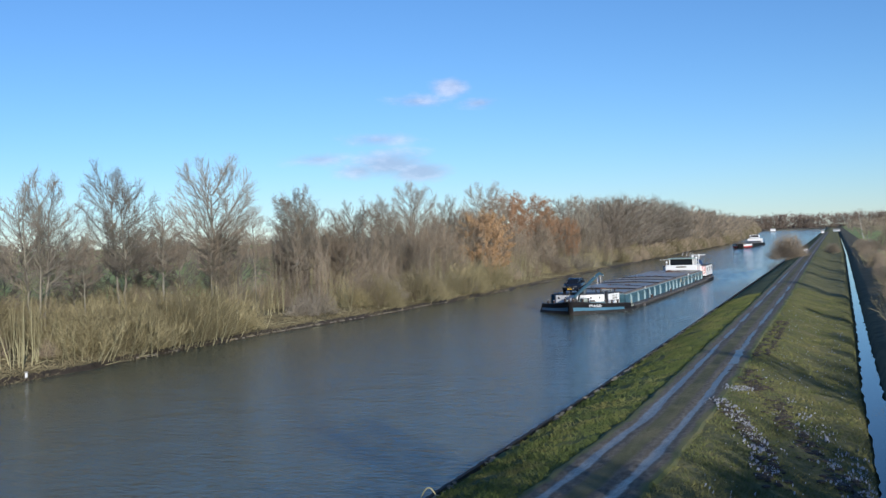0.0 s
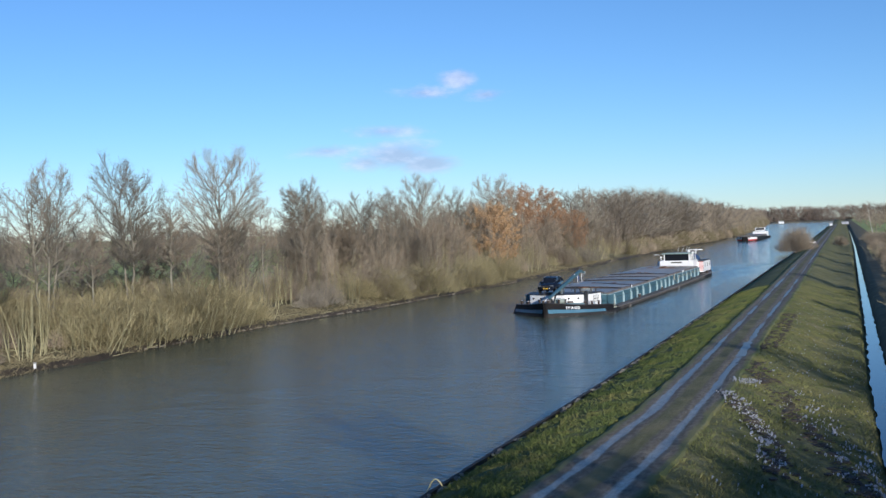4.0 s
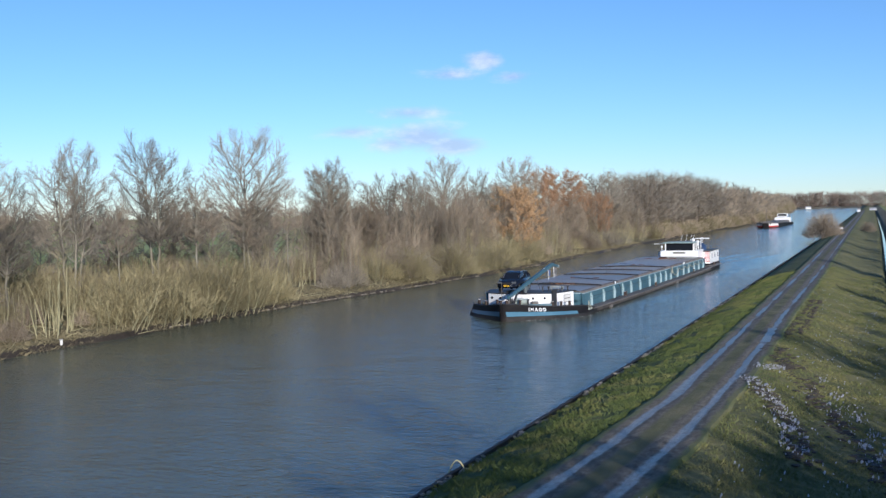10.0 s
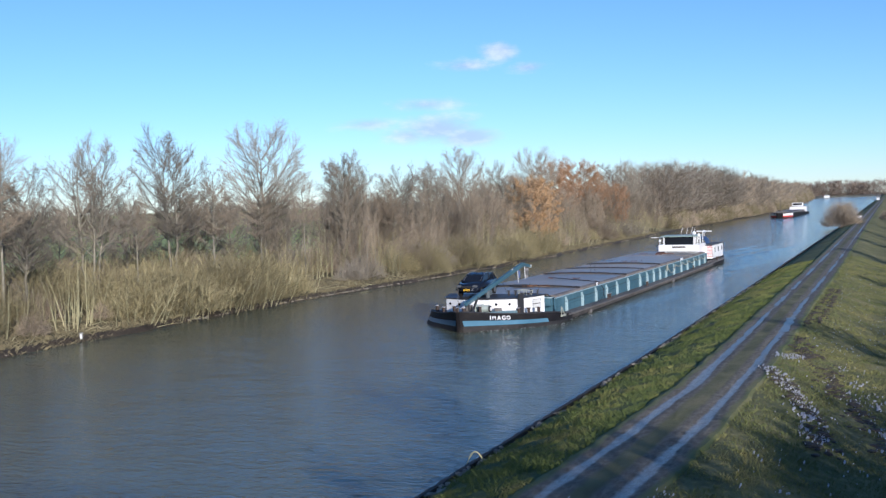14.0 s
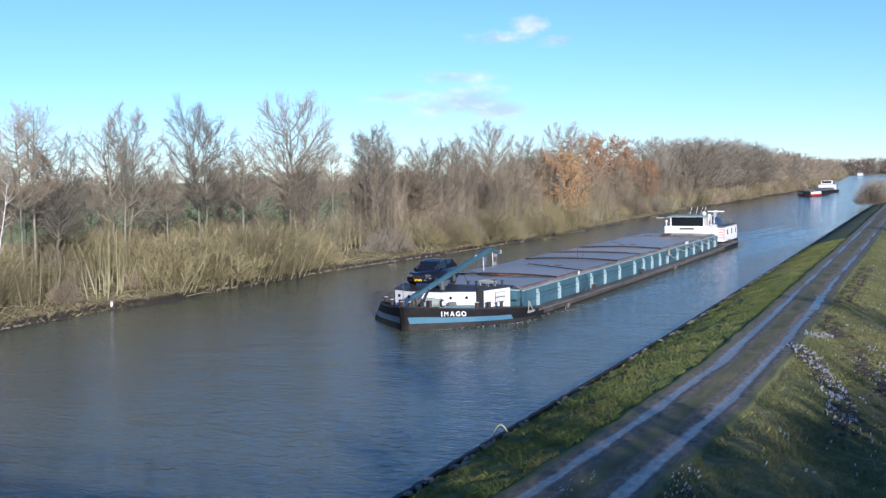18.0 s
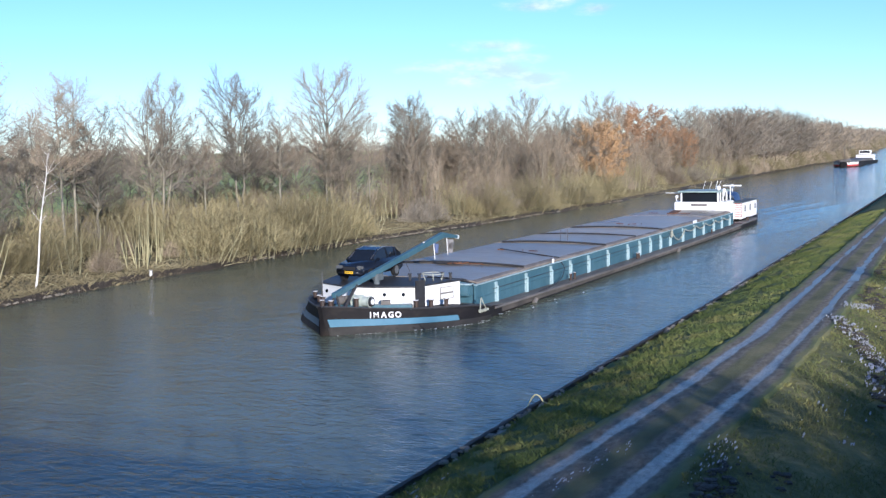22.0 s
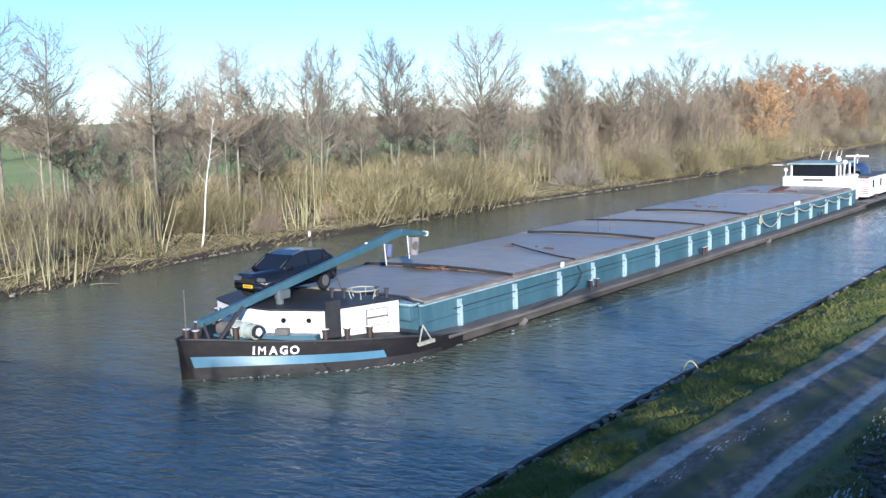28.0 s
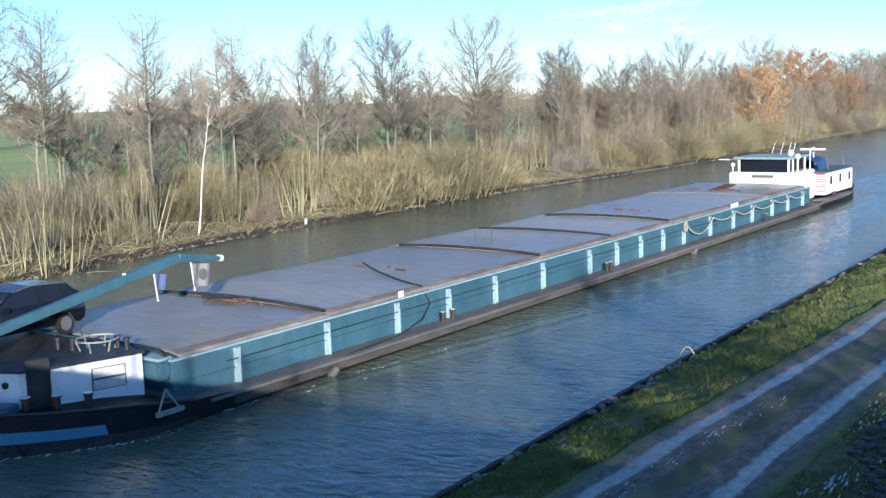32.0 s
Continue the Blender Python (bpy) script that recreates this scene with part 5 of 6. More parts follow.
M_BOLLARD = surface("bollard_brown", [(0.018, 0.011, 0.009), (0.04, 0.024, 0.018), (0.08, 0.05, 0.036)], 0.12, 0.6, 0.2)
M_PALEGREEN = surface("winch_pale_green", [(0.24, 0.28, 0.25), (0.38, 0.43, 0.39), (0.50, 0.54, 0.50)], 0.2, 0.5, 0.2)
M_GANG = surface("gangway_grey", [(0.075, 0.07, 0.065), (0.13, 0.12, 0.11), (0.20, 0.18, 0.16)], 0.4, 0.6, 0.2, stretch=(1, 0.3, 1))
M_DARK = surface("dark_paint", [(0.018, 0.018, 0.02), (0.03, 0.03, 0.033), (0.05, 0.048, 0.045)], 0.3, 0.5, 0.1)
M_DECK = surface("deck_grey_blue", [(0.05, 0.065, 0.075), (0.09, 0.11, 0.12), (0.13, 0.15, 0.155)], 0.3, 0.7, 0.2)
M_RUST = surface("rusty_steel", [(0.06, 0.028, 0.014), (0.14, 0.06, 0.028), (0.22, 0.10, 0.05)], 0.1, 0.8, 0.4)
M_SHIPWHITE = surface("ship_white", [(0.74, 0.74, 0.73), (0.80, 0.80, 0.79), (0.84, 0.84, 0.83)], 0.6, 0.35, 0.04, patch=4)
M_GLASS = plain("dark_glass", (0.012, 0.014, 0.018), 0.06)
M_CURTAIN = surface("window_curtain", [(0.45, 0.46, 0.44), (0.6, 0.6, 0.57), (0.7, 0.7, 0.67)], 0.1, 0.35, 0.1, stretch=(1, 1, 0.1))
M_ROOFGREEN = surface("wheelhouse_roof", [(0.22, 0.30, 0.28), (0.30, 0.39, 0.36), (0.38, 0.47, 0.44)], 0.4, 0.5, 0.1)
M_TARP = surface("blue_tarpaulin", [(0.02, 0.045, 0.11), (0.035, 0.07, 0.16), (0.05, 0.10, 0.22)], 0.3, 0.5, 0.4)
M_ROPE = surface("pale_rope", [(0.22, 0.24, 0.20), (0.34, 0.35, 0.29), (0.45, 0.45, 0.38)], 0.04, 0.9, 0.5)
M_TYRE = plain("tyre_rubber", (0.012, 0.012, 0.012), 0.8)
M_ALLOY = plain("wheel_alloy", (0.35, 0.34, 0.33), 0.35, 0.8)
M_CARPAINT = surface("car_dark_blue", [(0.006, 0.008, 0.014), (0.009, 0.012, 0.020), (0.014, 0.018, 0.028)], 1.0, 0.12, 0.0)
M_PLATE = plain("yellow_plate", (0.85, 0.50, 0.01), 0.5)
M_LAMP = plain("headlight_glass", (0.16, 0.17, 0.18), 0.08, 0.4)
M_RED = surface("red_paint", [(0.35, 0.03, 0.025), (0.45, 0.05, 0.04), (0.5, 0.08, 0.06)], 0.3, 0.5, 0.1)
M_FLAG = surface("flag_cloth", [(0.16, 0.155, 0.155), (0.25, 0.24, 0.24), (0.36, 0.34, 0.34)], 0.3, 0.8, 0.2)
M_FLAGBLUE = surface("flag_blue", [(0.05, 0.07, 0.16), (0.08, 0.11, 0.22), (0.12, 0.15, 0.28)], 0.3, 0.8, 0.2)
M_FOAM = surface("foam", [(0.45, 0.47, 0.47), (0.6, 0.62, 0.62), (0.7, 0.72, 0.72)], 0.1, 0.6, 0.4)

LENGTH, HALF = 86.0, 5.3


def hull_half(y, k=1.0):
    """Half width of the hull at y, k < 1 nearer the waterline."""
    if y < 7.5:
        v = 0.83 * (y + 1.0)
        w = HALF if v >= 6.4 else v if v < 4.0 else 4.0 + 1.3 * math.sin((v - 4.0) / 2.4 * math.pi / 2)
        return max(0.12, w) * k
    if y > 76:
        q = (y - 76) / 9.6
        return HALF * (1 - 0.36 * q * q)
    return HALF * (k + (1 - k) * min(1, (y - 7.5) / 6))


def sheer(y):
    """Height of the hull's top edge."""
    if y < 8.0:
        return float(np.interp(y, (-1, 0, 1, 2, 3.5, 5.5, 6.8, 8), (1.50, 1.38, 1.22, 1.10, 0.98, 0.90, 0.74, 0.5)))
    if y < 70:
        return 0.5 - 0.12 * math.sin((y - 8) / 62 * math.pi)
    if y < 82:
        return 0.55
    return 0.62 + 0.12 * (y - 82)


def bow_point(y, f, side, off=0.0):
    """A point on the bow's skin: f from 0 at the water to 1 at the top edge. The bow is fuller at the water than at the rail."""
    z = f * sheer(y)
    full = max(0.0, 1 - abs(y - 2.6) / 5.4) if y > -0.9 else 0.0
    w = hull_half(y) + 0.75 * full * (1 - f) ** 1.2 + off
    return Vector((side * min(w, HALF + off + 0.1), y + (0.30 * (1 - f) - 0.10 * f) * max(0, 1 - (y + 1) / 4.5), z))


def build_hull(ship_e):
    ys = [-0.98, -0.8, -0.5, -0.2, 0.2, 0.6, 1, 1.5, 2, 2.6, 3.3, 4, 4.6, 5.2, 5.5, 6, 6.5, 7, 7.5, 9, 12] + list(range(16, 74, 6)) + [76, 78, 80, 82, 83, 84, 84.8, 85.4, 85.8]
    rows = (-0.8, 0.0, 0.18, 0.5, 0.8, 1.0)
    verts, faces = [], []
    ring = 2 * len(rows)
    for y in ys:
        for side in (-1, 1):
            for f in (rows if side < 0 else rows[::-1]):
                if f < 0:
                    w = hull_half(y, 0.9)
                    verts.append((side * w, y + 0.15, -0.9))
                else:
                    verts.append(tuple(bow_point(y, f, side)))
    for j in range(len(ys) - 1):
        for i in range(ring - 1):
            a = j * ring + i
            faces.append((a, a + 1, a + ring + 1, a + ring))
    n = (len(ys) - 1) * ring
    faces.append(tuple(range(ring))[::-1])
    faces.append(tuple(n + i for i in range(ring)))
    # the skin is one closed body up to the deck; the raised bulwark of the bow is hollow above it
    ob = make("hull", verts, faces, M_HULL, ship_e, smooth=True, label="black riveted steel hull, scuffed grey along the sides")
    ob.data.materials.append(M_SIDE)
    for p in ob.data.polygons:
        if 9 < p.center.y < 73 and p.center.z > 0.12:
            p.material_index = 1
    ob.data.set_sharp_from_angle(angle=radians(38))
    return ob


def strip_on_bow(name, y0, y1, f0, f1, side, material, e, off=0.012, n=26, label=""):
    verts, faces = [], []
    for i in range(n + 1):
        y = y0 + (y1 - y0) * (i / n) ** 1.6
        verts += [tuple(bow_point(y, f0, side, off)), tuple(bow_point(y, f1, side, off))]
        if i:
            faces.append((2 * i - 2, 2 * i, 2 * i + 1, 2 * i - 1))
    return make(name, verts, faces, material, e, smooth=True, label=label)


def letters(e, text, side=1):
    """The name on the bow, letter by letter, each square to the skin."""
    s = 0.0
    y = 0.85
    for ch in text:
        cu = bpy.data.curves.new("letter", "FONT")
        cu.body, cu.size, cu.extrude, cu.offset = ch, 0.41, 0.012, 0.0 if ch == "M" else 0.010
        cu.align_x = "CENTER"
        tmp = bpy.data.objects.new("letter", cu)
        scene.collection.objects.link(tmp)
        me = bpy.data.meshes.new_from_object(tmp.evaluated_get(bpy.context.evaluated_depsgraph_get()))
        bpy.data.objects.remove(tmp)
        me.materials.clear()
        me.materials.append(M_SHIPWHITE)
        p, q = bow_point(y, 0.61, side, 0.03), bow_point(y + 0.05, 0.61, side, 0.03)
        top = bow_point(y, 0.95, side, 0.03)
        along_v = (q - p).normalized()
        up = (top - p).normalized()
        out = along_v.cross(up).normalized()
        up = out.cross(along_v).normalized()
        ob = new("letter", me)
        ob.parent = e
        ob.matrix_basis = Matrix.Translation(p) @ Matrix((along_v, up, out)).transposed().to_4x4()
        step = {"I": 0.30, "M": 0.405}.get(ch, 0.385)
        d = (bow_point(y + 0.02, 0.61, side) - bow_point(y, 0.61, side)).length / 0.02
        y += step / d


def build_ship():
    e = thing("cargo_ship", pose(-27.6, 117.3, 0, 0, 0, -1.5), "long blue and black inland cargo ship with grey hatches, under way", "ship")
    build_hull(e)
    for side in (1, -1):
        strip_on_bow("bow_band", -0.86, 4.6, 0.29, 0.56, side, M_BAND, e, off=0.035, label="blue painted band round the bow")
        strip_on_bow("lower_plating", -0.93, 7.4, 0.0, 0.28, side, M_BOOT, e, off=0.01, label="dull scuffed black plating near the water")
    letters(e, "IMAGO", 1)
    # rubbing strake and top rail of the bow
    for side in (1, -1):
        bm = bmesh.new()
        pts = [bow_point(y, 1.0, side, 0.02) for y in (-0.98, -0.8, -0.4, 0.1, 0.5, 1, 1.7, 2.5, 3.4, 4.4, 5.5, 6.2, 7, 7.5)]
        pipe(bm, pts, 0.05, 6)
        part("bulwark_rail", bm, M_DARK, e)
        bm = bmesh.new()
        pts = [Vector((side * (hull_half(y) + 0.03), y, sheer(y) - 0.06)) for y in list(range(8, 84, 3)) + [84, 85, 85.8]]
        pipe(bm, pts, 0.07, 6)
        part("rubbing_strake", bm, M_GANG, e, "worn grey rubbing strake")
    # fore deck, gangways, stern deck
    bm = bmesh.new()
    out = [(bow_point(y, 1, 1, -0.03).x, y) for y in (-0.85, 0.2, 1, 2, 3.2, 4.6, 6, 7.4)]
    vs = [bm.verts.new((x, y, 0.72)) for x, y in out] + [bm.verts.new((-x, y, 0.72)) for x, y in reversed(out)]
    bm.faces.new(vs)
    bmesh.ops.extrude_face_region(bm, geom=bm.faces[:])
    part("fore_deck", bm, M_DECK, e)
    for side in (1, -1):
        verts, faces = [], []
        gys = [7.6 + 2.0 * k for k in range(39)]
        for j, y in enumerate(gys):
            z = sheer(y) + 0.015
            w = hull_half(y) - 0.03
            verts += [(side * 4.3, y, z), (side * w, y, z), (side * w, y, z - 0.06), (side * 4.3, y, z - 0.06)]
            if j:
                a = 4 * (j - 1)
                faces += [(a + k, a + (k + 1) % 4, a + 4 + (k + 1) % 4, a + 4 + k) for k in range(4)]
        make("gangway", verts, faces, M_GANG, e, label="grey steel side walkway")
    # coaming walls
    for side in (1, -1):
        bm = bmesh.new()
        box(bm, (side * 4.44, 38.6, 1.06), (0.10, 62.6, 1.36), bevel=0.01)
        part("coaming", bm, M_BLUE, e, "blue steel coaming of the hold")
        bm = bmesh.new()
        box(bm, (side * 4.53, 38.6, 1.745), (0.20, 62.8, 0.06), bevel=0.012)
        part("coaming_rail", bm, M_POST, e, "pale rail along the coaming")
        bm = bmesh.new()
        pipe(bm, [(side * 4.60, y, 1.28) for y in (9.4, 30, 50, 69)], 0.022, 5)
        part("handrail", bm, M_DARK, e)
        bm = bmesh.new()
        box(bm, (side * 4.52, 38.6, 1.0), (0.10, 62.0, 0.035))
        part("stringer", bm, M_BLUE, e)
    bm = bmesh.new()
    arch = [(-4.4, 0.4), (4.4, 0.4), (4.4, 1.76), (4.05, 1.83), (3.0, 1.88), (1.5, 1.91), (0, 1.92), (-1.5, 1.91), (-3.0, 1.88), (-4.05, 1.83), (-4.4, 1.76)]
    fr = [bm.verts.new((x, 7.46, z)) for x, z in arch]
    bk = [bm.verts.new((x, 7.58, z)) for x, z in arch]
    bm.faces.new(fr)
    bm.faces.new(bk[::-1])
    for k in range(len(arch)):
        bm.faces.new((fr[k], bk[k], bk[(k + 1) % len(arch)], fr[(k + 1) % len(arch)]))
    part("coaming_end", bm, M_BLUE, e)
    bm = bmesh.new()
    box(bm, (3.95, 7.16, 1.45), (0.8, 0.5, 0.62), bevel=0.09)
    lk = part("hold_locker", bm, M_BLUE, e, "pale blue locker before the hold")
    bm = bmesh.new()
    box(bm, (3.95, 7.16, 1.79), (0.86, 0.54, 0.07), bevel=0.03)
    part("lid", bm, M_POST, lk)
    post_ys = (9.9, 14.2, 18.2, 21.6, 25.1, 29.2, 33.8, 36.8, 39.7, 42.6, 45.5, 49.6, 53.5, 57.0, 61.0, 64.4, 67.9)
    first = None
    for y in post_ys:
        for side in (1, -1):
            if first is None:
                bm = bmesh.new()
                prism(bm, [(-0.11, -0.62), (0.11, -0.62), (0.11, 0.58), (-0.11, 0.58)], 0.0, 0.10)
                box(bm, (0.13, 0, -0.1), (0.14, 0.03, 0.9))
                first = part("stiffener", bm, M_POST, e, "pale blue coaming stiffener")
                ob = first
            else:
                ob = first.copy()
                scene.collection.objects.link(ob)
            ob.matrix_basis = Matrix.Translation((side * 4.49, y, 1.03)) @ Matrix.Diagonal((side, 1, 1, 1))
    # hatch covers: arched lids, each a little over the next
    edges = [7.6, 14.4, 20.4, 29.2, 36.6, 44.0, 52.0, 60.2, 68.6]
    for i, (a, b) in enumerate(zip(edges, edges[1:])):
        lift = 0.045 * (i % 2)
        xs = (-4.50, -4.46, -4.1, -3.0, -1.5, 0, 1.5, 3.0, 4.1, 4.46, 4.50)
        zs = (1.77, 1.86, 1.93, 1.97, 2.0, 2.01, 2.0, 1.97, 1.93, 1.86, 1.77)
        bm = bmesh.new()
        rows = []
        for y in (a + 0.02, b - 0.02):
            rows.append([bm.verts.new((x, y, z + lift)) for x, z in zip(xs, zs)])
            rows.append([bm.verts.new((x * 0.985, y, z + lift - 0.08)) for x, z in zip(xs, zs)])
        t0, u0, t1, u1 = rows
        for k in range(len(xs) - 1):
            bm.faces.new((t0[k], t0[k + 1], t1[k + 1], t1[k]))
            bm.faces.new((u0[k], u1[k], u1[k + 1], u0[k + 1]))
            bm.faces.new((t0[k], u0[k], u0[k + 1], t0[k + 1]))
            bm.faces.new((t1[k], t1[k + 1], u1[k + 1], u1[k]))
        for k in (0, len(xs) - 1):
            bm.faces.new((t0[k], t1[k], u1[k], u0[k]))
        for fc in bm.faces:
            fc.material_index = 1 if abs(fc.calc_center_median().x) > 3.9 or fc.calc_center_median().y < a + 0.1 else 0
        part("hatch_cover", bm, M_HATCH, e, "grey arched steel hatch cover").data.materials.append(M_HATCHEDGE)
    for k, (y, w0, w1) in enumerate(((14.4, -4.2, 4.3), (29.2, -3.8, 4.4), (36.6, -3.8, 4.3), (44.0, -3.8, 4.3), (20.0, -1.2, 4.4))):
        bm = bmesh.new()
        pts = []
        for q in np.linspace(w0, w1, 12):
            yy = y + (3.2 * max(0, 1 - (q + 1.2) / 5.6) ** 1.5 if k == 4 else 0)
            pts.append((q, yy, 2.11 - 0.14 * (abs(q) / 4.4) ** 2.2))
        pipe(bm, pts, 0.07 if k < 4 else 0.04, 6)
        part("hatch_bar", bm, M_DARK, e, "dark bar across the hatch joint")
    # cabin in the bow
    plan = [(-2.75, 3.4), (-1.0, 2.6), (1.0, 2.6), (2.75, 3.4), (3.1, 4.3), (3.8, 6.75), (-3.8, 6.75), (-3.1, 4.3)]
    for i in range(8):
        (x0, y0), (x1, y1) = plan[i], plan[(i + 1) % 8]
        bm = bmesh.new()
        d = Vector((x1 - x0, y1 - y0, 0))
        box(bm, ((x0 + x1) / 2, (y0 + y1) / 2, 1.38), (d.length - 0.004 + 0.02, 0.06, 1.30), d.to_track_quat("X", "Z").to_matrix(), bevel=0.01)
        part("cabin_wall", bm, M_SHIPWHITE, e, "white cabin wall")
    bm = bmesh.new()
    vs = [bm.verts.new((x * 1.03, 4.6 + (y - 4.6) * 1.03, 2.01)) for x, y in plan]
    f = bm.faces.new(vs)
    g = bmesh.ops.extrude_face_region(bm, geom=[f])
    bmesh.ops.translate(bm, vec=(0, 0, 0.07), verts=[v for v in g["geom"] if isinstance(v, bmesh.types.BMVert)])
    part("cabin_roof", bm, M_DARK, e, "dark cabin roof that carries a car")
    # door, window and portholes of the cabin's port side
    side_d = Vector((0.7, 2.45, 0)).normalized()
    rot = side_d.to_track_quat("X", "Z").to_matrix()
    bm = bmesh.new()
    box(bm, (3.0, 3.8, 1.56), (0.66, 0.10, 1.6), Vector((0.3, 1.0, 0)).to_track_quat("X", "Z").to_matrix(), bevel=0.015)
    part("door", bm, M_DARK, e, "dark open cabin door")
    bm = bmesh.new()
    box(bm, (3.53, 5.75, 1.48), (1.10, 0.06, 0.72), rot, bevel=0.05)
    part("window_frame", bm, M_GANG, e)
    for k in (0, 1):
        bm = bmesh.new()
        box(bm, (3.555, 5.745, 1.31 + 0.34 * k), (0.98, 0.03, 0.30), rot, bevel=0.02)
        part("pane", bm, M_CURTAIN, e, "cabin window pane with pale curtain")
    for x, y, a in ((1.45, 2.79, 24.6), (2.35, 3.2, 24.6), (-1.45, 2.79, -24.6), (-2.35, 3.2, -24.6)):
        bm = bmesh.new()
        n = Vector((math.sin(radians(a)), -math.cos(radians(a)), 0))
        rod(bm, Vector((x, y, 1.66)) - n * 0.02, Vector((x, y, 1.66)) + n * 0.06, 0.10, 14)
        part("porthole", bm, M_GLASS, e)
    # bollards on the bow and along the gangway
    def bollard(x, y, z, s=1.0, material=M_BOLLARD):
        bm = bmesh.new()
        rod(bm, (0, 0, 0), (0, 0, 0.52), 0.115, 12)
        rod(bm, (0, 0, 0.52), (0, 0, 0.58), 0.145, 12)
        ob = part("bollard", bm, material, e)
        ob.matrix_basis = Matrix.Translation((x, y, z)) @ Matrix.Diagonal((s, s, s, 1))
        bm = bmesh.new()
        rod(bm, (0, 0, 0.58), (0, 0, 0.595), 0.14, 12)
        part("cap", bm, M_SHIPWHITE, ob, "pale bollard cap")
    for x, y in ((3.0, 3.35), (3.55, 3.95), (4.1, 4.6), (-3.0, 3.35), (-4.1, 4.6), (0.25, -0.45), (-0.25, -0.45), (1.0, 0.75), (-1.0, 0.75)):
        bollard(x, y, 0.78 if y > 1 else 1.15)
    for y in (20.6, 21.3, 34.9, 35.3, 58.6, 74.5, 75.1):
        bollard(4.95, y, sheer(y) + 0.01, 0.75)
        bollard(-4.95, y, sheer(y) + 0.01, 0.75)
    # anchor winch
    bm = bmesh.new()
    box(bm, (0.3, 1.35, 1.12), (1.5, 0.9, 0.35), bevel=0.04)
    part("winch_bed", bm, M_BLUE, e)
    for x, r in ((-0.1, 0.24), (0.75, 0.30), (1.25, 0.26)):
        bm = bmesh.new()
        rod(bm, (x - 0.2, 1.3, 1.5), (x + 0.2, 1.3, 1.5), r, 18)
        rod(bm, (x - 0.24, 1.3, 1.5), (x - 0.2, 1.3, 1.5), r * 1.15, 18)
        rod(bm, (x + 0.2, 1.3, 1.5), (x + 0.24, 1.3, 1.5), r * 1.15, 18)
        part("winch_drum", bm, M_PALEGREEN if x > 0.5 else M_GANG, e, "pale winch drum")
    bm = bmesh.new()
    rod(bm, (1.50, 1.3, 1.5), (1.62, 1.3, 1.5), 0.24, 18)
    wh = part("winch_wheel", bm, M_DARK, e)
    bm = bmesh.new()
    rod(bm, (1.60, 1.3, 1.5), (1.645, 1.3, 1.5), 0.15, 16)
    part("hub", bm, M_SHIPWHITE, wh, "white winch hub")
    bm = bmesh.new()
    box(bm, (2.05, 2.52, 1.0), (2.1, 0.62, 0.46), Matrix.Rotation(radians(24.6), 3, "Z"), bevel=0.04)
    part("deck_box", bm, M_BLUE, e, "blue deck locker")
    bm = bmesh.new()
    box(bm, (1.75, 2.38, 1.34), (0.5, 0.42, 0.22), Matrix.Rotation(radians(30), 3, "Z"), bevel=0.02)
    part("deck_hatch", bm, M_GANG, e)
    # crane boom lying over the bow
    foot, bend, tip = Vector((0.4, -0.4, 1.98)), Vector((0.5, 11.2, 4.06)), Vector((0.5, 13.1, 3.80))
    def beam(name, a, b, w, h0, h1):
        d = (b - a)
        up = Vector((0, -d.z, d.y)).normalized()
        bm = bmesh.new()
        q = []
        for p, h in ((a, h0), (b, h1)):
            q.append([bm.verts.new(p + Vector((sx * w, 0, 0)) + up * (sz * h)) for sx, sz in ((-1, -1), (1, -1), (1, 1), (-1, 1))])
        bm.faces.new(q[0])
        bm.faces.new(q[1][::-1])
        for k in range(4):
            bm.faces.new((q[0][k], q[0][(k + 1) % 4], q[1][(k + 1) % 4], q[1][k]))
        bmesh.ops.bevel(bm, geom=bm.edges[:], offset=0.02, segments=1, affect="EDGES")
        return part(name, bm, M_BLUE, e, "blue crane boom")
    beam("boom", foot, bend, 0.12, 0.13, 0.17)
    beam("boom_end", bend, tip, 0.10, 0.16, 0.08)
    bm = bmesh.new()
    rod(bm, tip + Vector((-0.1, 0, 0)), tip + Vector((0.1, 0, 0)), 0.12, 12)
    part("sheave", bm, M_SHIPWHITE, e)
    bm = bmesh.new()
    rod(bm, (0.5, 3.6, 2.08), (0.5, 3.6, 2.62), 0.16, 10)
    box(bm, (0.5, 3.75, 2.45), (0.42, 0.5, 0.34), bevel=0.03)
    part("boom_bracket", bm, M_DECK, e)
    bm = bmesh.new()
    rod(bm, (0.5, 0.15, 1.0), (0.5, 1.6, 2.28), 0.09, 10)
    rod(bm, (0.1, -0.3, 1.0), (0.4, -0.3, 1.98), 0.06, 8)
    rod(bm, (0.6, 0.0, 1.0), (0.5, -0.3, 1.98), 0.06, 8)
    part("boom_strut", bm, M_DARK, e)
    bm = bmesh.new()
    pipe(bm, [(0.5, 6.7, 2.95), (0.62, 6.9, 2.5), (0.7, 7.0, 2.1)], 0.02, 5)
    part("boom_cable", bm, M_DARK, e)
    bm = bmesh.new()
    rod(bm, (0.5, 8.9, 3.66), (0.5, 8.9, 3.86), 0.06, 8)
    part("boom_lamp", bm, M_SHIPWHITE, e)
    # flags under the boom
    for y, w, h, m, lab in ((10.1, 0.55, 0.55, M_FLAGBLUE, "small dark blue flag"), (11.75, 0.85, 0.8, M_FLAG, "grey-white flag")):
        z1 = 3.75 if y < 11 else 3.85
        bm = bmesh.new()
        rod(bm, (0.5, y, z1), (0.5, y + 0.12, z1 - 1.05), 0.022, 6)
        part("flag_pole", bm, M_SHIPWHITE, e)
        n = 7
        verts, faces = [], []
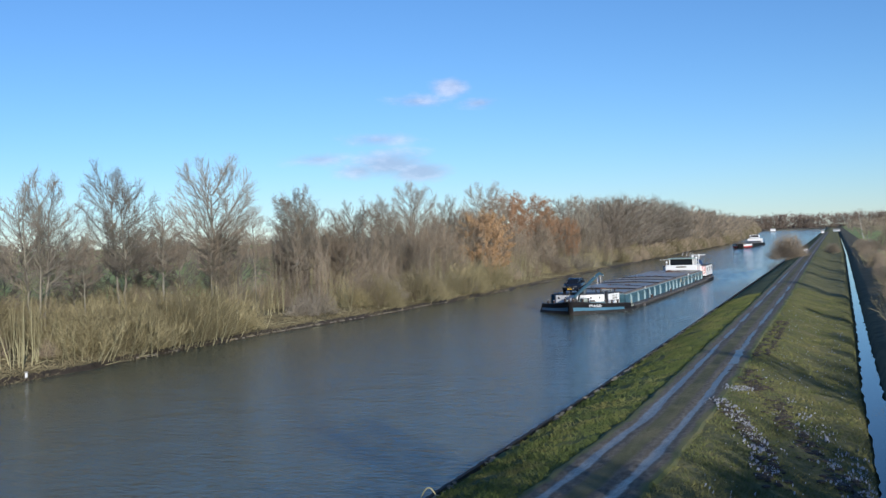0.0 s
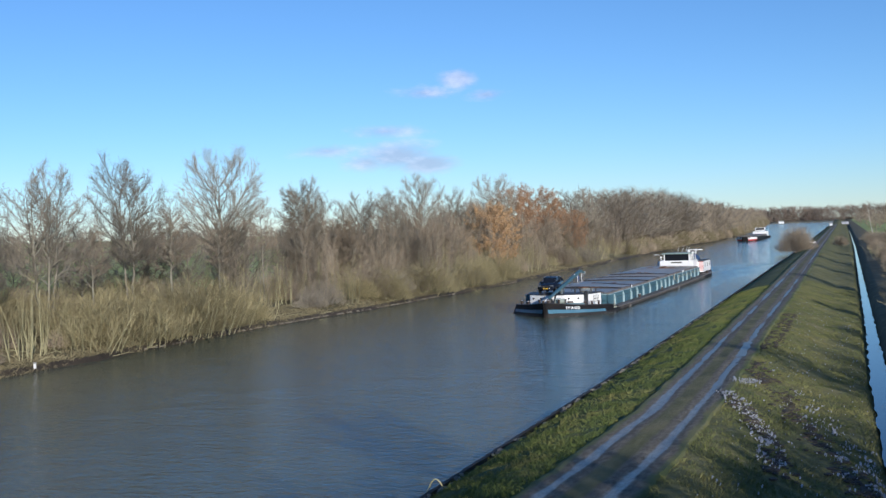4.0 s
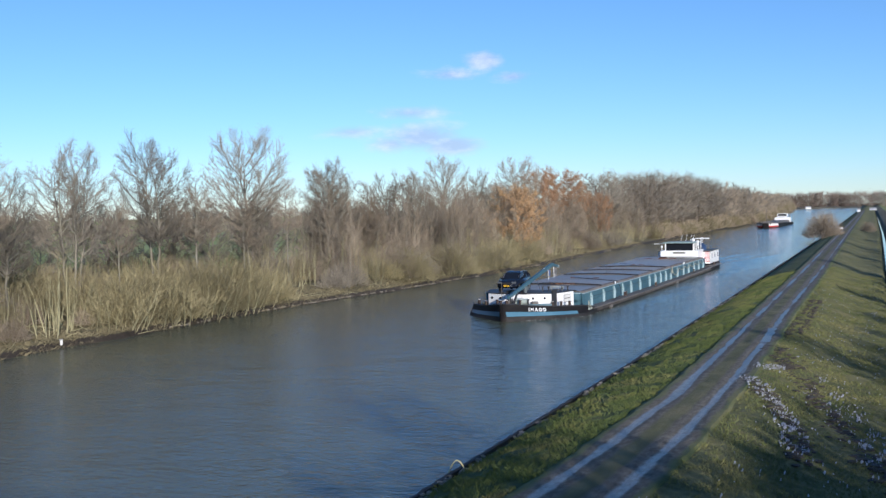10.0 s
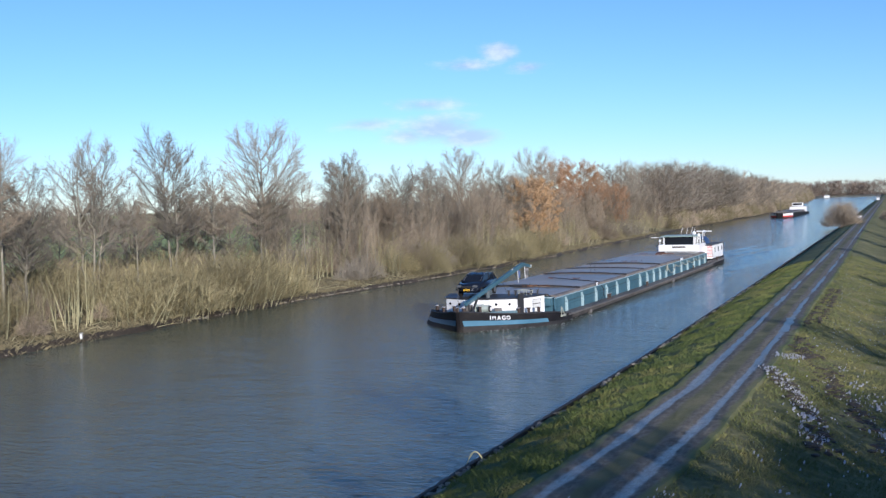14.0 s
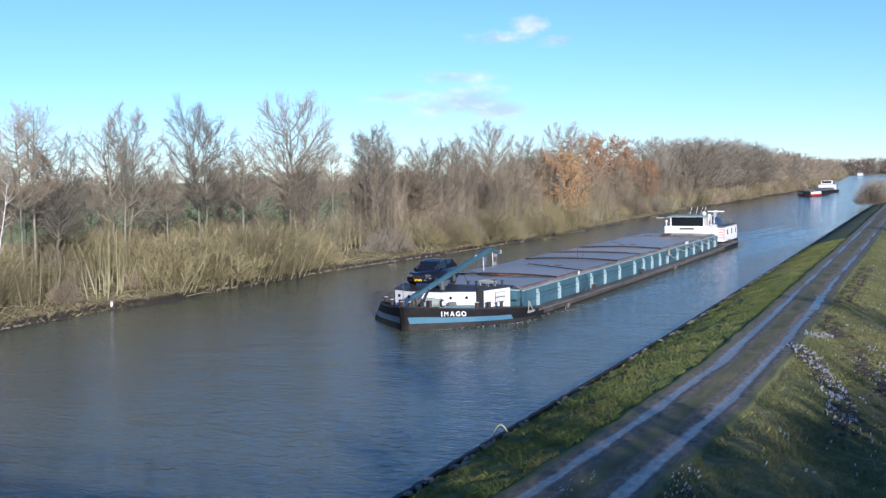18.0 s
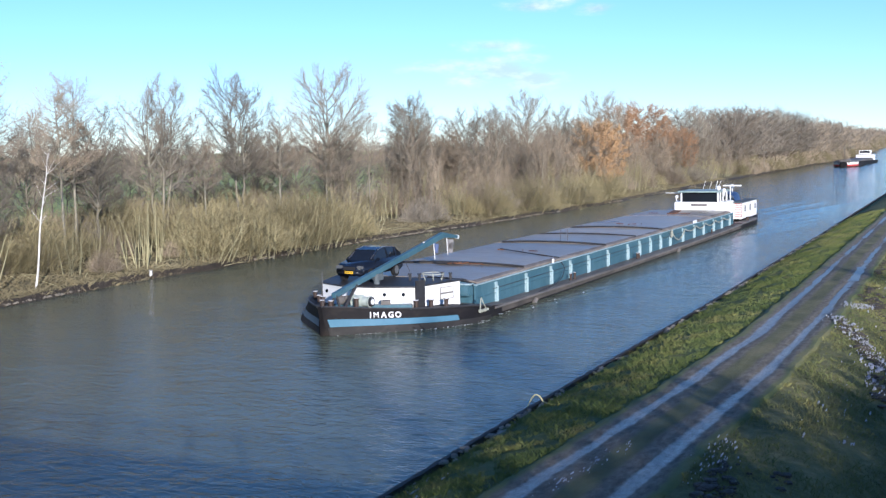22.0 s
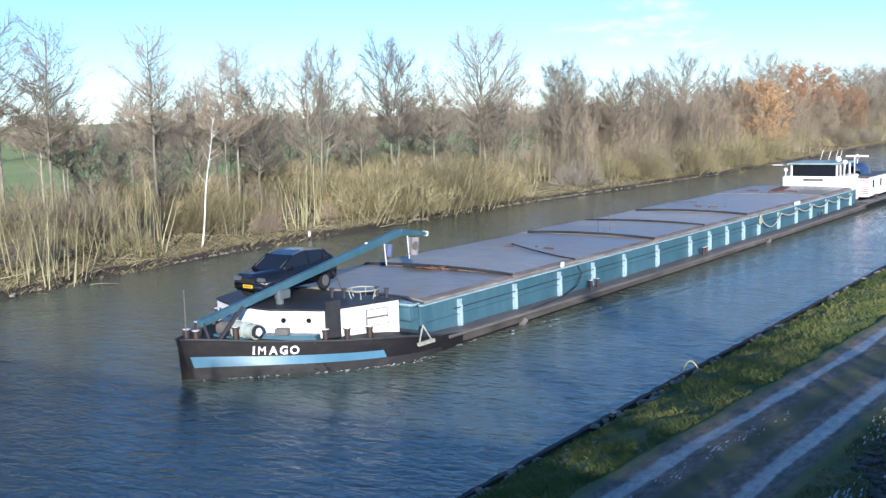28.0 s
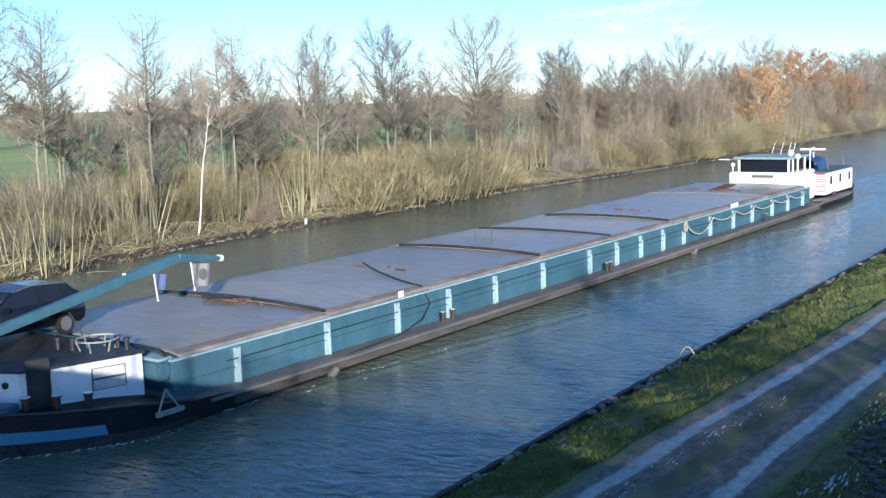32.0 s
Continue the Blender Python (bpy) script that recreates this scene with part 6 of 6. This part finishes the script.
        for i in range(n + 1):
            for j in range(4):
                x = 0.5 + 0.07 * math.sin(i * 1.3 + j * 0.6)
                verts.append((x, y + 0.03 + w * i / n, z1 - 0.08 - h * j / 3 - 0.10 * i / n))
        for i in range(n):
            for j in range(3):
                a = i * 4 + j
                faces.append((a, a + 1, a + 5, a + 4))
        f = make("flag", verts, faces, m, e, smooth=True, label=lab)
        if y > 11:
            bm = bmesh.new()
            bmesh.ops.create_circle(bm, cap_ends=True, segments=16, radius=0.2, matrix=Matrix.Translation((0.60, y + 0.45, z1 - 0.5)) @ Matrix.Rotation(radians(90), 4, "Y"))
            part("flag_disc", bm, M_GANG, f)
    # ring rail on the cabin roof
    bm = bmesh.new()
    for z in (2.42,):
        pipe(bm, [(2.5 + 0.62 * math.cos(a), 6.2 + 0.62 * math.sin(a), z) for a in np.linspace(0, 2 * math.pi, 19)], 0.028, 6)
    part("ring_rail", bm, M_ROPE, e, "pale tubular ring rail")
    for a in np.linspace(0, 2 * math.pi, 7)[:-1]:
        bm = bmesh.new()
        rod(bm, (2.5 + 0.62 * math.cos(a), 6.2 + 0.62 * math.sin(a), 2.42), (2.5 + 0.5 * math.cos(a), 6.2 + 0.5 * math.sin(a), 2.08), 0.022, 6)
        part("rail_post", bm, M_ROPE, e)
    for x, y in ((1.4, 5.6), (1.9, 5.75), (3.35, 6.6), (2.8, 6.7)):
        bm = bmesh.new()
        rod(bm, (x, y, 2.08), (x, y, 2.40), 0.07, 10)
        rod(bm, (x, y, 2.40), (x, y, 2.46), 0.11, 10)
        part("vent", bm, M_DARK, e)
    bm = bmesh.new()
    pipe(bm, [(1.6, 7.2, 2.10), (3.9, 7.25, 2.02), (4.35, 7.3, 1.75)], 0.05, 6)
    part("roof_pipe", bm, M_DARK, e)
    # antenna at the stem
    bm = bmesh.new()
    rod(bm, (-0.1, -0.6, 1.4), (-0.1, -0.6, 3.2), 0.018, 6)
    part("bow_antenna", bm, M_GANG, e)
    # fender board hung over the side
    bm = bmesh.new()
    box(bm, (5.42, 6.35, 0.55), (0.14, 1.0, 0.14), bevel=0.02)
    part("fender", bm, M_ROPE, e, "pale hanging fender board")
    bm = bmesh.new()
    for y in (5.95, 6.7):
        rod(bm, (5.40, y, 0.60), (5.28, 6.35, 1.2), 0.03, 5)
    part("fender_rope", bm, M_ROPE, e)
    # mooring line draped along the coaming
    bm = bmesh.new()
    for a, b, dip in ((45.5, 49.6, 0.75), (49.6, 53.5, 0.3), (53.5, 57.0, 0.35), (57.0, 61.0, 0.35), (61.0, 64.4, 0.3), (64.4, 67.9, 0.3)):
        pipe(bm, [(4.75, a + (b - a) * q, 1.55 - dip * 4 * q * (1 - q)) for q in np.linspace(0, 1, 8)], 0.045, 5)
    part("mooring_line", bm, M_ROPE, e, "pale mooring rope draped in loops")
    bm = bmesh.new()
    for k in range(7):
        pipe(bm, [(4.72 + 0.05 * math.sin(a + k), 45.4 + (0.16 + 0.012 * k) * math.cos(a), 1.42 + 0.02 * k + 0.3 * math.sin(a)) for a in np.linspace(0.3 * k, 0.3 * k + 6.0, 12)], 0.03, 5)
    part("rope_coil", bm, M_ROPE, e)
    bm = bmesh.new()
    pipe(bm, [(4.5, 20.0, 1.75), (4.72, 20.1, 1.3), (4.85, 19.4, 0.8), (5.0, 17.8, 0.52), (5.2, 14.6, 0.48), (5.3, 13.2, 0.2)], 0.03, 5)
    part("hose", bm, M_DARK, e, "dark hose hanging over the side")
    for y, w in ((18.4, 0.3), (53.6, 1.3)):
        bm = bmesh.new()
        box(bm, (4.6, y, 1.92), (0.06, w, 0.26), bevel=0.02)
        part("sign_board", bm, M_SHIPWHITE, e, "small white board")
    for y in (13.4, 45.0):
        bm = bmesh.new()
        rod(bm, (5.42, y - 0.12, -0.02), (5.42, y + 0.22, 0.16), 0.13, 10)
        part("side_fender", bm, M_GANG, e)
    # rusty gear on the hatches
    rnd = random.Random(4)
    for y, n in ((13.9, 9), (22.5, 3), (47.2, 6), (62.0, 12)):
        for k in range(n):
            bm = bmesh.new()
            x = 0.3 + rnd.gauss(0, 0.9)
            rod(bm, (x, y + rnd.gauss(0, 0.25), 2.10), (x + rnd.gauss(0, 0.5), y + rnd.gauss(0, 0.3), 2.13), 0.035, 5)
            part("lashing", bm, M_RUST, e, "rusty lashing chain on the hatch")
    bm = bmesh.new()
    box(bm, (-0.6, 13.9, 2.14), (1.5, 0.3, 0.16), bevel=0.03)
    part("hatch_hook", bm, M_DARK, e)
    bm = bmesh.new()
    rod(bm, (1.0, 29.0, 2.1), (1.0, 29.0, 3.0), 0.02, 5)
    part("hatch_stake", bm, M_DARK, e)
    bm = bmesh.new()
    rod(bm, (1.0, 30.4, 2.1), (1.0, 30.4, 3.0), 0.02, 5)
    part("hatch_stake", bm, M_DARK, e)
    bm = bmesh.new()
    box(bm, (-0.2, 64.0, 2.09), (0.8, 5.5, 0.10), Matrix.Rotation(radians(8), 3, "Z"), bevel=0.02)
    part("gangplank", bm, M_RUST, e, "worn wooden gangplank")
    # wheelhouse
    wy, wx = 69.2, 0.55
    bm = bmesh.new()
    box(bm, (wx + 0.45, wy + 2.4, 1.70), (5.3, 4.8, 2.3), bevel=0.08)
    part("wheelhouse_base", bm, M_SHIPWHITE, e, "white lower wheelhouse wall")
    bm = bmesh.new()
    box(bm, (wx + 0.5, wy + 2.2, 3.36), (3.9, 3.9, 1.05), bevel=0.05)
    part("wheelhouse_window", bm, M_GLASS, e, "dark tinted wheelhouse glazing")
    for x, y in ((-1.45, 0.22), (2.45, 0.22), (2.45, 1.2), (2.45, 2.4), (2.45, 4.15), (-1.45, 4.15), (-1.45, 2.2)):
        bm = bmesh.new()
        box(bm, (wx + x, wy + y, 3.36), (0.16, 0.16, 1.08), bevel=0.02)
        part("window_post", bm, M_SHIPWHITE, e)
    bm = bmesh.new()
    box(bm, (wx + 0.5, wy + 2.1, 3.95), (4.6, 4.7, 0.14), bevel=0.06)
    part("wheelhouse_roof", bm, M_ROOFGREEN, e, "pale green wheelhouse roof")
    bm = bmesh.new()
    box(bm, (wx + 0.5, wy - 0.02, 2.55), (1.7, 0.03, 0.22), bevel=0.01)
    part("emblem", bm, M_GANG, e, "grey emblem bars")
    bm = bmesh.new()
    box(bm, (wx - 2.5, wy + 0.6, 3.80), (1.5, 0.3, 0.07), bevel=0.02)
    part("bridge_wing", bm, M_SHIPWHITE, e)
    bm = bmesh.new()
    rod(bm, (wx - 2.0, wy + 0.3, 2.9), (wx - 2.0, wy + 0.3, 3.3), 0.05, 6)
    bmesh.ops.create_uvsphere(bm, u_segments=10, v_segments=6, radius=0.18, matrix=Matrix.Translation((wx - 2.0, wy + 0.3, 3.4)))
    part("searchlight", bm, M_SHIPWHITE, e)
    for x in (0.2, 0.9, 1.5, 1.85):
        bm = bmesh.new()
        rod(bm, (wx + x, wy + 3.0, 4.1), (wx + x + 0.25, wy + 3.0, 5.0), 0.022, 6)
        part("antenna", bm, M_SHIPWHITE, e)
    for x, y, r, z in ((2.2, 1.5, 0.26, 4.28), (2.9, 1.0, 0.22, 4.05), (2.75, 5.5, 0.24, 4.3)):
        bm = bmesh.new()
        bmesh.ops.create_uvsphere(bm, u_segments=14, v_segments=8, radius=r, matrix=Matrix.Translation((wx + x, wy + y, z)))
        rod(bm, (wx + x, wy + y, z - 0.6), (wx + x, wy + y, z), 0.06, 8)
        part("radar_dome", bm, M_SHIPWHITE, e, smooth=True)
    bm = bmesh.new()
    rod(bm, (wx + 2.7, wy + 4.8, 2.8), (wx + 2.7, wy + 4.8, 4.35), 0.05, 6)
    box(bm, (wx + 2.9, wy + 4.8, 4.4), (2.0, 0.16, 0.14), bevel=0.03)
    part("radar_bar", bm, M_SHIPWHITE, e)
    # stern house with its windows
    bm = bmesh.new()
    box(bm, (0.9, 77.5, 1.66), (7.4, 7.9, 1.75), bevel=0.06)
    part("stern_house", bm, M_SHIPWHITE, e, "white stern accommodation")
    bm = bmesh.new()
    box(bm, (0.9, 77.5, 2.58), (7.6, 8.1, 0.09), bevel=0.03)
    part("stern_roof", bm, M_DECK, e)
    for y in (75.0, 77.6, 80.3):
        bm = bmesh.new()
        box(bm, (4.615, y, 1.88), (0.05, 0.75, 0.85), bevel=0.02)
        w = part("window_frame", bm, M_SHIPWHITE, e)
        bm = bmesh.new()
        box(bm, (4.635, y, 1.88), (0.03, 0.52, 0.66), bevel=0.01)
        part("pane", bm, M_GLASS, w)
    bm = bmesh.new()
    for k in range(8):
        box(bm, (4.2, 73.55, 1.1 + 0.19 * k), (0.7, 0.10, 0.07))
    part("stern_ladder", bm, M_RED, e, "red louvred stair")
    bm = bmesh.new()
    box(bm, (4.2, 73.615, 1.76), (0.74, 0.02, 1.6))
    part("stair_back", bm, M_DARK, e)
    bm = bmesh.new()
    box(bm, (1.0, 73.6, 1.75), (6.4, 0.08, 1.65))
    part("stern_bulkhead", bm, M_DARK, e)
    # covered dinghy and arch on the stern roof
    verts, faces = [], []
    for i in range(9):
        for j in range(7):
            u, v = i / 8, j / 6
            y = 76.6 + 3.6 * u
            a = math.pi * v
            w = 1.05 * math.sin(math.pi * min(1, 0.25 + 0.62 * u)) ** 0.6
            verts.append((2.3 + w * math.cos(a), y, 2.62 + (0.75 + 0.25 * math.sin(u * 3)) * math.sin(a) ** 0.8))
    for i in range(8):
        for j in range(6):
            a = i * 7 + j
            faces.append((a, a + 1, a + 8, a + 7))
    make("dinghy_cover", verts, faces, M_TARP, e, smooth=True, label="blue tarpaulin over a dinghy")
    for y in (76.0, 80.6):
        bm = bmesh.new()
        pipe(bm, [(0.2, y, 2.68), (0.3, y, 3.9), (3.9, y, 3.9), (4.1, y, 2.68)], 0.05, 6)
        part("davit", bm, M_GANG, e)
    # stern rail
    bm = bmesh.new()
    for y in (82.5, 83.7, 84.9):
        rod(bm, (hull_half(y) - 0.1, y, sheer(y)), (hull_half(y) - 0.1, y, sheer(y) + 0.75), 0.025, 5)
        rod(bm, (-hull_half(y) + 0.1, y, sheer(y)), (-hull_half(y) + 0.1, y, sheer(y) + 0.75), 0.025, 5)
    pipe(bm, [(hull_half(y) - 0.1, y, sheer(y) + 0.75) for y in (82.2, 83.7, 84.9, 85.6)], 0.03, 5)
    part("stern_rail", bm, M_GANG, e)
    bm = bmesh.new()
    bmesh.ops.create_cone(bm, cap_ends=True, segments=16, radius1=0.45, radius2=0.45, depth=0.2, matrix=Matrix.Translation((3.2, 84.6, 1.5)) @ Matrix.Rotation(radians(90), 4, "X"))
    part("stern_tyre", bm, M_TYRE, e)
    # white water along the hull
    rnd = random.Random(8)
    v, f = [], []
    def blob(x, y, r, h):
        b = len(v)
        k = 7
        for i in range(k):
            a = 6.283 * i / k
            q = r * rnd.uniform(0.6, 1.2)
            v.append((x + q * math.cos(a) * 0.45, y + q * math.sin(a) * 1.6, 0.012))
        v.append((x, y, h))
        for i in range(k):
            f.append((b + i, b + (i + 1) % k, b + k))
    for _ in range(900):
        y = 8.5 + 15 * rnd.random() ** 1.3
        x = hull_half(y) + 0.15 + (y - 8.5) * 0.14 + rnd.gauss(0, 0.10 + 0.02 * (y - 8))
        if noise.noise((x * 1.3, y * 0.9, 7.0)) + 0.5 * noise.noise((x * 4, y * 3, 2.0)) > 0.12 + 0.02 * (y - 8):
            blob(x, y, 0.012 + 0.075 * rnd.random() ** 2.5, 0.02)
    for _ in range(70):
        y = rnd.uniform(-0.9, 6.5)
        blob(bow_point(y, 0, 1).x + 0.06 + abs(rnd.gauss(0, 0.12)), y, rnd.uniform(0.015, 0.05), 0.03)
    for k, (y0, x0, run, out, h) in enumerate(((9, 5.6, 26, 0.17, 0.07), (13, 5.6, 34, 0.15, 0.06), (20, 5.9, 30, 0.2, 0.05), (30, 6.1, 34, 0.16, 0.06), (41, 6.0, 30, 0.2, 0.05), (52, 6.0, 36, 0.17, 0.07),
                                               (64, 5.9, 34, 0.2, 0.07), (72, 6.0, 38, 0.17, 0.08), (78, 5.4, 40, 0.13, 0.10), (84, 4.5, 44, 0.15, 0.11), (88, 2.0, 40, 0.12, 0.11), (94, 0.0, 40, 0.1, 0.10))):
        wv, wf = [], []
        n = 44
        for i in range(n + 1):
            q = i / n
            y = y0 + run * q
            x = x0 + run * q * out + 0.25 * noise.noise((k, y * 0.3, 3)) 
            a = 1.7 * h * math.sin(math.pi * min(1, q * 3) / 2) * (1 - q) ** 0.5 * (0.75 + 0.5 * noise.noise((k, y * 0.8, 9)))
            wd = 0.35 + 0.5 * q
            for c in range(7):
                d = (c - 3) / 3
                wv.append((x + d * wd, y, -0.012 + a * (0.5 + 0.5 * math.cos(math.pi * d))))
            if i:
                for c in range(6):
                    g = (i - 1) * 7 + c
                    wf.append((g, g + 1, g + 8, g + 7))
        make("wake_wave", wv, wf, M_WATER, e, smooth=True, label="low wave of the ship's wake")
    make("bow_foam", v, f, M_FOAM, e, label="thin white foam along the hull")["kind"] = "stuff"
    return e


ship = build_ship()


# ---- dark car on the cabin roof ----
def build_car():
    e = thing("car", pose(0, 0, 0), "dark blue estate car parked on the ship's cabin roof", "car")
    # body sides as an outline in (y, z), nose at y = 0
    low = [(0.05, 0.32), (0.0, 0.55), (0.06, 0.78), (0.25, 0.92), (1.15, 1.05), (3.9, 1.08), (4.55, 1.05), (4.66, 0.8), (4.66, 0.45), (4.55, 0.30)]
    bm = bmesh.new()
    prism(bm, low, -0.91, 0.91)
    bmesh.ops.bevel(bm, geom=bm.edges[:], offset=0.10, segments=3, affect="EDGES", clamp_overlap=True)
    part("body", bm, M_CARPAINT, e, smooth=True)
    bm = bmesh.new()
    cab = [(1.10, 1.02, 0.84), (1.95, 1.50, 0.68), (2.7, 1.60, 0.66), (3.8, 1.56, 0.64), (4.5, 1.25, 0.72), (4.6, 1.04, 0.80)]
    left = [bm.verts.new((-w, y, z)) for y, z, w in cab]
    right = [bm.verts.new((w, y, z)) for y, z, w in cab]
    for i in range(len(cab) - 1):
        bm.faces.new((left[i], left[i + 1], right[i + 1], right[i]))
    bl = bm.verts.new((-0.86, 2.8, 1.0))
    br = bm.verts.new((0.86, 2.8, 1.0))
    for i in range(len(cab) - 1):
        bm.faces.new((left[i], bl, left[i + 1]))
        bm.faces.new((right[i], right[i + 1], br))
    part("greenhouse", bm, M_GLASS, e, "dark glass cabin")
    bm = bmesh.new()
    roof = [(1.93, 1.51, 0.66), (2.7, 1.615, 0.66), (3.8, 1.575, 0.64), (4.02, 1.48, 0.65)]
    a = [bm.verts.new((-w, y, z)) for y, z, w in roof]
    b = [bm.verts.new((w, y, z)) for y, z, w in roof]
    for i in range(3):
        bm.faces.new((a[i], a[i + 1], b[i + 1], b[i]))
    bmesh.ops.extrude_face_region(bm, geom=bm.faces[:])
    part("roof", bm, M_CARPAINT, e)
    for s in (1, -1):
        for (y0, z0, w0), (y1, z1, w1) in (((1.10, 1.03, 0.85), (1.95, 1.52, 0.69)), ((2.95, 1.05, 0.88), (2.9, 1.58, 0.68)), ((3.85, 1.05, 0.86), (3.95, 1.52, 0.66)), ((4.58, 1.05, 0.8), (4.02, 1.52, 0.66))):
            bm = bmesh.new()
            rod(bm, (s * w0, y0, z0), (s * w1, y1, z1), 0.035, 6)
            part("pillar", bm, M_CARPAINT, e)
        bm = bmesh.new()
        pipe(bm, [(s * 0.72, 1.2, 1.12), (s * 0.70, 1.98, 1.52), (s * 0.68, 2.7, 1.62), (s * 0.66, 3.9, 1.56)], 0.018, 5)
        part("roof_rail", bm, M_ALLOY, e, "bright roof trim")
        bm = bmesh.new()
        box(bm, (s * 1.0, 1.55, 1.08), (0.2, 0.12, 0.14), bevel=0.03)
        part("mirror", bm, M_CARPAINT, e)
        bm = bmesh.new()
        box(bm, (s * 0.68, 0.10, 0.78), (0.42, 0.16, 0.16), bevel=0.04)
        part("headlight", bm, M_LAMP, e)
        for y in (0.85, 3.75):
            bm = bmesh.new()
            rod(bm, (s * 0.74, y, 0.34), (s * 0.95, y, 0.34), 0.34, 20)
            w = part("wheel", bm, M_TYRE, e)
            bm = bmesh.new()
            rod(bm, (s * 0.93, y, 0.34), (s * 0.962, y, 0.34), 0.22, 14)
            part("rim", bm, M_ALLOY, w)
    bm = bmesh.new()
    box(bm, (0, -0.02, 0.52), (0.52, 0.03, 0.12))
    part("number_plate", bm, M_PLATE, e, "yellow plate with plain bars")
    for k in range(5):
        bm = bmesh.new()
        box(bm, (-0.18 + 0.09 * k, -0.042, 0.52), (0.045, 0.008, 0.075))
        part("plate_bar", bm, M_DARK, e)
    bm = bmesh.new()
    box(bm, (0, 0.0, 0.72), (0.8, 0.06, 0.16), bevel=0.02)
    part("grille", bm, M_TYRE, e)
    for ob in e.children_recursive:
        ob.data.transform(Matrix.Diagonal((0.95, 0.94, 1.06, 1)))
    return e


car = build_car()


# ---- second ship, far up the canal ----
def build_far_ship():
    e = thing("cargo_ship", pose(-38, 456, 0), "distant dark cargo ship with a red and white bow", "ship")
    bm = bmesh.new()
    ys = [0, 0.6, 1.5, 3, 5, 8] + [75, 80]
    rows = []
    for y in ys:
        w = 3.9 * math.sqrt(max(0.01, 1 - max(0, (8 - y) / 8.2) ** 2))
        top = 1.75 if y < 9 else 0.9
        rows.append([bm.verts.new((x, y, z)) for x, z in ((-w * 0.9, -0.6), (-w, top), (w, top), (w * 0.9, -0.6))])
    for a, b in zip(rows, rows[1:]):
        for k in range(3):
            bm.faces.new((a[k], a[k + 1], b[k + 1], b[k]))
    bm.faces.new(rows[0])
    bm.faces.new(rows[-1][::-1])
    part("hull", bm, M_HULL, e)
    for name, z0, z1, mat, lab in (("bow_panel", 0.85, 1.65, M_SHIPWHITE, "white bow panel"), ("bow_stripe", 0.3, 0.8, M_RED, "red bow stripe")):
        for sd in (1, -1):
            bm = bmesh.new()
            prev = None
            for y in (0.2, 1.5, 3.0, 5.0, 8.0):
                w = 3.9 * math.sqrt(max(0.01, 1 - max(0, (8 - y) / 8.2) ** 2)) + 0.05
                pair = [bm.verts.new((sd * w, y, z)) for z in (z0, z1)]
                if prev:
                    bm.faces.new((prev[0], pair[0], pair[1], prev[1]))
                prev = pair
            part(name, bm, mat, e, lab)
    bm = bmesh.new()
    box(bm, (0, 38, 1.35), (6.6, 56, 1.2), bevel=0.3)
    part("hatches", bm, M_GANG, e)
    bm = bmesh.new()
    box(bm, (0, 72, 1.9), (6.4, 7, 2.3), bevel=0.15)
    part("deckhouse", bm, M_SHIPWHITE, e)
    bm = bmesh.new()
    box(bm, (0, 70.5, 4.0), (4.2, 3.6, 1.4), bevel=0.1)
    part("wheelhouse", bm, M_SHIPWHITE, e)
    bm = bmesh.new()
    box(bm, (0, 68.68, 4.1), (3.6, 0.05, 0.8))
    part("wheelhouse_window", bm, M_GLASS, e)
    bm = bmesh.new()
    rod(bm, (0, 4, 1.5), (0, 4, 7.0), 0.09, 6)
    part("mast", bm, M_GANG, e)
    bm = bmesh.new()
    box(bm, (0, 5.5, 2.0), (3.6, 2.4, 0.7), bevel=0.1)
    part("bow_house", bm, M_GANG, e)
    return e


far_ship = build_far_ship()


# ---- what moves ----
def ship_pose(t):
    return pose(-27.6 - 0.047 * t, 117.3 - 3.33 * t + 0.0035 * t * t, 0, 0, 0, -1.5)


def motions():
    steps = list(range(0, 33, 2))
    walk(ship, [(t, ship_pose(t)) for t in steps])
    walk(car, [(t, ship_pose(t) @ pose(-1.2, 3.6, 2.085)) for t in steps])
    walk(far_ship, [(t, pose(-36.4 - 0.05 * t, 456 - 3.55 * t, 0, 0, 0, -0.8)) for t in steps])


motions()
